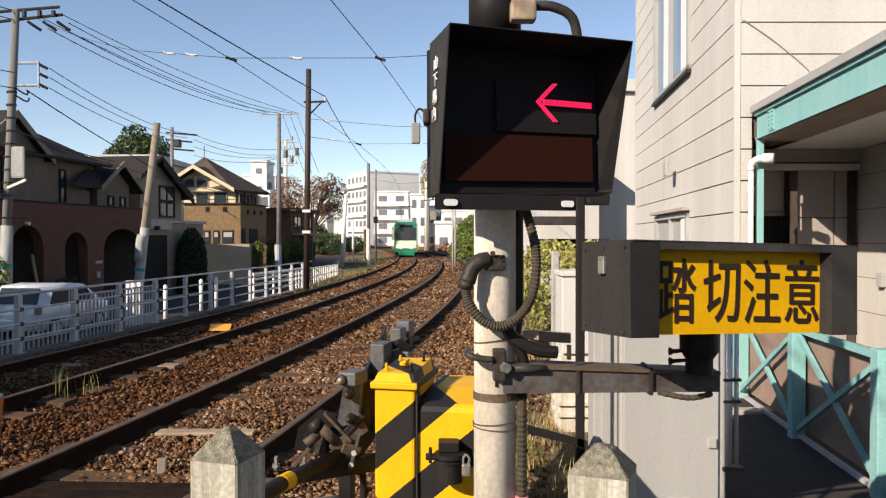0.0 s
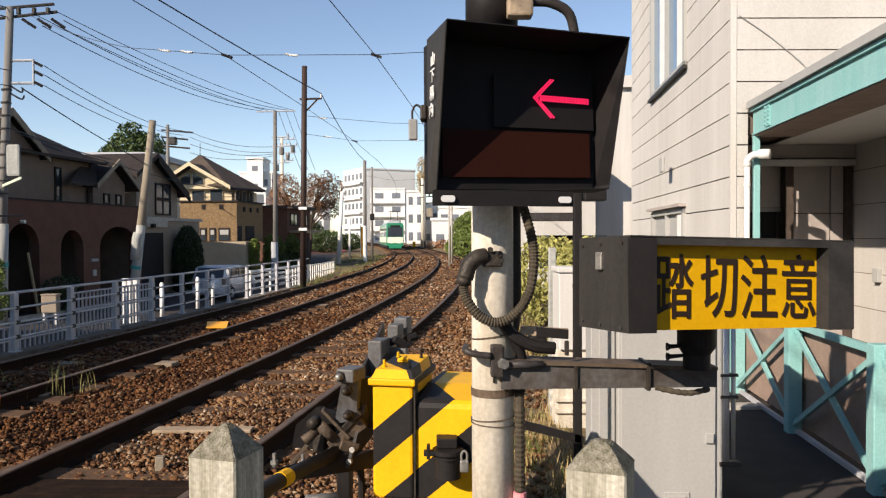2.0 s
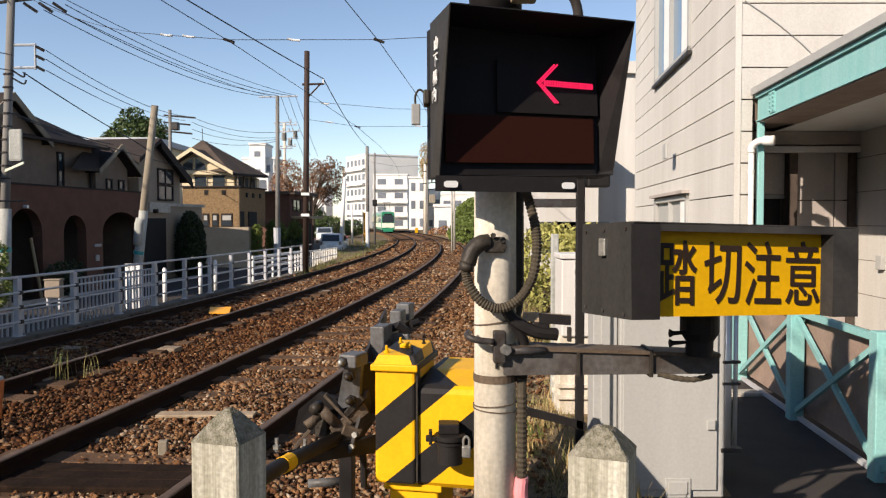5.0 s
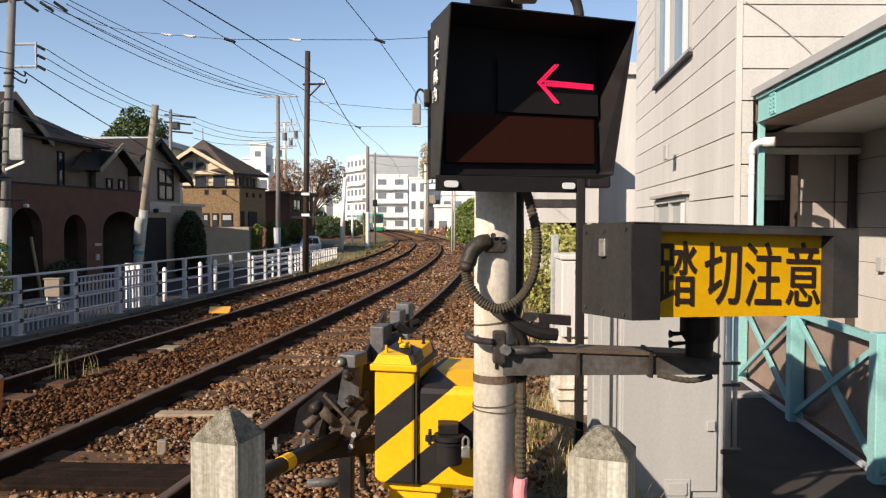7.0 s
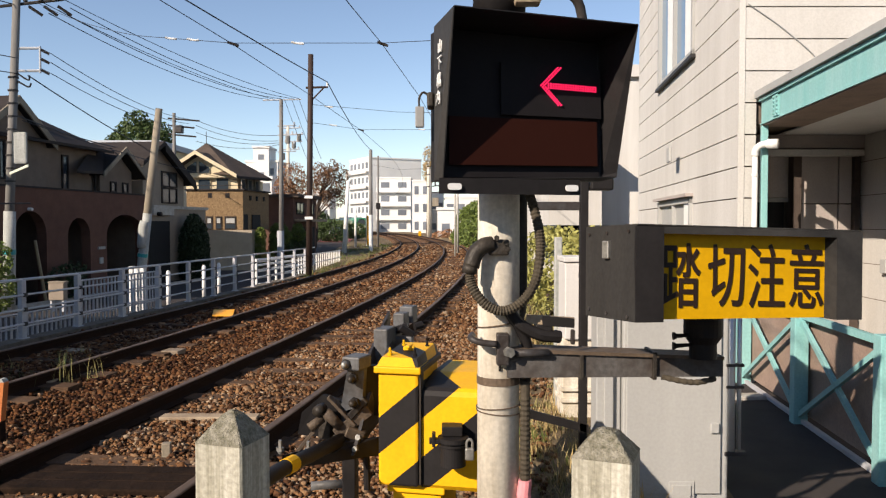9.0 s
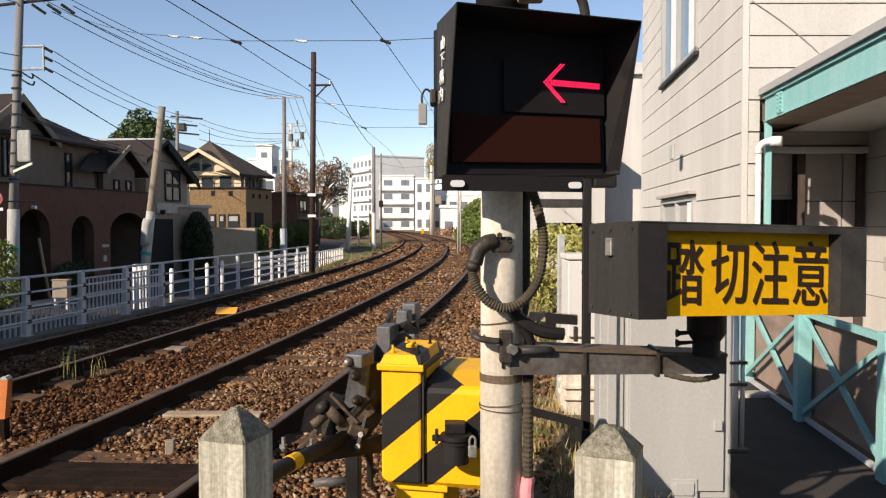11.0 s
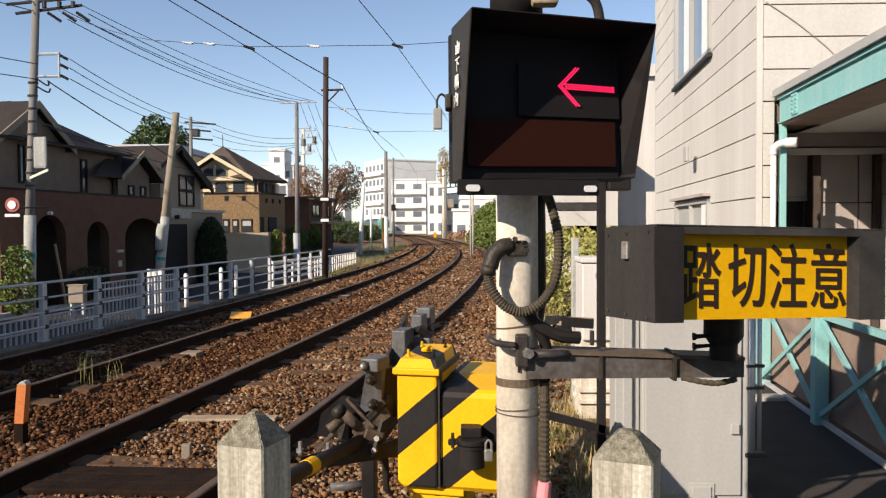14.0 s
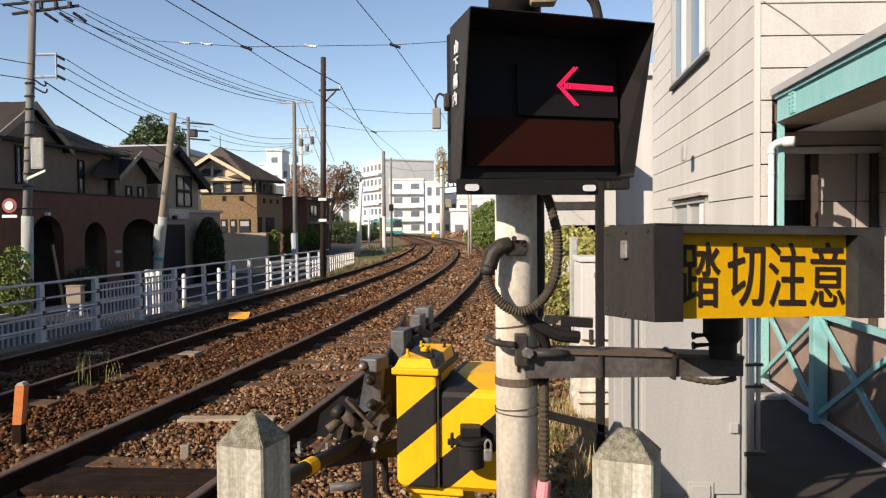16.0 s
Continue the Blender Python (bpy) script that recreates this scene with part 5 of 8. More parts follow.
    for p in ((-0.66, 3.06, 0.58), (-0.55, 3.08, 0.57), (-0.478, 3.33, 0.525)):
        q, up = Vector(p), Vector((0, 0, 1))
        bm = tube(B(), [q + up * 0.01, q + up * 0.026], 0.016, 6)
        tube(bm, [q, q + up * 0.055], 0.008, 6)
        part("u_bolt", bm, "bolt", a)
    part("stay_rod", tube(B(), [(-0.60, 3.42, 0.325), (-0.43, 3.46, 0.325)], 0.019, 10), "weight", a, smooth=True)
    part("stay_rod", tube(B(), [(-0.355, 3.45, 0.52), (-0.35, 3.45, 0.30)], 0.016, 8), "black", a)
    bm = B()
    box(bm, -0.46, -0.40, 3.42, 3.55, -0.1, 0.5, 0.006)
    part("support", bm, "black", a)


build_gate_arm()


def build_cabinets():
    cab = thing("equipment_cabinet", (1.2, 4.4, 0), "tall light grey steel trackside equipment cabinet", "cabinet")
    bm = B()
    box(bm, 0.985, 1.565, 4.2, 5.05, -0.25, 1.34, 0.008)
    part("body", bm, "cabinet", cab)
    bm = B()
    box(bm, 1.00, 1.52, 4.185, 4.199, 0.02, 1.33, 0.004)
    door = part("door", bm, "cabinet", cab)
    bm = B()
    box(bm, 1.46, 1.505, 4.170, 4.184, 0.36, 0.415, 0.003)
    part("handle", bm, "cabinet", door)
    bm = B()
    box(bm, 1.235, 1.375, 4.178, 4.184, -0.02, 0.09, 0.003)
    box(bm, 1.25, 1.355, 4.170, 4.178, 0.0, 0.072, 0.003)
    part("cover_plate", bm, "cabinet", door)
    bm = B()
    box(bm, 0.845, 0.98, 4.24, 4.4, -0.25, 1.34, 0.006)
    part("side_unit", bm, "cabinet", cab, "narrow grey steel side unit")
    bm = B()
    box(bm, 0.885, 0.935, 4.215, 4.239, -0.05, 1.34, 0.004)
    part("rib", bm, "cabinet", cab)
    # pipes on its edge
    pipe = thing("edge_pipes", (1.6, 4.25, 0.2), "pair of pale vertical cable pipes on cabinet edge", "pipe")
    for x, r, z0 in ((1.585, 0.022, 0.24), (1.63, 0.012, 0.26)):
        bm = B()
        tube(bm, [(x, 4.22, z0), (x, 4.22, 1.06)], r, 10)
        part("pipe", bm, "alu", pipe, smooth=True)
    bm = B()
    box(bm, 1.545, 1.665, 4.19, 4.25, 0.225, 0.25, 0.006)
    part("foot_bracket", bm, "dark_steel", pipe)
    for z in (0.72, 0.60):
        part("clip", box(B(), 1.55, 1.65, 4.195, 4.24, z, z + 0.016, 0.003), "dark_steel", pipe)
    # dark slim post with its cross arm
    dp = thing("dark_post", (0.80, 4.45, 0), "slim dark steel post with a cross arm", "post")
    part("upright", box(B(), 0.785, 0.832, 4.43, 4.48, -0.2, 1.78, 0.004), "black", dp)
    part("cross_arm", box(B(), 0.53, 0.784, 4.43, 4.47, 1.585, 1.635, 0.004), "dark_steel", dp)
    part("lamp_head", box(B(), 0.84, 0.97, 4.40, 4.50, 1.70, 1.77, 0.01), "black", dp)
    part("low_arm", prism(B(), [(0.50, 4.43, 0.375), (0.84, 4.43, 0.290), (0.84, 4.43, 0.335), (0.50, 4.43, 0.425)], (0, 0.02, 0)), "black", dp)
    # small cabinet behind and its post
    sc = thing("small_cabinet", (1.0, 6.2, 0), "small pale grey relay box on a concrete foot", "cabinet")
    bm = B()
    box(bm, 0.945, 1.33, 6.0, 6.35, 0.60, 1.205, 0.01)
    b2 = part("body", bm, "relay_grey", sc)
    part("lid", box(B(), 0.932, 1.34, 5.985, 6.36, 1.210, 1.252, 0.008), "relay_grey", sc)
    bm = B()
    box(bm, 1.045, 1.10, 5.985, 5.999, 1.09, 1.13, 0.002)
    part("nameplate", bm, "cabinet_dark", b2)
    bm = B()
    box(bm, 0.93, 1.28, 6.03, 6.32, -0.2, 0.60, 0.01)
    for z in (0.10, 0.19, 0.40):
        box(bm, 0.915, 1.295, 6.005, 6.33, z, z + 0.03, 0.004)
    part("foot", bm, "concrete_pole", sc, "cream ledged concrete foot")
    cp = thing("marker_post", (0.955, 6.45, 0), "slim square whitewashed marker post", "post")
    part("shaft", box(B(), 0.925, 0.987, 6.42, 6.48, -0.2, 1.40, 0.008), "wrap", cp)


build_cabinets()

# ---- the street side: houses along the facade line ----
ROW_O, ROW_E, ROW_N = Vector((-13.255, 23.3, 0)), Vector((0.148, 0.989, 0)), Vector((0.989, -0.148, 0))


def F(s, w, z):
    """s metres along the row of houses, w out towards the street."""
    return ROW_O + ROW_E * s + ROW_N * w + Vector((0, 0, z))


def fbox(bm, s0, s1, w0, w1, z0, z1, mi=0):
    return prism(bm, [F(s0, w0, z0), F(s1, w0, z0), F(s1, w1, z0), F(s0, w1, z0)], (0, 0, z1 - z0), mi)


def fwindow(s0, s1, w, z0, z1, parent, frame_mat="white", split=1):
    bm = B()
    t = 0.07
    for a, b, c, d in ((s0, s1, z0, z0 + t), (s0, s1, z1 - t, z1), (s0, s0 + t, z0 + t, z1 - t), (s1 - t, s1, z0 + t, z1 - t)):
        fbox(bm, a, b, w, w + 0.06, c, d)
    for k in range(1, split):
        m = s0 + (s1 - s0) * k / split
        fbox(bm, m - 0.03, m + 0.03, w, w + 0.05, z0 + t, z1 - t)
    win = part("window", bm, frame_mat, parent)
    bm = B()
    fbox(bm, s0 + t, s1 - t, w + 0.004, w + 0.02, z0 + t, z1 - t)
    part("pane", bm, "glass", win)


def gable_roof(bm, s0, s1, w0, w1, z, rise, over=0.35, thick=0.16):
    """Ridge across the street direction: the gable faces the street."""
    c = (s0 + s1) / 2
    slope = rise / ((s1 - s0) / 2)
    a, b = s0 - over, s1 + over
    za, zr = z - over * slope, z + rise
    loop = [F(a, w0, za), F(c, w0, zr), F(b, w0, za), F(b, w0, za + thick), F(c, w0, zr + thick), F(a, w0, za + thick)]
    lo, hi = loop, [p + ROW_N * (w1 - w0) for p in loop]
    return hull(bm, lo, hi)


def build_brown_house():
    h = thing("brown_house", tuple(F(4, -3, -1)), "two-storey house, red-brown arcade wall and dark gabled roof", "house")
    # arcade wall with three round-headed openings
    bm = B()
    cuts = [(0.23, 1.75, 1.20), (2.85, 4.12, 1.12), (5.12, 7.65, 1.15)]
    loop = [F(-1.2, 0, 2.68), F(-1.2, 0, -1.1)]
    for a, b, zs in cuts:
        c, r = (a + b) / 2, (b - a) / 2
        loop.append(F(a, 0, -1.1))
        loop += [F(c - r * math.cos(t), 0, zs + min(r, 0.75) * math.sin(t)) for t in (k * math.pi / 12 for k in range(13))]
        loop.append(F(b, 0, -1.1))
    loop += [F(8.0, 0, -1.1), F(8.0, 0, 2.68)]
    prism(bm, loop, ROW_N * -0.35)
    part("arcade_wall", bm, "brown_wall", h)
    bm = B()
    fbox(bm, -1.2, 8.03, -0.38, 0.03, 2.682, 2.74)
    part("coping", bm, "roof", h)
    bm = B()
    fbox(bm, -1.2, 8.0, -2.2, -2.0, -1.1, 2.6)
    fbox(bm, -1.2, 8.0, -2.0, -0.36, 2.45, 2.6)
    for s in (-1.2, 2.2, 4.5, 7.85):
        fbox(bm, s, s + 0.15, -2.0, -0.36, -1.1, 2.45)
    part("ground_floor_wall", bm, "taupe_wall", h)
    bm = B()
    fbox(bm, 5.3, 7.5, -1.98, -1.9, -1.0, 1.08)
    part("garage_door", bm, "dark_open", h, "black sheet for the shaded garage interior")
    for a in (5.35, 6.5):
        fwindow(a, a + 0.5, -1.98, 1.25, 1.85, h, "roof")
    # upper storey
    bm = B()
    fbox(bm, -3.0, 7.0, -5.7, -1.6, 2.5, 4.5)
    part("upper_wall", bm, "taupe_wall", h)
    bm = B()
    e = [F(-3.4, -1.15, 4.42), F(7.35, -1.15, 4.42), F(7.35, -5.9, 4.42), F(-3.4, -5.9, 4.42), F(-3.4, -3.5, 5.66), F(6.1, -3.5, 5.66)]
    vs = [bm.verts.new(v) for v in e]
    for f in ((0, 1, 5, 4), (1, 2, 5), (2, 3, 4, 5), (3, 0, 4), (3, 2, 1, 0)):
        bm.faces.new([vs[i] for i in f])
    roof = part("roof", bm, "roof", h)
    bm = B()
    fbox(bm, -3.4, 7.36, -1.15, -1.05, 4.36, 4.46)
    part("gutter", bm, "roof", roof)
    bm = B()
    fbox(bm, 3.3, 3.75, -3.6, -3.2, 5.6, 6.05)
    part("ridge_vent", bm, "roof", roof)
    # street gable at the near end
    bm = B()
    prism(bm, [F(0.5, -2.0, 2.5), F(3.72, -2.0, 2.5), F(3.72, -2.0, 4.34), F(2.03, -2.0, 5.58), F(0.5, -2.0, 4.5)], ROW_N * 0.62)
    part("gable_wall", bm, "taupe_wall", h)
    bm = B()
    gable_roof(bm, 0.40, 3.66, -4.8, -1.15, 4.43, 1.206, 0.25)
    part("gable_roof", bm, "roof", h)
    bm = B()
    for a, b in ((F(0.12, -1.13, 4.40), F(2.03, -1.13, 5.80)), (F(2.03, -1.13, 5.80), F(3.94, -1.13, 4.40))):
        prism(bm, [a, b, b - Vector((0, 0, 0.26)), a - Vector((0, 0, 0.26))], ROW_N * 0.05)
    part("bargeboard", bm, "pole_wood", h)
    # small gabled bay
    bm = B()
    prism(bm, [F(6.88, -5.0, 2.5), F(9.15, -5.0, 2.5), F(9.15, -5.0, 3.72), F(8.1, -5.0, 4.45), F(6.88, -5.0, 3.72)], ROW_N * 3.62)
    part("bay_wall", bm, "taupe_wall", h)
    bm = B()
    gable_roof(bm, 6.85, 9.35, -4.8, -1.0, 3.66, 0.864, 0.32)
    part("bay_roof", bm, "roof", h)
    bm = B()
    for a, b in ((F(6.50, -0.98, 3.58), F(8.10, -0.98, 4.70)), (F(8.10, -0.98, 4.70), F(9.70, -0.98, 3.58))):
        prism(bm, [a, b, b - Vector((0, 0, 0.2)), a - Vector((0, 0, 0.2))], ROW_N * 0.05)
    part("bargeboard", bm, "pole_wood", h)
    # lean-to roof between the gables
    bm = B()
    prism(bm, [F(4.85, -0.98, 3.42), F(6.60, -0.98, 3.48), F(8.0, -1.95, 4.56), F(7.3, -1.95, 4.56)], (0, 0, 0.1))
    part("lean_to_roof", bm, "roof", h)
    for s0, s1, z0, z1, w in ((1.3, 1.62, 3.0, 4.28, -1.37), (4.82, 5.2, 2.8, 4.1, -1.6), (3.76, 3.90, 3.15, 4.15, -1.6), (7.55, 7.98, 2.83, 3.27, -1.38), (8.42, 8.85, 2.83, 3.27, -1.38)):
        fwindow(s0, s1, w, z0, z1, h, "roof")
    bm = B()
    cyl(bm, F(6.75, -1.5, 2.6), F(6.75, -1.5, 3.5), 0.05, sides=8)
    part("rain_pipe", bm, "roof", h)
    bm = B()
    fbox(bm, 4.55, 4.95, 0, 0.05, 0.62, 0.72)
    part("letter_slot", bm, "cabinet", h)
    bm = B()
    fbox(bm, 4.62, 4.82, 0, 0.05, 0.1, 0.32)
    part("letter_box", bm, "cabinet", h)
    bm = B()
    cyl(bm, F(0.9, 0.0, 2.0), F(0.9, 0.14, 2.0), 0.055, sides=10)
    part("wall_lamp", bm, "white", h)


build_brown_house()


def build_grey_house():
    h = thing("beige_house", tuple(F(12, -3, -1)), "beige house with steep dark gable and garden wall", "house")
    bm = B()
    fbox(bm, 8.02, 14.4, -0.9, -0.6, -1.1, 2.22)
    part("garden_wall", bm, "beige_wall", h)
    bm = B()
    fbox(bm, 10.99, 14.5, -0.95, -0.5, 2.225, 2.36)
    part("coping", bm, "concrete", h)
    bm = B()
    fbox(bm, 9.2, 10.97, -0.95, -0.42, 1.93, 2.36)
    part("gate_header", bm, "concrete", h, "pale concrete beam over the gate")
    bm = B()
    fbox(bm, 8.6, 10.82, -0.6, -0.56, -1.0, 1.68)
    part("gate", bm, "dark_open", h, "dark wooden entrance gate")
    bm = B()
    cyl(bm, F(9.55, -0.42, 1.98), F(9.55, -0.25, 1.98), 0.09, sides=10)
    part("wall_lamp", bm, "roof", h)
    bm = B()
    prism(bm, [F(9.9, -5.5, 1.5), F(13.55, -5.5, 1.5), F(13.55, -5.5, 3.72), F(11.1, -5.5, 5.15), F(9.9, -5.5, 4.45)], ROW_N * 4.2)
    part("gable_wall", bm, "beige_wall", h)
    bm = B()
    for a, b in ((F(11.1, -5.7, 5.05), F(14.05, -5.7, 3.40)), (F(11.1, -5.7, 5.05), F(9.3, -5.7, 4.02))):
        up = Vector((0, 0, 0.2))
        hull(bm, [a, b, b + up, a + up], [p + ROW_N * 4.8 for p in (a, b, b + up, a + up)])
    part("roof", bm, "roof", h)
    bm = B()
    prism(bm, [F(11.1, -0.9, 5.03), F(14.05, -0.9, 3.38), F(14.05, -0.9, 3.15), F(11.1, -0.9, 4.80)], ROW_N * 0.05)
    part("bargeboard", bm, "roof", h)
    fwindow(11.45, 12.85, -1.3, 2.50, 3.22, h, "roof", 2)
    fwindow(11.45, 12.85, -1.3, 3.24, 3.96, h, "roof", 2)
    # sunlit rear wing with a flat roof
    wing = thing("cream_house", (-22, 52, -1), "cream rendered house with flat grey roof edge", "house")
    part("wall", box(B(), -22.6, -18.5, 50, 58, -1, 6.55), "cream_wall", wing)
    part("roof", box(B(), -22.9, -18.2, 49.4, 58.4, 6.55, 6.95, 0.04), "far_grey", wing)
    bm = prism(B(), [(-21.4, 48.6, 5.15), (-18.3, 48.6, 5.15), (-18.3, 50.0, 5.9), (-21.4, 50.0, 5.9)], (0, 0, 0.12))
    part("canopy", bm, "roof", wing)
    for x in (-21.0, -19.4):
        win = part("window", box(B(), x, x + 0.8, 49.93, 50.02, 3.4, 4.4), "white", wing)
        part("pane", box(B(), x + 0.07, x + 0.73, 49.91, 49.95, 3.47, 4.33), "glass", win)


build_grey_house()


def build_ochre_house():
    h = thing("ochre_house", (-11.5, 43, -1), "ochre brick-tile house with cream gable and dark roof", "house")
    y0 = 40.8
    corner = F(17.68, 0, 0)
    # lower rendered wall and tile-clad body share the street line
    bm = B()
    prism(bm, [(-14.3, y0, -1.1), (corner.x + 0.4, corner.y, -1.1), tuple(F(19.2, 0.3, -1.1)), tuple(F(19.2, -4, -1.1))], (0, 0, 2.34))
    part("base_wall", bm, "base_render", h)
    bm = B()
    prism(bm, [(-13.75, y0 + 0.12, 1.25), (corner.x - 0.1, corner.y + 0.1, 1.25), tuple(F(21.4, -0.1, 1.25)), tuple(F(21.4, -4, 1.25))], (0, 0, 2.10))
    body = part("tile_wall", bm, "ochre_tile", h)
    # courses of tile as slim proud bands on the sunlit face
    a, b = Vector((-13.75, y0 + 0.12, 0)), Vector((corner.x - 0.1, corner.y + 0.1, 0))
    w = (b - a).normalized()
    out = Vector((w.y, -w.x, 0))
    for k in range(14):
        bm = B()
        z = 1.29 + 0.145 * k
        loop = [a + Vector((0, 0, z)), b + Vector((0, 0, z)), b + Vector((0, 0, z + 0.12)), a + Vector((0, 0, z + 0.12))]
        prism(bm, loop, out * 0.006)
        part("tile_course", bm, "ochre_tile", body)
    bm = B()
    prism(bm, [a + Vector((-0.1, -0.1, 3.35)), b + Vector((0.1, -0.1, 3.35)), F(21.5, 0.0, 3.35), F(21.5, -4, 3.35)], (0, 0, 0.08))
    part("balcony_coping", bm, "roof", h)
    def fw(u0, u1, z0, z1, deep=0.03, ma="glass", parent=h, fm="roof"):
        bm = B()
        p, q = a.lerp(b, u0), a.lerp(b, u1)
        prism(bm, [p + Vector((0, 0, z0)), q + Vector((0, 0, z0)), q + Vector((0, 0, z1)), p + Vector((0, 0, z1))], out * deep)
        win = part("window", bm, fm, parent)
        bm = B()
        t = 0.06
        p, q = p + w * t, q - w * t
        prism(bm, [p + Vector((0, 0, z0 + t)), q + Vector((0, 0, z0 + t)), q + Vector((0, 0, z1 - t)), p + Vector((0, 0, z1 - t))], out * (deep + 0.012))
        part("pane", bm, ma, win)
    fw(0.345, 0.465, 1.27, 1.97, 0.035)
    fw(0.515, 0.630, 1.27, 1.97, 0.035)
    fw(0.675, 0.880, 1.27, 1.97, 0.035)
    for u in (0.355, 0.520, 0.685):
        fw(u, u + (0.19 if u > 0.6 else 0.10), 1.55, 1.92, 0.050, "cabinet")
    for u in (0.380, 0.692):
        fw(u, u + 0.072, 2.95, 3.22, 0.03, "dark_open")
    for s in (18.6, 19.5, 20.5):
        bm = B()
        fbox(bm, s, s + 0.2, -0.1, -0.05, 2.85, 3.1)
        part("loophole", bm, "dark_open", h)
    for s0, s1 in ((17.75, 18.3), (18.9, 20.05)):
        bm = B()
        fbox(bm, s0, s1, -0.1, -0.06, 1.27, 2.08)
        part("doorway", bm, "dark_open", h)
    # upper storey, set back behind the balcony
    bm = B()
    box(bm, -14.2, -11.35, 42.2, 48, 3.2, 4.2)
    part("upper_wall", bm, "cream_wall", h)
    bm = B()
    prism(bm, [(-14.2, 41.9, 4.1), (-11.5, 41.9, 4.1), (-11.5, 41.9, 4.2), (-13.36, 41.9, 5.3), (-14.2, 41.9, 4.75)], (0, 0.35, 0))
    part("gable_wall", bm, "cream_wall", h)
    def pane_in(loop, y):
        """A glazed opening with a pale frame; loop of (x, z)."""
        cx, cz = sum(p[0] for p in loop) / len(loop), sum(p[1] for p in loop) / len(loop)
        win = part("window", prism(B(), [(cx + (x - cx) * 1.12, y, cz + (z - cz) * 1.12) for x, z in loop], (0, 0.1, 0)), "cream_wall", h)
        part("pane", prism(B(), [(x, y - 0.02, z) for x, z in loop], (0, 0.03, 0)), "glass", win)
    pane_in([(-14.03, 4.34), (-13.50, 4.34), (-13.50, 4.98), (-14.03, 4.66)], 41.86)
    pane_in([(-13.36, 4.34), (-12.80, 4.34), (-12.80, 4.62), (-13.36, 4.98)], 41.86)
    for x0, x1, z0, z1 in ((-13.48, -12.87, 3.45, 4.0), (-12.50, -11.85, 3.45, 4.05)):
        pane_in([(x0, z0), (x1, z0), (x1, z1), (x0, z1)], 42.14)
    part("balcony_rail", tube(B(), [(-13.7, 41.05, 3.62), (-10.8, 40.95, 3.62)], 0.02, 5), "dark_steel", h)
    # roofs: a street gable with one long slope, and the hipped main roof
    bm = B()
    t = Vector((0, 0, 0.12))
    for p in (((-14.50, 41.2, 4.60), (-13.36, 41.2, 5.34), (-13.36, 45, 5.5), (-14.50, 45, 4.60)), ((-13.36, 41.2, 5.34), (-11.2, 41.2, 4.10), (-11.2, 45, 4.10), (-13.36, 45, 5.5))):
        prism(bm, [Vector(q) for q in p], t)
    part("gable_roof", bm, "roof_brown", h)
    bm = B()
    for p, q in (((-14.55, 41.15, 4.53), (-13.36, 41.15, 5.30)), ((-13.36, 41.15, 5.30), (-11.15, 41.15, 4.03))):
        p, q = Vector(p), Vector(q)
        prism(bm, [p, q, q + Vector((0, 0, 0.21)), p + Vector((0, 0, 0.21))], (0, 0.06, 0))
    part("bargeboard", bm, "cream_wall", h)
    bm = B()
    e = [Vector((-15.5, 43.0, 4.62)), Vector((-11.25, 41.35, 4.16)), Vector((-10.05, 44.5, 4.20)), Vector((-11.2, 49, 4.3)), Vector((-16.0, 49, 4.62)), Vector((-13.77, 44.5, 6.26))]
    vs = [bm.verts.new(v) for v in e]
    for f in ((0, 1, 5), (1, 2, 5), (2, 3, 5), (3, 4, 5), (4, 0, 5), (4, 3, 2, 1, 0)):
        bm.faces.new([vs[i] for i in f])
    part("roof", bm, "roof_brown", h)
    bm = B()
    prism(bm, [e[1] - Vector((0, 0, 0.14)), e[2] - Vector((0, 0, 0.14)), e[2] - Vector((0.03, 0, 0)), e[1] - Vector((0.03, 0, 0))], (0.05, 0, 0))
    part("gutter", bm, "roof", h)
    part("aerial", tube(B(), [(-13.77, 44.5, 6.2), (-13.77, 44.5, 6.9)], 0.02, 5), "dark_steel", h)
    bm = B()
    prism(bm, [(-11.3, 42.3, 3.3), tuple(F(21.4, -0.6, 3.3)), tuple(F(21.4, -3, 3.3)), (-12.4, 46, 3.3)], (0, 0, 0.9))
    part("side_storey", bm, "beige_wall", h)
    for s in (18.7, 19.6, 20.6):
        bm = B()
        fbox(bm, s, s + 0.5, -0.62, -0.57, 3.42, 4.05)
        win = part("window", bm, "beige_wall", h)
        bm = B()
        fbox(bm, s + 0.06, s + 0.44, -0.60, -0.555, 3.48, 3.99)
        part("pane", bm, "dark_open", win)


build_ochre_house()


def build_row_end():
    h = thing("brown_shop_house", tuple(F(26, -3, -1)), "low brown house with pale flat canopy", "house")
    bm = B()
    fbox(bm, 26.4, 31, -6, -0.4, -1, 3.3)
    part("wall", bm, "brown_wall", h)
    bm = B()
    fbox(bm, 26.2, 31.2, -6.2, 0.0, 3.3, 3.5)
    part("roof", bm, "roof_brown", h)
    bm = B()
    fbox(bm, 26.6, 30.8, -0.4, 0.5, 1.74, 1.90)
    part("canopy", bm, "old_board", h)
    for s in (26.9, 29.0):
        fwindow(s, s + 1.5, -0.4, 2.2, 3.0, h, "roof", 2)
    for s in (26.7, 28.8):
        bm = B()
        fbox(bm, s, s + 1.8, -0.42, -0.36, -0.8, 1.4)
        part("doorway", bm, "dark_open", h)


build_row_end()


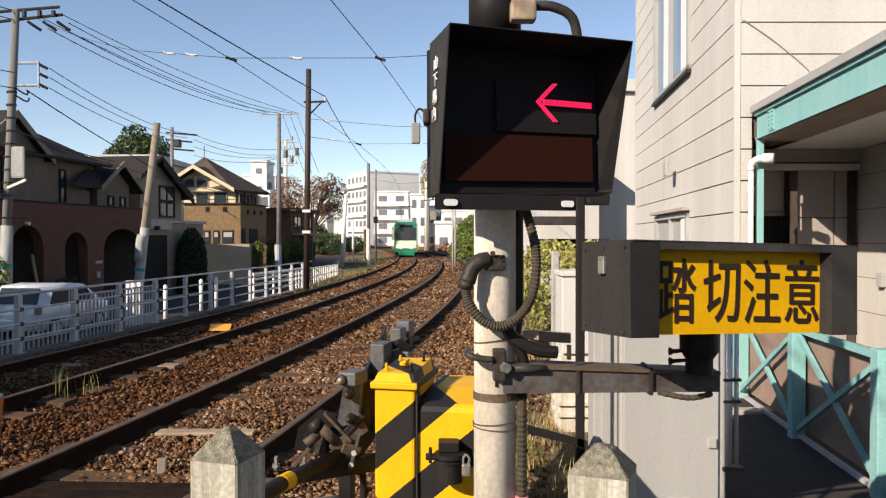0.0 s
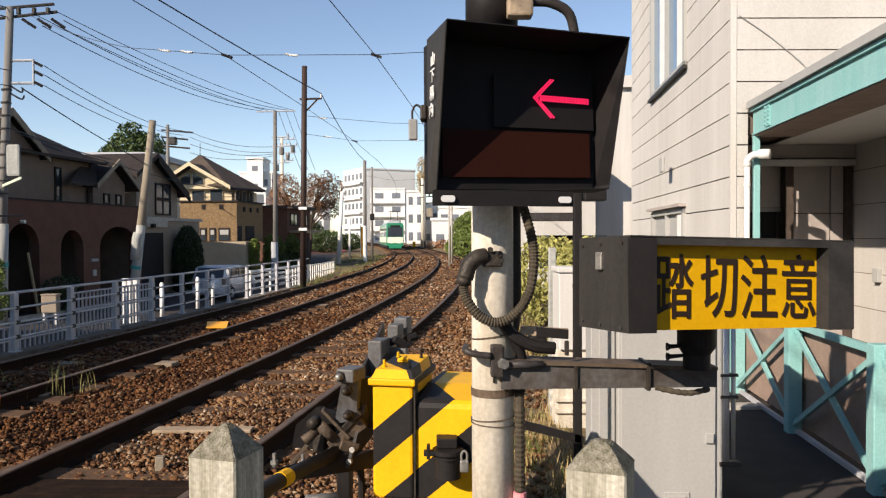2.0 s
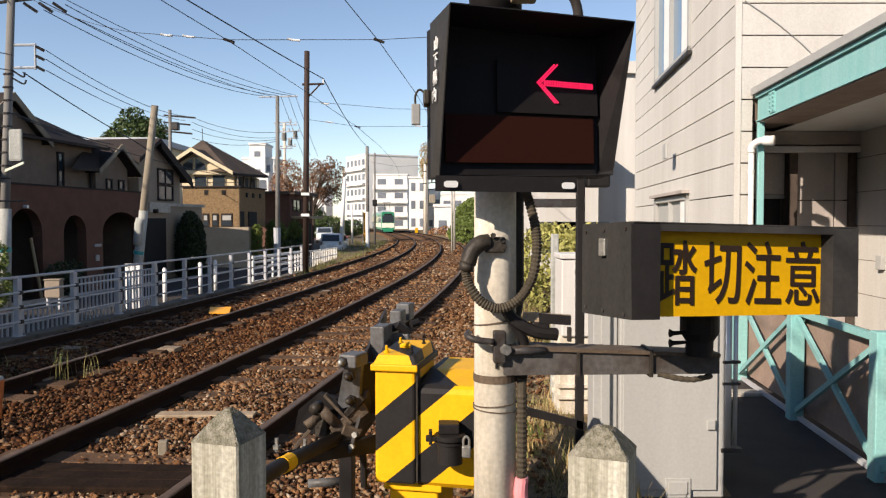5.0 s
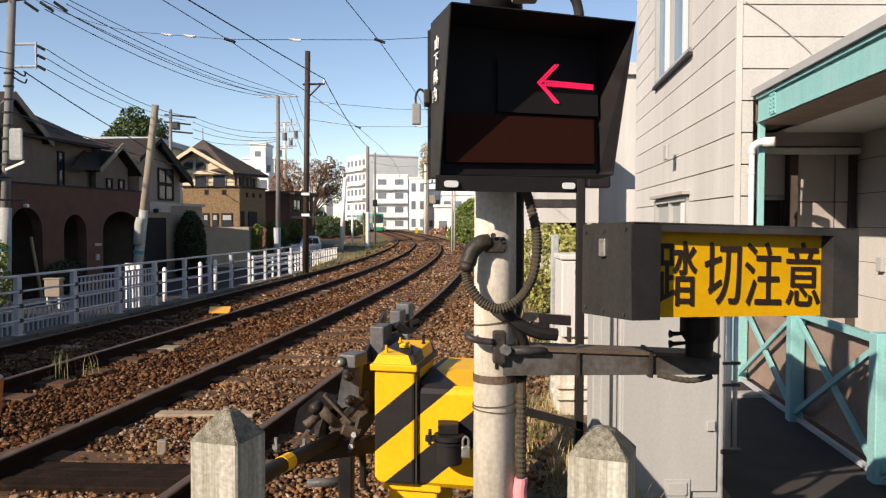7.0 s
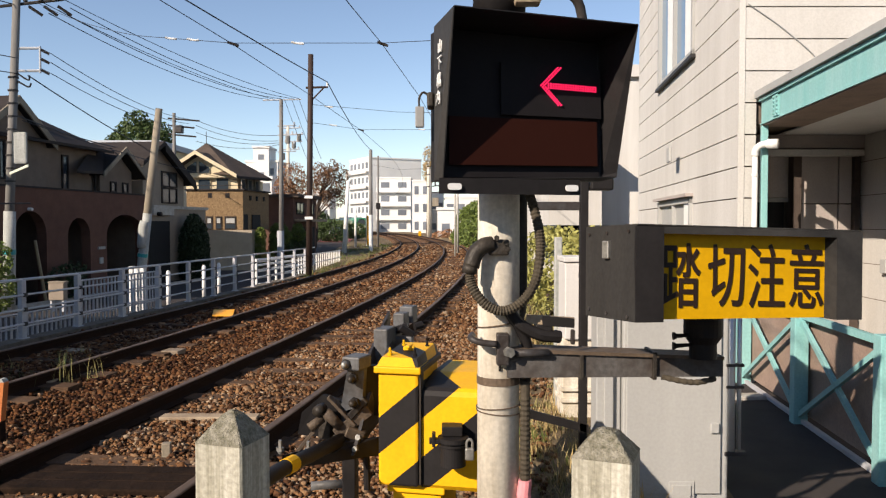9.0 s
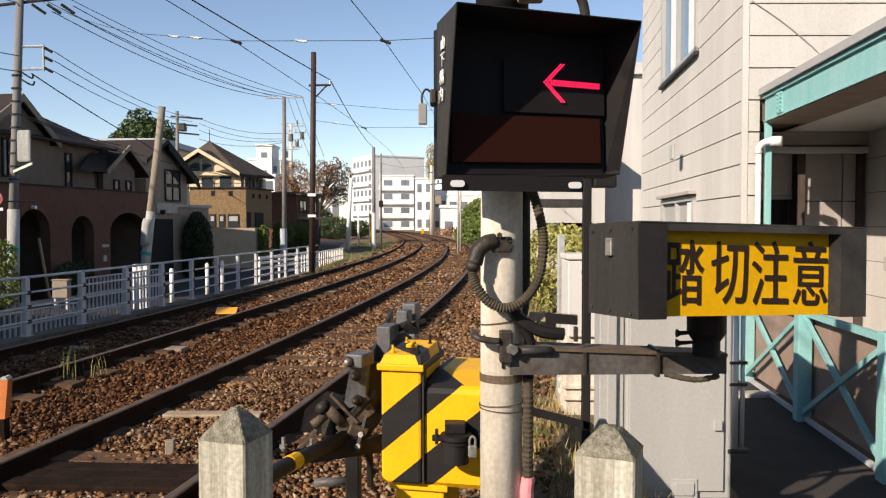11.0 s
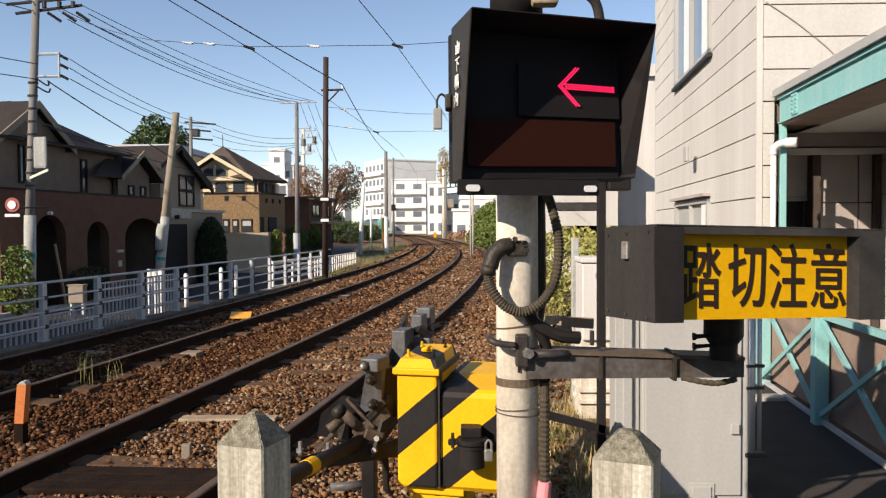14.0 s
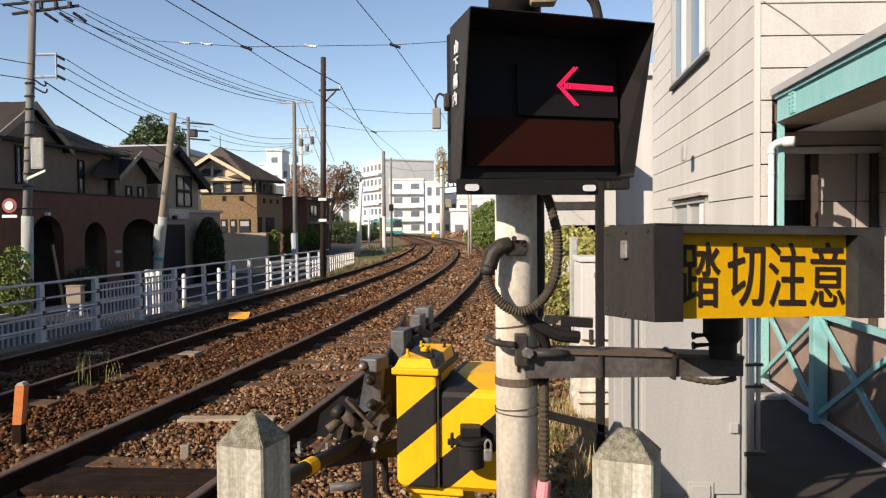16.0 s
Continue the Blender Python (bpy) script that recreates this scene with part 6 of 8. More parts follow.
def leaves(n, centres, size, seed, flat=0.0, hollow=0.35):
    """Many small leaf clumps spread through ellipsoids (x, y, z, rx, ry, rz)."""
    rng = np.random.default_rng(seed)
    vol = np.array([c[3] * c[4] * c[5] for c in centres])
    pick = rng.choice(len(centres), n, p=vol / vol.sum())
    c = np.array(centres)[pick]
    d = rng.normal(size=(n, 3))
    d /= np.linalg.norm(d, axis=1, keepdims=True)
    r = rng.uniform(hollow, 1.0, (n, 1)) ** 0.5
    p = c[:, :3] + d * r * c[:, 3:]
    a = rng.normal(size=(n, 3))
    a /= np.linalg.norm(a, axis=1, keepdims=True)
    b = np.cross(a, rng.normal(size=(n, 3)))
    b /= np.linalg.norm(b, axis=1, keepdims=True)
    k = np.cross(a, b)
    s = size * rng.uniform(0.6, 1.4, (n, 1))
    v = np.stack([p - a * s, p - b * s * 0.5 + k * s * 0.15, p + a * s, p + b * s * 0.5 + k * s * 0.15], 1).reshape(-1, 3)
    f = np.arange(n * 4).reshape(-1, 4)
    return v, f


def leaf_part(name, v, f, material, parent, label=""):
    me = bpy.data.meshes.new(name)
    me.from_pydata((v - np.array(ORIGIN[parent])).tolist(), [], f.tolist())
    me.materials.append(M[material])
    ob = new(name, me)
    ob.parent = parent
    ORIGIN[ob] = ORIGIN[parent]
    return tagged(ob, label, kind="stuff")


def build_tree(at, trunk_top, crowns, n, size, material, label, seed, limbs=7, r=0.16, name="tree"):
    t = thing(name, at, label, "tree")
    rng = random.Random(seed)
    bm = B()
    at, top = Vector(at), Vector(trunk_top)
    tube(bm, bend([at, at.lerp(top, 0.5) + Vector((0.1, 0, 0)), top], 4), r, 8, r * 0.6)
    part("trunk", bm, "bark", t)
    for k in range(limbs):
        c = Vector(crowns[k % len(crowns)][:3])
        rr = Vector(crowns[k % len(crowns)][3:])
        end = c + Vector((rng.uniform(-0.8, 0.8) * rr.x, rng.uniform(-0.8, 0.8) * rr.y, rng.uniform(-0.3, 0.85) * rr.z))
        start = at.lerp(top, rng.uniform(0.6, 1.0))
        bm = B()
        line = bend([start, start.lerp(end, 0.5) + Vector((0, 0, 0.25)), end], 4)
        tube(bm, line, r * 0.45, 6, 0.02)
        for j in range(4):
            p = Vector(line[3 + j])
            tube(bm, [p, p + Vector((rng.uniform(-1, 1), rng.uniform(-1, 1), rng.uniform(0, 1.1))) * 0.22 * rr.x], 0.03, 4, 0.008)
        part("limb", bm, "bark", t)
    v, f = leaves(n, crowns, size, seed)
    leaf_part("crown", v, f, material, t)
    return t


build_tree((-24, 60, -0.5), (-23.9, 60, 6.5), [(-23.9, 60, 8.0, 2.0, 2, 1.9), (-22.6, 60, 8.3, 1.4, 1.6, 1.5), (-25.2, 60, 7.6, 1.3, 1.6, 1.2), (-24.0, 60, 9.6, 1.0, 1.2, 0.9), (-22.2, 60, 7.4, 1.2, 1.2, 1.2)], 5200, 0.15, "leaf_green", "dense dark evergreen tree behind the roofs", 11)
build_tree((-10.8, 64, -0.4), (-10.7, 64, 2.9), [(-9.7, 64, 4.9, 1.4, 1.6, 1.4), (-8.8, 64, 5.2, 1.0, 1.2, 1.5), (-10.4, 64, 5.6, 1.0, 1.2, 1.2), (-9.3, 64, 3.7, 1.1, 1.2, 0.9), (-9.3, 64, 6.4, 0.5, 0.8, 0.6)], 4300, 0.085, "leaf_rust", "thinning russet autumn tree by the street", 12, 16, 0.14)
build_tree((-11.05, 60, -0.4), (-11.15, 60, 2.4), [(-11.9, 60, 4.9, 1.3, 1.4, 1.6), (-11.1, 60, 4.2, 1.0, 1.2, 1.2), (-12.5, 60, 4.1, 1.0, 1.2, 1.2), (-11.0, 60, 2.9, 0.8, 1.0, 0.6)], 3300, 0.085, "leaf_rust", "thinning russet autumn tree behind the poles", 13, 16, 0.25)
build_tree((-10.9, 58, -0.4), (-10.9, 58, 2.0), [(-11.3, 58, 2.9, 0.8, 0.8, 0.35), (-10.9, 58, 3.3, 0.6, 0.6, 0.3)], 420, 0.11, "leaf_pale", "small orange autumn tree", 14, 4, 0.10)
build_tree((-2.9, 128, 0), (-2.9, 128, 11), [(-2.8, 128, 12.4, 0.9, 1.2, 2.6), (-2.4, 128, 10.4, 1.4, 1.2, 2.0), (-2.1, 128, 12.6, 0.7, 1.0, 1.6)], 1300, 0.17, "leaf_pale", "tall yellowing tree behind the white houses", 15, 6, 0.2)


def build_bush(name, at, blobs, n, size, material, label, seed):
    t = thing(name, at, label, "hedge" if "hedge" in name else "bush")
    bm = B()
    for b in blobs[:3]:
        tube(bm, [at, (b[0], b[1], b[2])], 0.05, 5, 0.02)
    part("stem", bm, "bark", t)
    v, f = leaves(n, blobs, size, seed, hollow=0.5)
    leaf_part("foliage", v, f, material, t)


at = F(12.0, 0.0, -1.0)
build_bush("hedge_cone", tuple(at), [(at.x, at.y, z, 0.72 * r, 0.9 * r, 0.62) for z, r in ((-0.6, 0.95), (-0.1, 0.96), (0.4, 0.95), (0.85, 0.91), (1.2, 0.80), (1.42, 0.6))], 19000, 0.06, "leaf_hedge", "tall clipped dark yew beside the garden wall", 21)
for s, z, m in ((22.0, 0.5, "leaf_green"), (24.6, 0.6, "leaf_green")):
    at = F(s, 0.4, -1.0)
    build_bush("bush", tuple(at), [(at.x, at.y, z - 0.6, 0.8, 0.8, 0.9), (at.x, at.y, z + 0.1, 0.6, 0.6, 0.6)], 1800, 0.075, m, "rounded dark garden bush", 22 + int(s))
    build_bush("bush", (at.x + 0.3, at.y - 0.5, -1.0), [(at.x + 0.25, at.y - 0.5, z + 0.35, 0.5, 0.45, 0.45), (at.x + 0.2, at.y - 0.4, z + 0.7, 0.35, 0.35, 0.35)], 900, 0.075, "leaf_lime", "sunlit light green garden bush", 42 + int(s))
for x, y, top in ((-9.95, 41.4, 1.40), (-9.60, 43.6, 1.62)):
    build_bush("bush", (x, y, -0.85), [(x, y, top - 0.45, 0.34, 0.36, 0.45), (x - 0.05, y, top - 1.0, 0.36, 0.38, 0.6), (x + 0.05, y, top - 0.22, 0.22, 0.25, 0.24), (x, y, top - 1.6, 0.36, 0.38, 0.6)], 2600, 0.06, "leaf_lime", "sunlit light green garden shrub", 71 + int(y))
build_bush("bush", (-12.75, 21.8, -1.0), [(-12.75, 21.8, -0.3, 0.5, 0.5, 0.7), (-12.75, 21.8, 0.55, 0.42, 0.45, 0.5)], 1700, 0.055, "leaf_lime", "yellow-green shrub beside the brown wall", 27)
at = F(1.9, 0.5, -1.0)
build_bush("bush", tuple(at), [(at.x, at.y, -0.4, 0.6, 0.7, 0.6), (at.x, at.y + 0.6, -0.2, 0.6, 0.5, 0.5)], 900, 0.06, "leaf_hedge", "dark shrub at the foot of the arcade", 28)
build_bush("hedge", (2.4, 60, -0.2), [(1.9, 52, 0.9, 0.9, 4, 1.0), (2.4, 60, 1.6, 1.1, 6, 1.8), (2.2, 70, 1.6, 1.3, 5, 1.7), (2.9, 56, 2.3, 0.9, 3, 1.2), (1.4, 66, 0.5, 0.9, 5, 0.9)], 9000, 0.12, "leaf_lime", "overgrown bright green hedge beside the track", 29)
build_bush("bush", (-0.4, 94, -0.4), [(-0.5, 94, 0.2, 1.1, 1.2, 0.6), (0.4, 93, 0.4, 0.8, 1.2, 0.7)], 900, 0.12, "leaf_rust", "dried rust-brown bush by the track", 33)
build_bush("bush", (1.6, 84, -0.4), [(1.3, 84, 0.0, 0.8, 3.0, 0.5), (2.0, 80, 0.2, 0.9, 2.5, 0.6)], 1200, 0.1, "straw", "dry straw-coloured undergrowth beside the track", 34)
build_bush("hedge", (1.6, 13, -0.2), [(1.9, 13.0, 0.75, 0.8, 1.8, 0.75), (2.3, 11.5, 0.9, 0.6, 1.0, 0.6), (1.4, 14.5, 0.4, 0.6, 1.2, 0.5)], 6500, 0.045, "weed", "weedy yellow-green hedge behind the relay box", 30)
build_bush("hedge", (-14, 85, -0.4), [(-12.6, 86, 0.9, 2.4, 3, 1.3), (-16, 88, 1.6, 3.0, 3, 2.2), (-19, 88, 1.9, 3, 3, 2.4), (-10.6, 92, 0.8, 1.6, 3, 1.0)], 15000, 0.15, "leaf_green", "green park shrubs beyond the street bend", 31)


# ---- poles and overhead wires ----
def build_poles():
    def pole(name, a, b, r0, r1, ma, label, extra=()):
        p = thing(name, a, label, "pole")
        bm = B()
        tube(bm, [a, b], r0, 12, r1)
        part("shaft", bm, ma, p, smooth=True)
        return p
    scaled_from_eye(0.9)
    p1 = pole("utility_pole", (-14.34, 25, -1.3), (-13.82, 25, 8.95), 0.155, 0.115, "pole_grey", "tall grey concrete utility pole with wire arms")
    bm = B()
    tube(bm, [(-14.25, 25, -1.29), (-14.17, 25, 1.95)], 0.19, 12, 0.18)
    part("wrap", bm, "wrap", p1, "white paper wrapped foot", smooth=True)
    bm = B()
    tube(bm, [(-14.185, 24.97, 0.54), (-14.183, 24.97, 0.70)], 0.195, 12)
    part("green_band", bm, "tram_teal", p1)
    for za, zb, x0, x1 in ((8.55, 8.85, -14.5, -12.4), (8.85, 9.1, -14.8, -12.5)):
        bm = B()
        tube(bm, [(x0, 25, za), (x1, 25.2, zb)], 0.05, 6)
        part("cross_arm", bm, "dark_steel", p1)
    for x in (-13.6, -13.1, -12.65):
        bm = B()
        tube(bm, [(x, 25.1, 8.75), (x, 25.1, 8.95)], 0.07, 8)
        tube(bm, [(x + 0.1, 25.1, 8.6), (x + 0.45, 25.3, 8.35)], 0.05, 6)
        part("insulator", bm, "dark_steel", p1)
    for z in (7.25, 6.52):
        bm = B()
        tube(bm, [(-13.9, 25, z - 0.03), (-13.15, 25.1, z)], 0.045, 6)
        part("bracket_arm", bm, "far_grey", p1)
    bm = B()
    tube(bm, [(-13.15, 25.1, 6.45), (-13.15, 25.1, 7.3)], 0.04, 6)
    part("bracket_post", bm, "far_grey", p1)
    for z in (7.2, 6.9, 6.55):
        bm = B()
        tube(bm, [(-13.12, 25.1, z), (-12.9, 25.2, z - 0.12)], 0.05, 6)
        part("insulator", bm, "dark_steel", p1)
    bm = B()
    tube(bm, bend([(-13.9, 25, 6.45), (-13.5, 25, 6.2), (-13.45, 25, 6.35)], 5), 0.03, 5)
    tube(bm, bend([(-13.9, 25, 6.2), (-13.5, 25, 5.98), (-13.4, 25, 6.1)], 5), 0.03, 5)
    part("cable_loop", bm, "wire", p1)
    for k in range(9):
        bm = B()
        z = 2.9 + 0.42 * k
        tube(bm, [(-14.14 + 0.05 * k * 0.42 / 1 - 0.0, 25, z), (-14.14 + 0.05 * k * 0.42, 25, z + 0.05)], 0.165, 10)
        part("band", bm, "dark_steel", p1)
    bd = thing("white_board", (-13.6, 24.7, 3.4), "rounded white traffic mirror back on the pole", "traffic mirror")
    bm = B()
    box(bm, -13.86, -13.42, 24.68, 24.73, 3.48, 4.50, 0.06)
    part("board", bm, "wrap", bd)
    bm = B()
    prism(bm, [(-14.0, 24.72, 3.12), (-13.4, 24.72, 3.38), (-13.4, 24.72, 3.46), (-14.0, 24.72, 3.20)], (0, 0.06, 0))
    part("lamp_arm", bm, "tram_cream", bd, "pale yellow slanting lamp arm")
    scaled_from_eye(0.85)
    rs = thing("round_sign", (-14.75, 25.0, 2.2), "round red and white traffic sign on a pole arm", "traffic sign")
    bm = B()
    tube(bm, [(-14.75, 24.98, 2.30), (-14.75, 25.02, 2.30)], 0.24, 20)
    part("rim", bm, "red_paint", rs)
    bm = B()
    tube(bm, [(-14.75, 24.95, 2.30), (-14.75, 24.975, 2.30)], 0.14, 20)
    part("disc", bm, "white", rs)
    bm = B()
    box(bm, -15.0, -14.5, 24.97, 25.0, 1.90, 2.0, 0.01)
    part("plate", bm, "white", rs)
    bm = B()
    tube(bm, [(-14.75, 25.04, 2.2), (-14.25, 26.4, 2.25)], 0.03, 6)
    part("arm", bm, "dark_steel", rs)
    scaled_from_eye(1.0)
    p2 = pole("leaning_pole", (-10.42, 26, -1.0), (-9.63, 26, 5.43), 0.155, 0.115, "pole_wood", "leaning weathered grey pole with white wrapped foot")
    bm = B()
    tube(bm, [(-10.40, 26, -0.9), (-10.06, 26, 1.9)], 0.168, 12, 0.150)
    part("wrap", bm, "wrap", p2, smooth=True)
    bm = B()
    tube(bm, [(-10.24, 25.95, 0.75), (-10.22, 25.92, 0.95), (-10.17, 25.92, 1.45), (-10.13, 25.95, 1.62)], 0.165, 12)
    part("loose_wrap", bm, "wrap", p2, "bulging loose paper wrap", smooth=True)
    bm = B()
    tube(bm, [(-10.25, 25.98, 0.42), (-10.23, 25.98, 0.54)], 0.172, 12)
    part("green_band", bm, "tram_teal", p2)
    p3 = pole("utility_pole", (-8.95, 42, -0.8), (-8.90, 42, 8.35), 0.14, 0.10, "pole_grey", "slim concrete utility pole with transformer and wires")
    bm = B()
    tube(bm, [(-9.9, 42, 8.3), (-7.8, 42, 8.35)], 0.04, 6)
    part("cross_arm", bm, "far_grey", p3)
    bm = B()
    tube(bm, [(-8.55, 42, 5.95), (-8.55, 42, 6.35)], 0.13, 10)
    part("transformer", bm, "pole_grey", p3)
    for x, z in ((-8.62, 6.45), (-8.3, 6.45), (-8.45, 5.55), (-8.2, 5.95), (-8.2, 6.95)):
        part("insulator", tube(B(), [(x, 42, z), (x, 42, z + 0.16)], 0.05, 6), "far_grey", p3)
    for z in (5.5, 6.4, 6.9):
        bm = B()
        tube(bm, [(-9.1, 42, z), (-8.1, 42, z + 0.04)], 0.035, 6)
        part("cross_arm", bm, "far_grey", p3)
    bm = B()
    tube(bm, [(-8.95, 41.85, -0.7), (-8.95, 41.85, 1.2)], 0.19, 10)
    part("wrap", bm, "far_grey", p3)
    a = pole("catenary_pole", (-4.36, 24.6, -0.35), (-4.26, 24.6, 6.93), 0.10, 0.085, "pole_brown", "dark brown steel overhead line pole")
    bm = B()
    tube(bm, [(-4.42, 24.6, 5.88), (-3.72, 24.6, 5.90)], 0.035, 6)
    tube(bm, [(-4.27, 24.6, 5.45), (-3.85, 24.6, 5.88)], 0.025, 6)
    part("bracket", bm, "pole_brown", a)
    bm = B()
    tube(bm, [(-3.74, 24.6, 5.9), (-3.74, 24.6, 6.06)], 0.03, 8)
    part("insulator", bm, "insulator", a)
    for z in (2.35, 1.68):
        bm = B()
        box(bm, -4.46, -4.20, 24.47, 24.5, z, z + 0.09, 0.008)
        part("number_plate", bm, "white", a)
    b = pole("catenary_pole", (-5.0, 52, -0.4), (-4.99, 52, 6.6), 0.13, 0.11, "pole_grey", "grey concrete overhead line pole, white base")
    bm = B()
    tube(bm, [(-5.0, 52, -0.3), (-5.0, 52, 2.2)], 0.135, 10)
    part("wrap", bm, "white", b)
    pole("catenary_pole", (-6.55, 50, -0.4), (-6.27, 50, 4.4), 0.15, 0.11, "white", "slightly leaning white painted pole")
    s = pole("signal_pole", (-5.2, 60, -0.4), (-5.18, 60, 6.9), 0.09, 0.07, "pole_grey", "slim grey trackside signal pole")
    bm = B()
    box(bm, -5.36, -5.02, 59.85, 60.1, 2.75, 3.25, 0.05)
    part("signal_head", bm, "black", s)
    for (x, y, top, r, ma) in ((0.75, 44, 3.7, 0.06, "concrete"), (0.55, 40, 3.2, 0.05, "concrete"), (-2.1, 100, 9.0, 0.22, "concrete_pole"), (1.2, 72, 4.0, 0.10, "pole_wood"), (-7.2, 62, 3.0, 0.09, "white"), (-8.9, 70, 6.5, 0.12, "concrete_pole")):
        pole("slender_pole", (x, y, -0.4), (x, y, top), r, r * 0.8, ma, "slim pale pole beside the track")
    far = pole("utility_pole", (-1.75, 98, -0.4), (-1.75, 98, 8.6), 0.16, 0.12, "pole_grey", "utility pole with transformer beyond the bend")
    for x0, x1, z in ((-2.3, 0.6, 6.4), (-2.3, -0.9, 7.9), (-1.75, 0.3, 5.6)):
        part("cross_arm", tube(B(), [(x0, 98, z), (x1, 98, z + 0.25)], 0.07, 6), "dark_steel", far)
    part("transformer", box(B(), -1.55, -0.75, 97.7, 98.3, 3.9, 5.0, 0.08), "pole_wood", far)
    for x in (-1.2, -0.5, 0.2):
        part("insulator", tube(B(), [(x, 98, 6.5), (x, 98, 6.95)], 0.09, 6), "dark_steel", far)
    tp = pole("utility_pole", (-12.2, 60, -0.5), (-12.2, 60, 9.2), 0.15, 0.11, "concrete_pole", "utility pole with transformers and stacked cross arms")
    for z, x0, x1 in ((9.05, -12.9, -11.2), (8.55, -12.7, -11.0), (8.0, -12.5, -11.1), (7.4, -12.9, -11.3)):
        part("cross_arm", tube(B(), [(x0, 60, z), (x1, 60, z + 0.03)], 0.05, 6), "far_grey", tp)
        for x in (x0 + 0.1, (x0 + x1) / 2 + 0.3, x1 - 0.1):
            part("insulator", tube(B(), [(x, 60, z), (x, 60, z + 0.22)], 0.05, 6), "far_grey", tp)
    for x, z in ((-11.75, 7.5), (-11.35, 8.1), (-12.6, 6.6)):
        part("transformer", tube(B(), [(x, 60, z), (x, 60, z + 0.5)], 0.16, 10), "pole_grey", tp)
    t = pole("utility_pole", (-15.5, 44, -1), (-15.45, 44, 7.9), 0.12, 0.09, "pole_grey", "utility pole with transformer behind the houses")
    for z, x1 in ((7.6, -14.0), (7.2, -14.3), (6.7, -14.2)):
        bm = B()
        tube(bm, [(-15.8, 44, z), (x1, 44, z - 0.15)], 0.05, 6)
        part("cross_arm", bm, "dark_steel", t)
    bm = B()
    box(bm, -15.35, -14.95, 43.8, 44.2, 6.75, 7.2, 0.05)
    part("transformer", bm, "dark_steel", t)


build_poles()


def build_wires():
    def wire(pts, r, label="thin dark overhead wire", group="overhead wires"):
        bm = B()
        tube(bm, pts, r, 5)
        solid("overhead_wire", bm, "wire", label, "wire", group)
    def near(x, y, z):
        return tuple(Vector((0.0066, -0.0047, 1.5061)).lerp(Vector((x, y, z)), 0.9))
    Y = [-4, 4, 10, 15.8, 22, 30, 38, 46, 56, 70, 85, 100]
    for off in (-2.87, 0.19):
        wire([(line_x(y) + off, y, 5.2 if y != 22 else 5.17) for y in Y], 0.0085, "bronze contact wire over the track")
    wire(sag((-8.3, -3, 6.6), (-3.74, 24.6, 6.06), 0.22, 16), 0.016, "thick black feeder cable on brackets")
    wire(sag((-3.74, 24.6, 6.06), (-5.0, 52, 6.6), 0.25), 0.016, "thick black feeder cable on brackets")
    wire(sag((-5.0, 52, 6.6), (-9, 90, 6.6), 0.3), 0.016)
    # span wires that carry the contact wires
    n1, n2 = (line_x(15.8) - 2.87, 15.8, 5.22), (line_x(15.8) + 0.19, 15.8, 5.22)
    wire(sag(near(-13.2, 25, 8.7), (-7.16, 18, 5.91), 0.12) + [n1, n2, (3.4, 16.2, 5.55)], 0.007)
    n3, n4 = (line_x(30) - 2.87, 30, 5.22), (line_x(30) + 0.19, 30, 5.22)
    wire([(-4.3, 24.6, 4.78), n3, n4, (3.2, 30, 5.4)], 0.007)
    wire([(-4.3, 24.6, 5.35), (-1.5, 24.7, 5.12), (3.0, 25, 5.1)], 0.007)
    wire([(-5, 52, 5.6), (line_x(52) - 2.87, 52, 5.25), (2.5, 52, 5.5)], 0.008)
    for p in (n1, n2, n3):
        p = Vector(p)
        bm = B()
        tube(bm, [p - Vector((0.1, 0, -0.02)), p + Vector((0.12, 0.03, -0.05))], 0.03, 6)
        solid("wire_clamp", bm, "dark_steel", "small dark clamp holding the contact wire", "clamp", "contact wire clamps")
    ins = [Vector((-6.05, 17.1, 5.63)), Vector((-5.4, 16.6, 5.48)), Vector((-3.0, 15.8, 5.22)), Vector((-3.7, 24.62, 5.28)), Vector((-3.9, 27, 5.0)), Vector((-0.9, 30, 5.23))]
    for p in ins:
        bm = B()
        tube(bm, [p - Vector((0.13, 0.02, -0.02)), p - Vector((0.05, 0, 0)), p + Vector((0.13, -0.02, -0.02))], 0.024, 7)
        solid("insulator", bm, "insulator", "small white porcelain insulator on a span wire", "insulator", "span wire insulators")
    # distribution lines along the street
    for a, b in ((near(-12.9, 25.2, 8.4), (-9.6, 42, 8.35)), (near(-12.6, 25.2, 8.5), (-8.9, 42, 8.38)), (near(-12.25, 25.3, 8.6), (-8.2, 42, 8.38))):
        wire(sag(a, b, 0.45, 14), 0.014)
    for a, b in ((near(-12.85, 25.2, 7.1), (-14.6, 44, 7.55)), (near(-12.85, 25.2, 6.8), (-14.6, 44, 7.3)), (near(-12.85, 25.2, 6.45), (-14.8, 44, 7.1))):
        wire(sag(a, b, 0.35, 14), 0.013)
    for a, b in (((-14.2, 44, 7.5), (-9.0, 42, 6.4)), ((-14.2, 44, 7.2), (-9.0, 42, 6.1)), ((-14.2, 44, 6.8), (-9.0, 42, 6.0)), ((-14.2, 44, 6.3), (-9.0, 42, 5.9))):
        wire(sag(a, b, 0.3, 12), 0.014)
    for a, b in ((near(-13.1, 25.2, 8.75), (-9.3, 42, 8.36)), (near(-12.5, 25.3, 8.9), (-7.9, 42, 8.38))):
        wire(sag(a, b, 0.3, 14), 0.012)
    wire(sag(near(-13.5, 25, 6.35), (-15, 46, 4.8), 0.25, 12), 0.02)
    wire(sag(near(-13.7, 25, 4.9), (-11.0, 41, 3.9), 0.2, 12), 0.014)
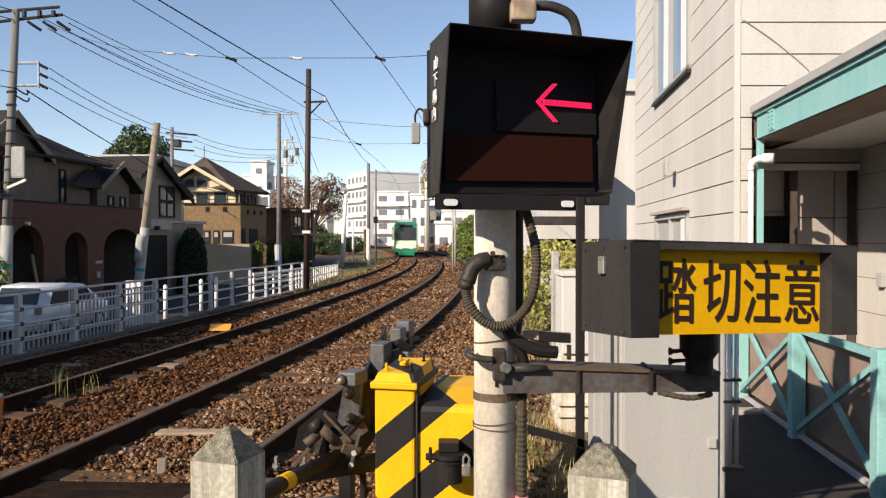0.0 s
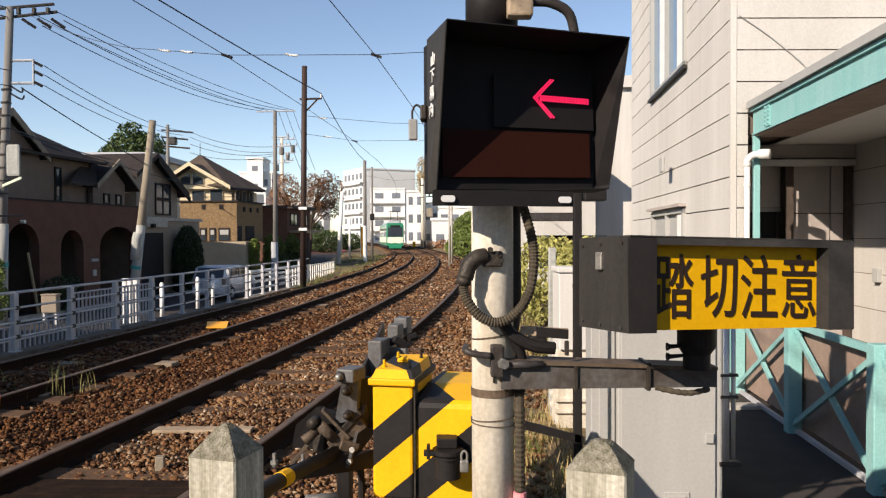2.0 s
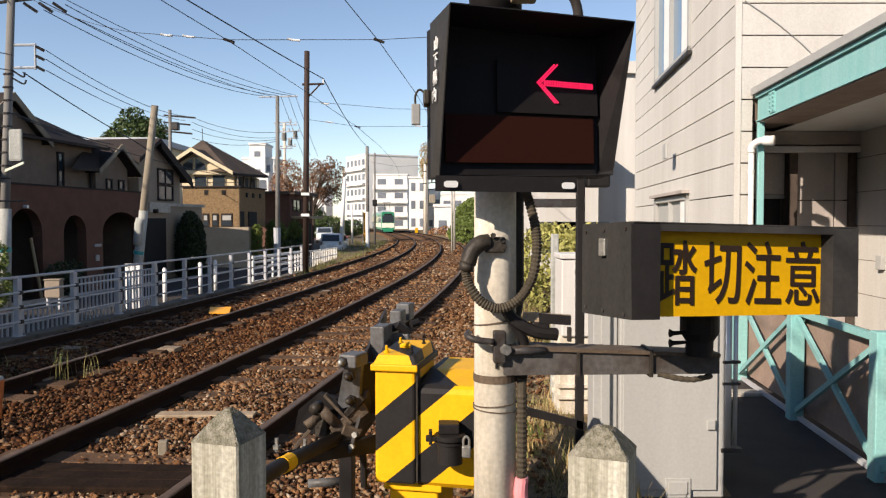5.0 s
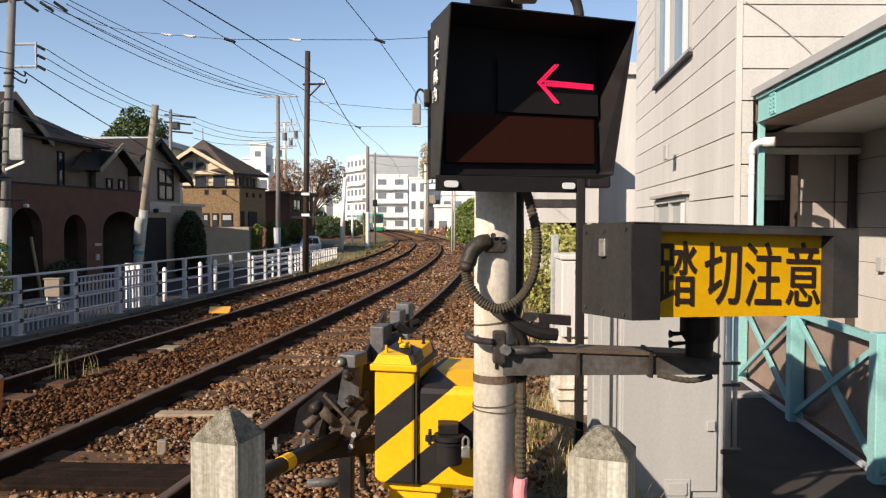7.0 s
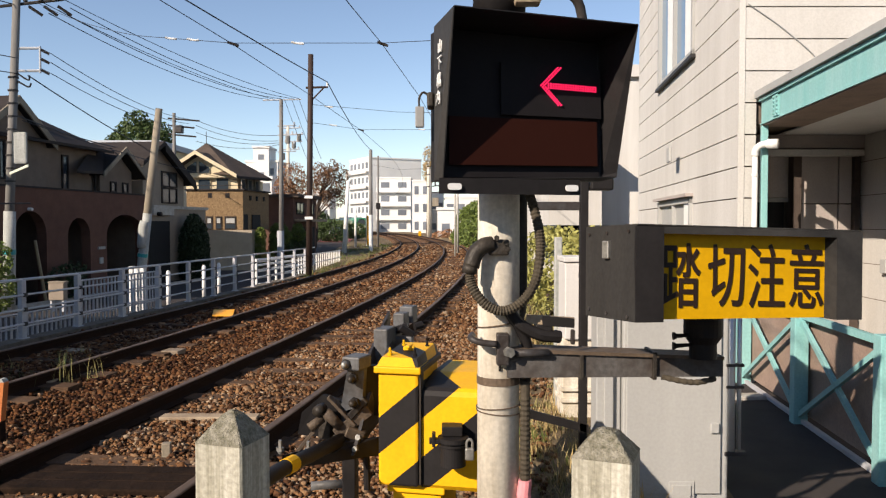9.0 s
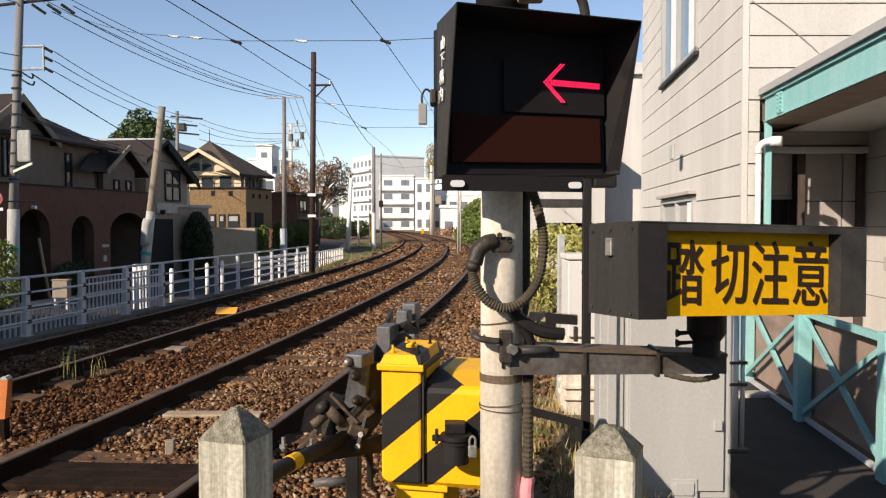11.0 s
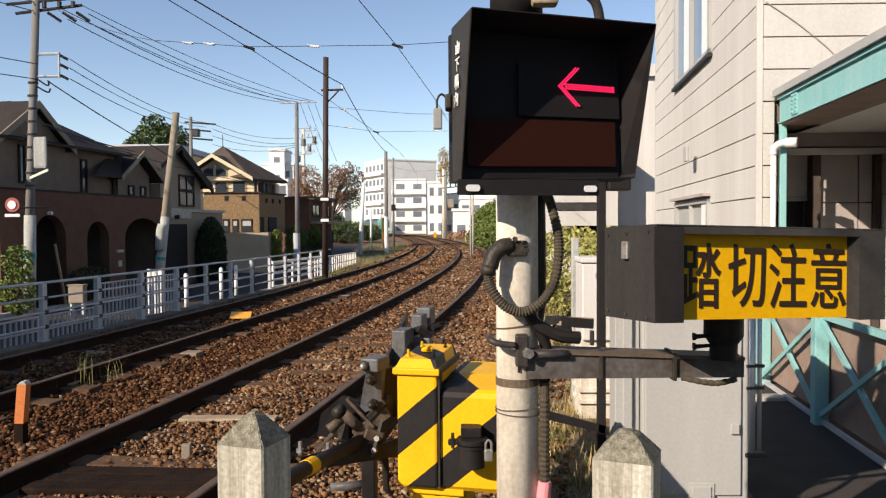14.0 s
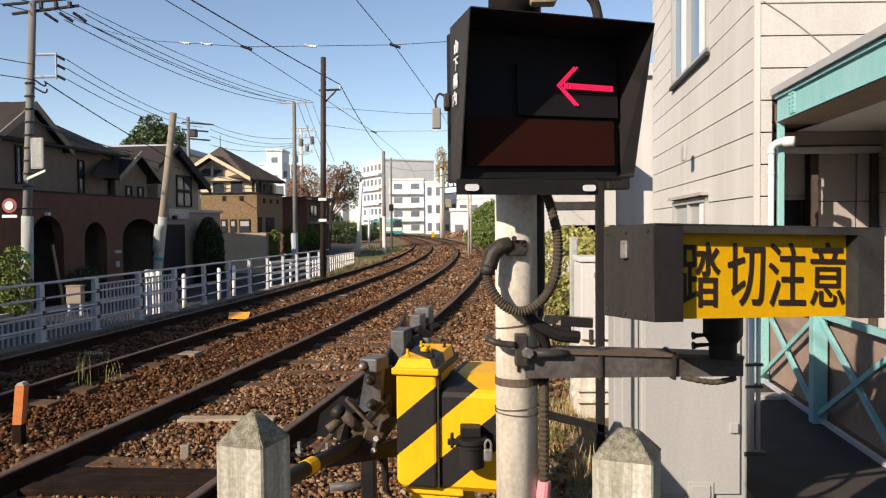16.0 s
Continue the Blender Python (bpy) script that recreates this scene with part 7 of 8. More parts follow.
    wire(sag(near(-14.0, 25, 5.1), (-14.5, 36, 5.0), 0.15, 8), 0.02)
    for z, z2 in ((6.9, 7.3), (6.4, 6.6), (8.6, 9.2), (8.9, 9.4)):
        wire(sag(near(-13.8, 25, z), (-22, 6, z2), 0.3, 8), 0.014)
    for x in (-8.7, -8.3, -7.9):
        wire(sag((x, 42, 8.3), (x + 1.0, 43, 5.2), 0.05, 6), 0.012)


build_wires()


# ---- far buildings ----
def block(name, x0, x1, y0, y1, top, label, ma="far_white", floors=4, bays=5, side="front", z0=-0.4, win=(1.0, 1.1), balcony=False, turn=0.0, sill=1.0, faces=("front",)):
    b = thing(name, ((x0 + x1) / 2, y0, z0), label, "building")
    c = Vector(((x0 + x1) / 2, (y0 + y1) / 2, 0))
    rot = Matrix.Translation(c) @ Matrix.Rotation(radians(turn), 4, "Z") @ Matrix.Translation(-c)
    def fin(bm):
        bm.transform(rot)
        return bm
    part("wall", fin(box(B(), x0, x1, y0, y1, z0, top)), ma, b)
    part("roof", fin(box(B(), x0 - 0.15, x1 + 0.15, y0 - 0.15, y1 + 0.15, top, top + 0.35)), ma, b)
    fh = (top - z0) / floors
    for face in faces:
        lo, hi = (x0, x1) if face == "front" else (y0, y1)
        for f in range(floors):
            zz = z0 + f * fh + sill
            for k in range(bays if face == "front" else max(2, bays - 1)):
                nb = bays if face == "front" else max(2, bays - 1)
                m = lo + (hi - lo) * (k + 0.5) / nb
                bm = B()
                if face == "front":
                    box(bm, m - win[0] / 2, m + win[0] / 2, y0 - 0.06, y0 + 0.05, zz, zz + win[1])
                elif face == "left":
                    box(bm, x0 - 0.06, x0 + 0.05, m - win[0] / 2, m + win[0] / 2, zz, zz + win[1])
                else:
                    box(bm, x1 - 0.05, x1 + 0.06, m - win[0] / 2, m + win[0] / 2, zz, zz + win[1])
                w = part("window", fin(bm), "far_window" if y0 > 40 else "glass", b)
            if balcony:
                bm = B()
                if face == "front":
                    box(bm, x0 - 0.1, x1 + 0.1, y0 - 0.9, y0 - 0.8, z0 + f * fh, z0 + f * fh + 1.0)
                    box(bm, x0 - 0.1, x1 + 0.1, y0 - 0.8, y0 + 0.02, z0 + f * fh - 0.12, z0 + f * fh)
                else:
                    box(bm, x0 - 0.9, x0 - 0.8, y0, y1, z0 + f * fh, z0 + f * fh + 1.0)
                part("balcony", fin(bm), ma, b)
    return b


def beyond(k, x0, x1, y0, y1, top):
    return x0 * k, x1 * k, y0 * k, y1 * k, 1.5 + (top - 1.5) * k


block("apartment_block", -22.65, -8.15, 193.05, 206.05, 18.1, "five-storey white apartment block with rows of windows", floors=5, bays=6, win=(1.5, 1.5), turn=28.0, balcony=True, sill=1.3, faces=("left",))
block("apartment_block", -15.2, -7.6, 172, 184, 11.9, "four-storey white apartment block with balconies", floors=4, bays=2, win=(1.9, 1.3), balcony=True)
block("white_house", -6.3, -3.0, 150, 160, 10.0, "three-storey white house with narrow windows", floors=3, bays=2, win=(0.8, 1.6))
block("white_house", -2.9, -0.2, 158, 168, 8.0, "pale two-storey house beyond the pole", floors=2, bays=2, win=(0.9, 1.3))
block("white_house", *beyond(1.4, 0.0, 4.5, 104, 114, 5.2), "white two-storey house beside the hedge", floors=2, bays=3, win=(1.3, 1.4))
block("white_house", -0.9, 1.2, 96, 103, 3.4, "low white house by the track", "far_white", floors=1, bays=1)
block("white_house", 4.55, 10, 23, 33, 5.9, "tall pale cream house behind the siding wall", "siding", floors=2, bays=1, win=(0.9, 1.0))
block("white_house", 3.0, 4.5, 22, 30, 3.4, "low cream house behind the relay box", "siding", floors=1, bays=3, win=(1.1, 0.9))
block("far_tower", -31, -26, 120, 130, 11.3, "white rooftop tower of a far building", floors=4, bays=2, win=(1.2, 1.0))
block("far_tower", -29.6, -27.2, 119, 124, 13.4, "white stair tower of a far building", floors=5, bays=1, win=(0.9, 0.8))
block("far_house", -27, -22.5, 100, 110, 7.5, "pale far house between the trees", floors=3, bays=3)
block("far_house", -40, -24, 160, 170, 8.5, "long pale building beyond the street bend", floors=3, bays=9)
block("far_house", 2, 30, 150, 160, 7.0, "row of pale far houses", floors=2, bays=9)
block("far_house", 12, 22, 60, 75, 6.5, "pale house beyond the hedge", floors=2, bays=4)
# unseen plain neighbours behind the camera; the first is added to shade the fence
block("corner_house", -23, -13.0, -12, 10.9, 6.2, "unseen two-storey house added to shade the street fence", "beige_wall", floors=2, bays=4)
block("corner_house", -20, -4, -34, -24, 6.0, "unseen plain house across the road", "beige_wall", floors=2, bays=5)
block("corner_house", 6, 22, -30, -18, 7.0, "unseen plain house across the road", "cream_wall", floors=2, bays=5)


# ---- small things beside the street ----
def build_street_bits():
    for x, y in ((-7.94, 22.0), (-7.86, 25.0), (-7.84, 26.6), (-7.9, 19.4)):
        b = thing("bollard", (x, y, -1.0), "white painted steel guard post", "bollard", "guard posts along the street")
        part("post", tube(B(), [(x, y, -1.0), (x, y, 0.15)], 0.06, 10), "white", b, smooth=True)
        part("cap", tube(B(), [(x, y, 0.15), (x, y, 0.2)], 0.06, 10, 0.03), "white", b)
    for y in (28.5, 30.5, 32.5):
        x = -7.98 + 0.15 * (y - 22)
        r = thing("guard_rail", (x, y, -1.0), "white steel guard rail panel", "guard rail", "guard posts along the street")
        for z in (-0.72, -0.46, -0.22, 0.0, 0.2):
            part("bar", tube(B(), [(x, y, z), (x + 0.3, y + 1.9, z)], 0.045, 6), "white", r)
        part("post", tube(B(), [(x, y, -1.0), (x, y, 0.25)], 0.05, 6), "white", r)
    p = thing("wrapped_stump", (-8.95, 22.3, -1.0), "cluster of white wrapped stumps behind the fence", "post")
    for dx in (-0.16, 0.0, 0.17):
        part("stump", tube(B(), [(-8.95 + dx, 22.3, -1.0), (-8.95 + dx, 22.3, 0.30)], 0.085, 8), "white", p)
    c = thing("notice_box", (-11.18, 22.1, -1.0), "dull beige box on short legs at the pavement edge", "box")
    part("box", box(B(), -11.40, -10.96, 22.0, 22.25, -0.66, -0.16, 0.02), "beige_wall", c)
    part("lid", box(B(), -11.42, -10.94, 21.98, 22.27, -0.159, -0.125, 0.01), "beige_wall", c)
    for x in (-11.35, -11.01):
        part("leg", box(B(), x - 0.03, x + 0.03, 22.05, 22.2, -1.02, -0.661), "fence", c)
    r = thing("red_lane_paint", (-11, 95, -0.33), "faded red painted lane on the far street", "road marking", kind="structure")
    bm = B()
    prism(bm, [(-14.2, 84, -0.34), (-9.9, 84, -0.34), (-12.2, 112, -0.34), (-17.5, 112, -0.34)], (0, 0, 0.01))
    part("paint", bm, "red_paint", r)
    k = thing("street_kerb", (-12.7, 30, -1), "pale concrete kerb line along the houses", "kerb", kind="structure")
    bm = B()
    fbox(bm, -3, 34, 0.55, 0.7, -1.02, -0.88)
    part("kerb", bm, "concrete", k)
    s = thing("orange_barrier", (-6.3, 66, -0.4), "orange and white works barrier by the track", "barrier")
    part("panel", box(B(), -6.7, -6.25, 66, 66.1, -0.2, 2.3, 0.02), "orange", s)
    part("post", box(B(), -6.75, -6.7, 66, 66.1, -0.4, 2.5), "white", s)
    for x, y, z in ((-3.4, 105, 0.6),):
        g = thing("yellow_sign", (x, y, -0.3), "small yellow trackside warning board", "sign")
        part("board", box(B(), x - 0.2, x + 0.2, y, y + 0.05, z - 0.6, z + 0.1, 0.02), "sign_yellow", g)
        part("post", box(B(), x - 0.04, x + 0.04, y + 0.05, y + 0.1, -0.4, z), "dark_steel", g)
    st = thing("leaning_stake", (-13.3, 24.6, -1), "thin yellow stake leaning by the wall", "stake")
    part("rod", tube(B(), [(-12.6, 24.2, -1.0), (-13.15, 24.6, 1.0)], 0.05, 6), "leaf_pale", st)


build_street_bits()


def build_track_bits():
    o = thing("orange_plate", (-4.03, 13.95, -0.12), "fluorescent orange marker plate lying on the ballast", "marker")
    bm = B()
    prism(bm, [(-4.08, 13.42, -0.10), (-3.72, 13.42, -0.10), (-3.92, 14.28, -0.085), (-4.31, 14.28, -0.085)], (0, 0, 0.012))
    part("plate", bm, "orange", o)
    m = thing("orange_stake", (-3.45, 5.9, -0.2), "orange painted wooden stake in the ballast", "stake")
    bm = B()
    def ring(x, half, z):
        return [(x - half, 5.875, z), (x + half, 5.875, z), (x + half, 5.945, z), (x - half, 5.945, z)]
    hull(bm, ring(-3.465, 0.036, -0.02), ring(-3.435, 0.036, 0.285))
    part("shaft", bm, "stake_orange", m)
    bm = B()
    hull(bm, ring(-3.435, 0.036, 0.286), ring(-3.43, 0.014, 0.31))
    part("tip", bm, "wrap", m)
    part("foot", box(B(), -3.505, -3.43, 5.872, 5.948, -0.3, -0.021, 0.004), "timber", m)
    pl = thing("crossing_deck", (-1.9, 2, -0.1), "concrete crossing panels between the rails", "crossing deck", kind="structure")
    for x0, x1 in ((line_x(3) + 0.10, line_x(3) + 1.26), (line_x(3) - 1.55, line_x(3) - 0.12), (line_x(3) - 2.95, line_x(3) - 1.84), (line_x(3) + 1.5, line_x(3) + 2.6)):
        for y0, y1 in ((0.3, 2.2), (2.22, 4.08)):
            sh = line_x(4.1) - line_x(3)
            bm = B()
            prism(bm, [(x0 - 0.05 - sh, y0, -0.2), (x1 - 0.05 - sh, y0, -0.2), (x1 + sh * 0.6, y1, -0.2), (x0 + sh * 0.6, y1, -0.2)], (0, 0, 0.17))
            part("panel", bm, "concrete", pl)
    tb = thing("edge_timber", (line_x(4.8) + 0.7, 4.8, -0.15), "dark creosoted timber planks edging the crossing", "timber", kind="structure")
    for y0, y1, dz in ((4.56, 4.72, 0.0), (4.735, 4.89, -0.008), (4.905, 5.06, -0.014)):
        x0, x1 = line_x(y0) + 0.12, line_x(y0) + 1.28
        part("plank", box(B(), x0, x1, y0, y1, -0.26, -0.085 + dz, 0.012, -3), "timber", tb)
    bd = thing("loose_board", (-2.05, 6.35, -0.12), "bleached loose board lying in the ballast", "board")
    bm = B()
    box(bm, -2.36, -1.55, 6.28, 6.42, -0.115, -0.085, 0.008, 0)
    part("board", bm, "old_board", bd)
    for x, y, sx, sy in ((-4.75, 9.85, 0.24, 0.10), (-3.5, 9.85, 0.17, 0.12), (-4.15, 7.9, 0.16, 0.10), (-2.75, 18.0, 0.20, 0.12)):
        s = thing("flat_stone", (x, y, -0.13), "flat pale concrete slab among the ballast", "slab", "slabs among the ballast")
        part("slab", box(B(), x - sx * 0.7, x + sx * 0.7, y - sy, y + sy, -0.18, -0.105, 0.012, random.uniform(-25, 25)), "slab", s)
    pg = thing("peg", (-1.95, 5.34, -0.15), "small pale wooden survey peg", "peg")
    part("peg", box(B(), -1.985, -1.925, 5.32, 5.38, -0.25, -0.03, 0.006, 10), "pole_wood", pg)
    # dry weeds
    def tuft(at, n, h, seed, ma, spread=0.16, label="dry weed tuft in the ballast", blade=0.006):
        t = thing("weed_tuft", at, label, "weeds")
        rng = np.random.default_rng(seed)
        a = rng.uniform(0, 2 * np.pi, n)
        r0 = rng.uniform(0, spread, n)
        hh = rng.uniform(0.35, 1, n) * h
        lean = rng.uniform(0.05, 0.6, n) * hh
        base = np.c_[at[0] + r0 * np.cos(a * 3), at[1] + r0 * np.sin(a * 3), np.full(n, at[2])]
        d = np.c_[np.cos(a), np.sin(a), np.zeros(n)]
        p = np.c_[-np.sin(a), np.cos(a), np.zeros(n)] * blade
        mid = base + d * lean[:, None] * 0.35 + np.c_[np.zeros((n, 2)), hh * 0.6]
        tip = base + d * lean[:, None] + np.c_[np.zeros((n, 2)), hh]
        v = np.stack([base - p, base + p, mid + p * 0.8, mid - p * 0.8, tip], 1).reshape(-1, 3)
        f = []
        for k in range(n):
            f += [(5 * k, 5 * k + 1, 5 * k + 2, 5 * k + 3), (5 * k + 3, 5 * k + 2, 5 * k + 4)]
        me = bpy.data.meshes.new("grass")
        me.from_pydata((v - np.array(at)).tolist(), [], f)
        me.materials.append(M[ma])
        ob = new("grass", me)
        ob.parent = t
        ORIGIN[ob] = Vector(at)
        tagged(ob, kind="stuff")
    tuft((-3.98, 7.95, -0.16), 22, 0.34, 1, "grass", blade=0.003)
    tuft((-4.1, 8.2, -0.16), 18, 0.42, 2, "leaf_green", blade=0.003)
    tuft((-3.75, 8.15, -0.16), 16, 0.32, 3, "grass", blade=0.003)
    tuft((-4.25, 7.7, -0.16), 14, 0.26, 4, "leaf_green", blade=0.003)
    tuft((-4.9, 8.6, -0.17), 16, 0.22, 5, "grass", blade=0.003)
    tuft((-4.6, 9.6, -0.17), 16, 0.2, 6, "grass", blade=0.003)
    rng = random.Random(9)
    for k in range(34):
        y = rng.uniform(4.0, 7.2)
        tuft((rng.uniform(0.28, 0.9) + 0.02 * y, y, -0.16), 70, rng.uniform(0.10, 0.34), 240 + k, rng.choice(["grass", "straw", "straw", "leaf_lime", "straw"]), 0.2, "dry grass tuft beside the cabinet")
    for k in range(30):
        y = rng.uniform(7.2, 12.5)
        tuft((rng.uniform(0.95, 1.7), y, -0.16), 90, rng.uniform(0.15, 0.6), 340 + k, rng.choice(["grass", "straw", "straw", "leaf_lime"]), 0.3, "tall dry grass behind the relay box")
    for k in range(48):
        y = rng.uniform(3.7, 6.4)
        tuft((rng.uniform(0.25, 0.98), y, -0.06), 60, rng.uniform(0.05, 0.15), 440 + k, rng.choice(["straw", "straw", "straw", "grass"]), 0.16, "flattened straw beside the cabinet", blade=0.004)
    for k in range(10):
        y = rng.uniform(4.6, 7.5)
        tuft((rng.uniform(0.35, 0.85) + 0.02 * y, y, -0.18), 45, rng.uniform(0.12, 0.42), 40 + k, rng.choice(["grass", "grass", "leaf_pale", "leaf_lime"]), 0.22, "dry grass tuft beside the cabinet")
    for k in range(90):
        y = rng.uniform(24, 70)
        tuft((line_x(y) - 3.6 + rng.uniform(-0.2, 1) * verge(y), y, -0.32), 70, rng.uniform(0.15, 0.4), 90 + k, rng.choice(["grass", "grass", "leaf_lime"]), 0.6, "dry verge grass beside the track")
    for k in range(22):
        y = rng.uniform(30, 95)
        tuft((line_x(y) + 2.3 + rng.uniform(0, 0.9), y, -0.3), 60, rng.uniform(0.2, 0.6), 140 + k, rng.choice(["grass", "leaf_pale", "leaf_lime"]), 0.7, "dry verge grass beside the track")


build_track_bits()


# ---- trams and cars ----
def build_tram(colour):
    """Front end at the origin, body towards -y; a second body hangs on a joint at y = -12."""
    t = thing("tram", (0, 0, 0), "two-section tram in green and cream, roof pantograph" if colour == "tram_green" else "two-section tram in turquoise and cream with roof gear", "tram")
    def section(parent, y1, y0, front):
        bm = B()
        prof = [(-1.25, 0.35), (1.25, 0.35), (1.25, 2.9), (1.1, 3.2), (-1.1, 3.2), (-1.25, 2.9)]
        nose = [(x * 0.9, z) for x, z in prof] if front else prof
        loops = [(y0, prof), (y1 - (0.5 if front else 0), prof), (y1, nose)]
        rings = [[bm.verts.new((x, y, z)) for x, z in pr] for y, pr in loops]
        for a, b in zip(rings, rings[1:]):
            for k in range(6):
                bm.faces.new((a[k], a[(k + 1) % 6], b[(k + 1) % 6], b[k]))
        bm.faces.new(rings[0][::-1])
        bm.faces.new(rings[-1])
        return bm
    part("body", section(t, 0, -11.8, True), colour, t)
    def dress(parent, y0, y1):
        for sx in (-1, 1):
            part("cream_band", box(B(), sx * 1.255 - 0.012, sx * 1.255 + 0.012, y0, y1, 0.75, 1.45), "tram_cream", parent)
            n = 6
            for k in range(n):
                a = y0 + (y1 - y0) * (k + 0.12) / n
                b = y0 + (y1 - y0) * (k + 0.88) / n
                part("side_window", box(B(), sx * 1.255 - 0.012, sx * 1.255 + 0.012, a, b, 1.55, 2.6), "glass", parent)
        part("roof_gear", box(B(), -0.8, 0.8, y0 + 2, y1 - 2, 3.2, 3.5, 0.05), "far_grey", parent)
        part("skirt", box(B(), -1.15, 1.15, y0, y1, 0.05, 0.35), "black", parent)
        for y in (y0 + 1.8, y1 - 1.8):
            for sx in (-0.69, 0.69):
                part("wheel", cyl(B(), (sx - 0.06, y, 0.33), (sx + 0.06, y, 0.33), 0.33, sides=14), "rail_side", parent)
    dress(t, -11.6, -0.7)
    part("windscreen", box(B(), -1.04, 1.04, -0.03, 0.02, 1.5, 2.66, 0.02), "glass", t)
    part("cream_front", box(B(), -1.11, 1.11, -0.05, 0.012, 0.72, 1.42, 0.01), "tram_cream", t)
    part("destination_blind", box(B(), -0.7, 0.7, -0.03, 0.025, 2.68, 2.92), "black", t)
    for sx in (-1, 1):
        bm = B()
        hull(bm, [(sx * 0.55 + 0.46 * math.cos(a), 0.0, 1.05 + 0.40 * math.sin(a)) for a in (k * math.pi / 8 for k in range(16))],
             [(sx * 0.55 + 0.46 * math.cos(a), 0.03, 1.05 + 0.40 * math.sin(a)) for a in (k * math.pi / 8 for k in range(16))])
        lamp = part("lamp_panel", bm, "tram_cream", t)
        part("headlight", cyl(B(), (sx * 0.6, 0.02, 1.0), (sx * 0.6, 0.05, 1.0), 0.1, sides=10), "white", lamp)
    part("bumper", box(B(), -0.9, 0.9, -0.1, 0.06, 0.04, 0.42, 0.03), colour, t)
    bm = B()
    tube(bm, [(-0.5, -3.2, 3.5), (-0.5, -2.4, 4.1), (-0.5, -3.0, 4.75)], 0.04, 5)
    tube(bm, [(0.5, -3.2, 3.5), (0.5, -2.4, 4.1), (0.5, -3.0, 4.75)], 0.04, 5)
    tube(bm, [(-0.8, -3.0, 4.75), (0.8, -3.0, 4.75)], 0.04, 5)
    part("pantograph", bm, "dark_steel", t)
    rear = part("rear_section", section(t, 0, -11.8, False), colour, t)
    dress(rear, -11.6, -0.2)
    part("bellows", box(B(), -1.1, 1.1, -0.1, 0.6, 0.4, 3.0, 0.05), "black", rear)
    # squeezed in width and height to fit the tram's outline in the camera's view
    for ob in [*t.children_recursive]:
        if ob.type == "MESH":
            ob.data.transform(Matrix.Diagonal((0.82, 1.0, 0.94, 1.0)))
    return t, rear


def build_car(paint, label):
    c = thing("car", (0, 0, 0), label, "car")
    bm = B()
    side = [(-1.72, 0.25), (1.78, 0.25), (1.82, 0.75), (1.66, 0.92), (1.05, 1.0), (0.48, 1.47), (-0.4, 1.55), (-1.38, 1.50), (-1.70, 0.98), (-1.76, 0.6)]
    hull(bm, [(-0.8, y, z) for y, z in side], [(0.8, y, z) for y, z in side])
    bmesh.ops.bevel(bm, geom=bm.edges[:], offset=0.06, segments=2, affect="EDGES")
    part("body", bm, paint, c, smooth=True)
    for sx in (-1, 1):
        for pts in ([(-1.32, 0.98), (-0.45, 0.98), (-0.45, 1.40), (-1.18, 1.39)], [(-0.38, 0.98), (0.86, 1.0), (0.42, 1.40), (-0.38, 1.41)]):
            bm = B()
            prism(bm, [(sx * 0.80 - 0.01, y, z) for y, z in pts], (0.02 * sx + 0.01, 0, 0))
            part("side_window", bm, "glass", c)
        for y in (-1.1, 1.15):
            w = part("wheel", cyl(B(), (sx * 0.62, y, 0.3), (sx * 0.82, y, 0.3), 0.30, sides=16), "rubber", c)
            part("rim", cyl(B(), (sx * 0.80, y, 0.3), (sx * 0.835, y, 0.3), 0.19, sides=12), "alu", w)
        part("tail_lamp", box(B(), sx * 0.70 - 0.09, sx * 0.70 + 0.09, -1.77, -1.62, 0.72, 0.98, 0.02), "gate_board", c)
        part("headlight", box(B(), sx * 0.62 - 0.13, sx * 0.62 + 0.13, 1.66, 1.83, 0.62, 0.78, 0.02), "white", c)
        part("door_mirror", box(B(), sx * 0.88 - 0.08, sx * 0.88 + 0.08, 0.62, 0.75, 0.98, 1.1, 0.02), paint, c)
    bm = B()
    prism(bm, [(-0.65, -1.685, 1.00), (0.65, -1.685, 1.00), (0.6, -1.44, 1.42), (-0.6, -1.44, 1.42)], (0, -0.05, 0.03))
    part("rear_window", bm, "glass", c)
    bm = B()
    prism(bm, [(-0.66, 1.03, 1.03), (0.66, 1.03, 1.03), (0.6, 0.53, 1.44), (-0.6, 0.53, 1.44)], (0, 0.03, 0.05))
    part("windscreen", bm, "glass", c)
    part("rear_bumper", box(B(), -0.75, 0.75, -1.82, -1.66, 0.3, 0.55, 0.03), paint, c)
    part("plate", box(B(), -0.18, 0.18, -1.79, -1.755, 0.60, 0.72), "white", c)
    for ob in c.children_recursive:
        ob.data.transform(Matrix.Diagonal((0.88, 0.84, 0.88, 1)))
    return c


tram_out, rear_out = build_tram("tram_green")
tram_in, rear_in = build_tram("tram_teal")
car_out = build_car("car_white", "silver-white hatchback driving along the street")
car_in = build_car("car_white", "pale hatchback turning off the street")


def rail_pose(y, off, toward):
    """A tram's leading end on a track at y; toward: -1 looks back at the crossing."""
    d = Vector((line_x(y + 1) - line_x(y - 1), 2, 0)).normalized() * toward
    return Matrix.Translation((line_x(y) + off, y, 0.0)) @ Matrix.Rotation(math.atan2(-d.x, d.y), 4, "Z")


def joint_pose(y, off, toward):
    a = rail_pose(y, off, toward)
    b = rail_pose(y - 12.0 * toward * 0.99, off, toward)
    turn = (a.inverted() @ b).to_euler().z
    return Matrix.Translation((0, -12.0, 0)) @ Matrix.Rotation(turn, 4, "Z")


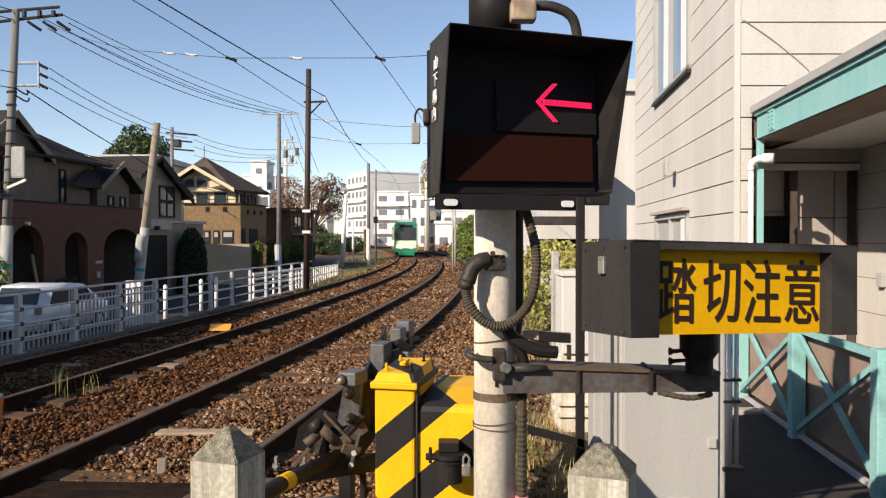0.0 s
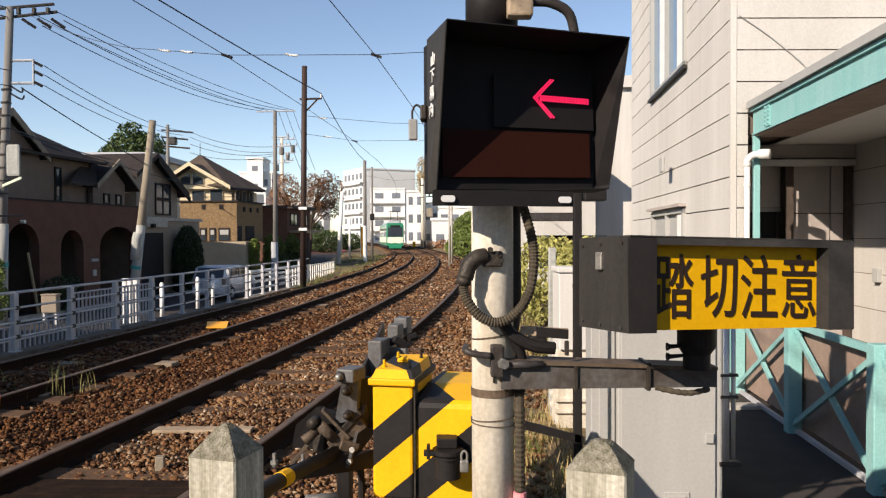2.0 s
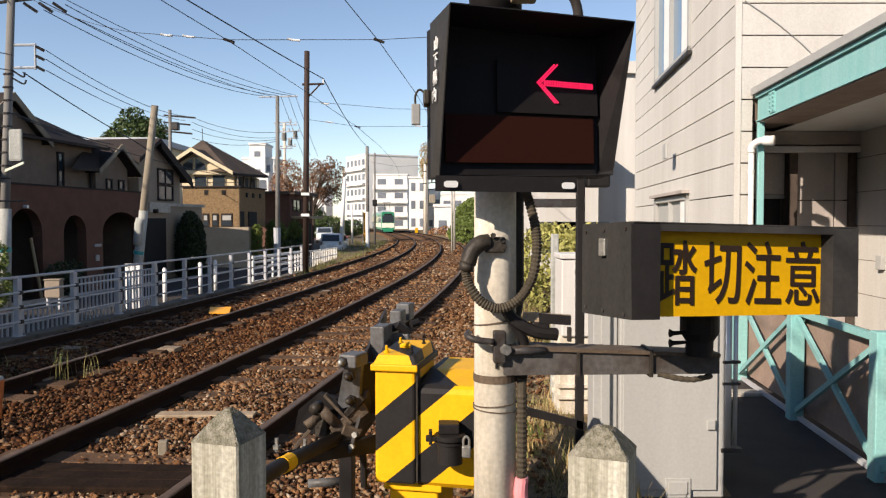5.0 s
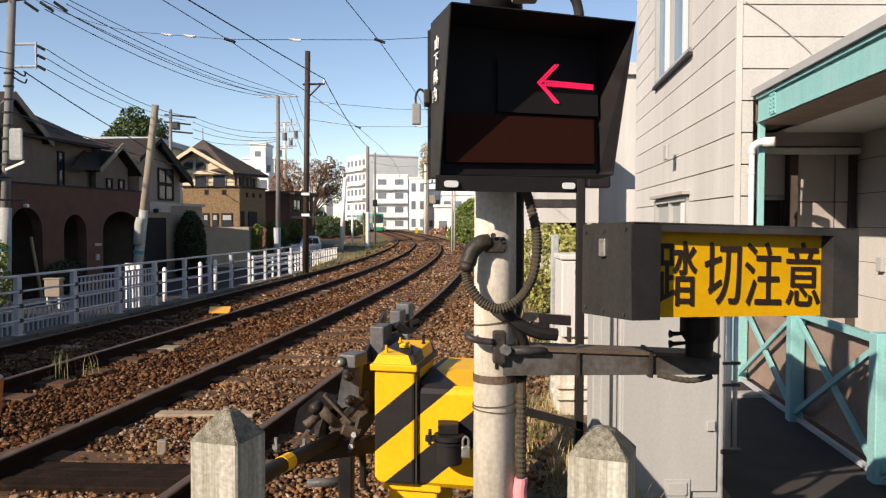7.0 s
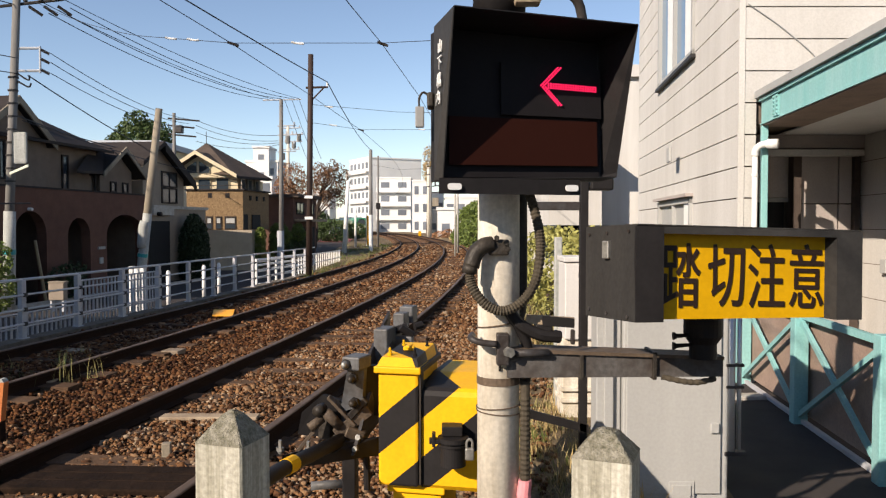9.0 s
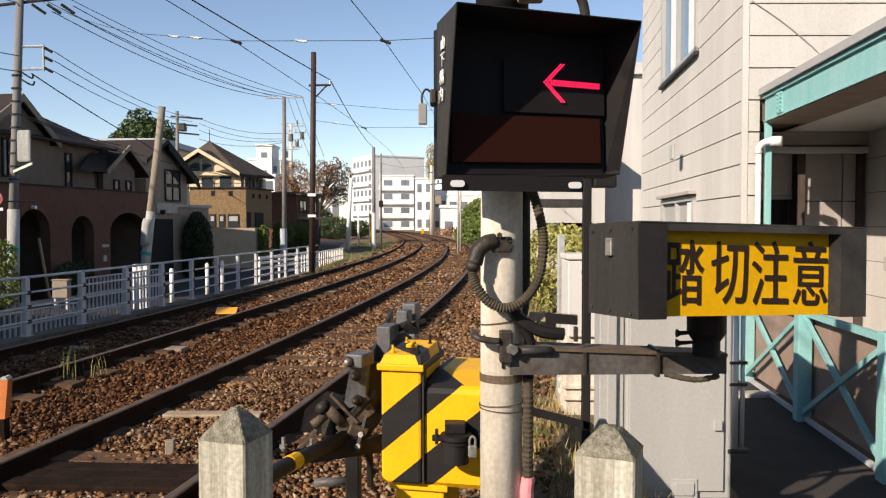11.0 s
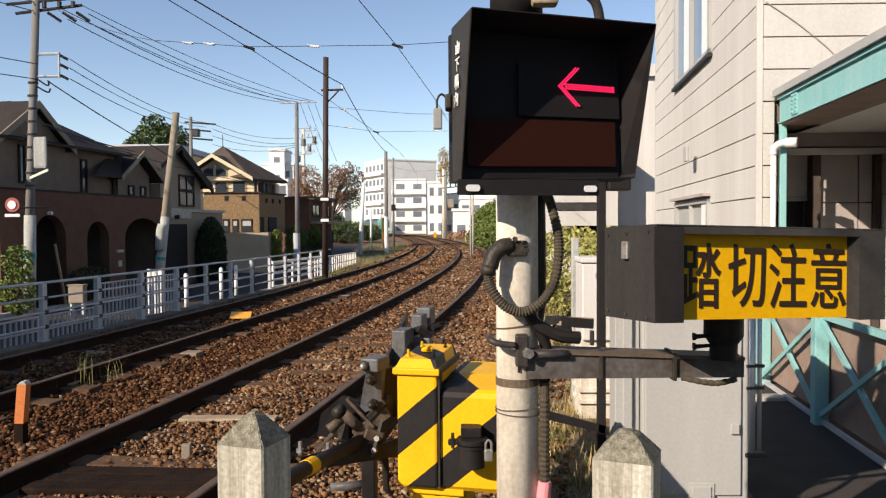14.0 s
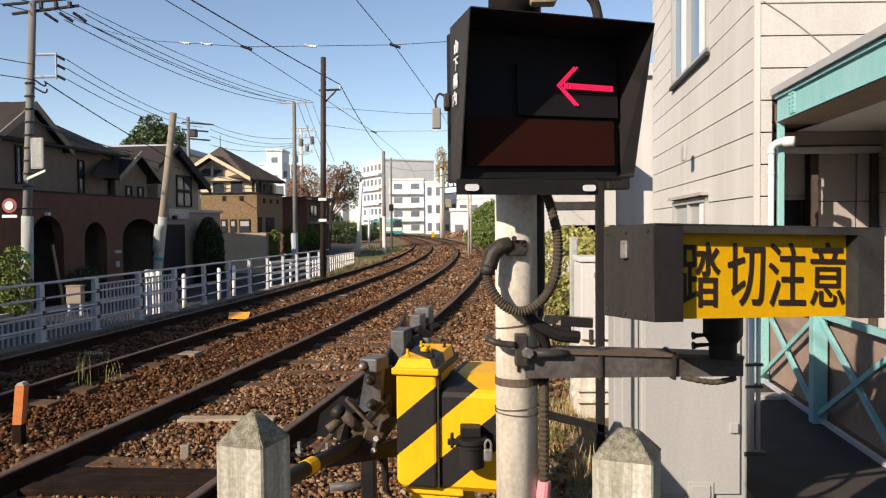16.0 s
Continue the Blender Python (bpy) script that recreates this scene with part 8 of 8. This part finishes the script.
def motions():
    """All that moves: two trams and two cars."""
    out_rows = [(0, 67.5), (0.5, 73), (1, 78.5), (1.5, 84.5), (2, 89.5), (2.5, 94.5), (3, 98.5), (3.5, 102.5), (4, 106), (5, 114.5), (6, 123), (7, 133.5), (8, 144), (9, 157), (10.5, 181), (12, 208), (14, 235), (16, 258)]
    walk(tram_out, [(t, rail_pose(y, MID_LEFT, -1)) for t, y in out_rows])
    walk(rear_out, [(t, joint_pose(y, MID_LEFT, -1)) for t, y in out_rows])
    in_rows = [(0, 290), (6, 262), (9, 238), (10.5, 218), (11.5, 200), (12.5, 181), (13, 173), (13.5, 167), (14, 163), (14.5, 160), (15, 156.5), (16, 149.5)]
    walk(tram_in, [(t, rail_pose(y, MID_RIGHT, -1)) for t, y in in_rows])
    walk(rear_in, [(t, joint_pose(y, MID_RIGHT, -1)) for t, y in in_rows])
    cars = [(0, -10.4, 20.5, -8.5), (0.4, -10.0, 22.6, -8.5), (0.8, -9.7, 25, -8.5), (1.5, -9.15, 28.8, -8.5), (2, -8.75, 31.4, -9), (2.5, -8.4, 33.8, -9), (3, -8.05, 36, -9), (3.5, -7.7, 38.3, -8), (4.2, -7.5, 42, -6),
            (5, -7.1, 51, -2), (5.5, -7.3, 59.5, 5), (6, -8.3, 70, 10), (6.5, -10.5, 82, 13), (7, -13.3, 93, 15), (8, -18, 112, 15), (9, -22, 128, 14), (9.6, -22.6, 131, 12), (16, -22.6, 131, 12)]
    walk(car_out, [(t, pose(x, y, street_z(y) + 0.0, 0, 0, rz)) for t, x, y, rz in cars])
    back = [(0, -28, 130, 200), (4, -13.5, 90, 194), (5.2, -10.2, 66, 188), (5.8, -9.2, 57, 186), (6.3, -8.35, 50.5, 178), (6.6, -8.55, 49.2, 170), (6.9, -8.8, 48.2, 160), (7.2, -9.0, 47.5, 150),
            (7.5, -9.35, 47.1, 130), (7.8, -10.0, 47.0, 112), (8.1, -10.9, 47.2, 96), (8.6, -12.3, 47.3, 90), (9.5, -13.6, 47.3, 90), (16, -13.6, 47.3, 90)]
    walk(car_in, [(t, pose(x, y, street_z(y), 0, 0, rz)) for t, x, y, rz in back])


motions()
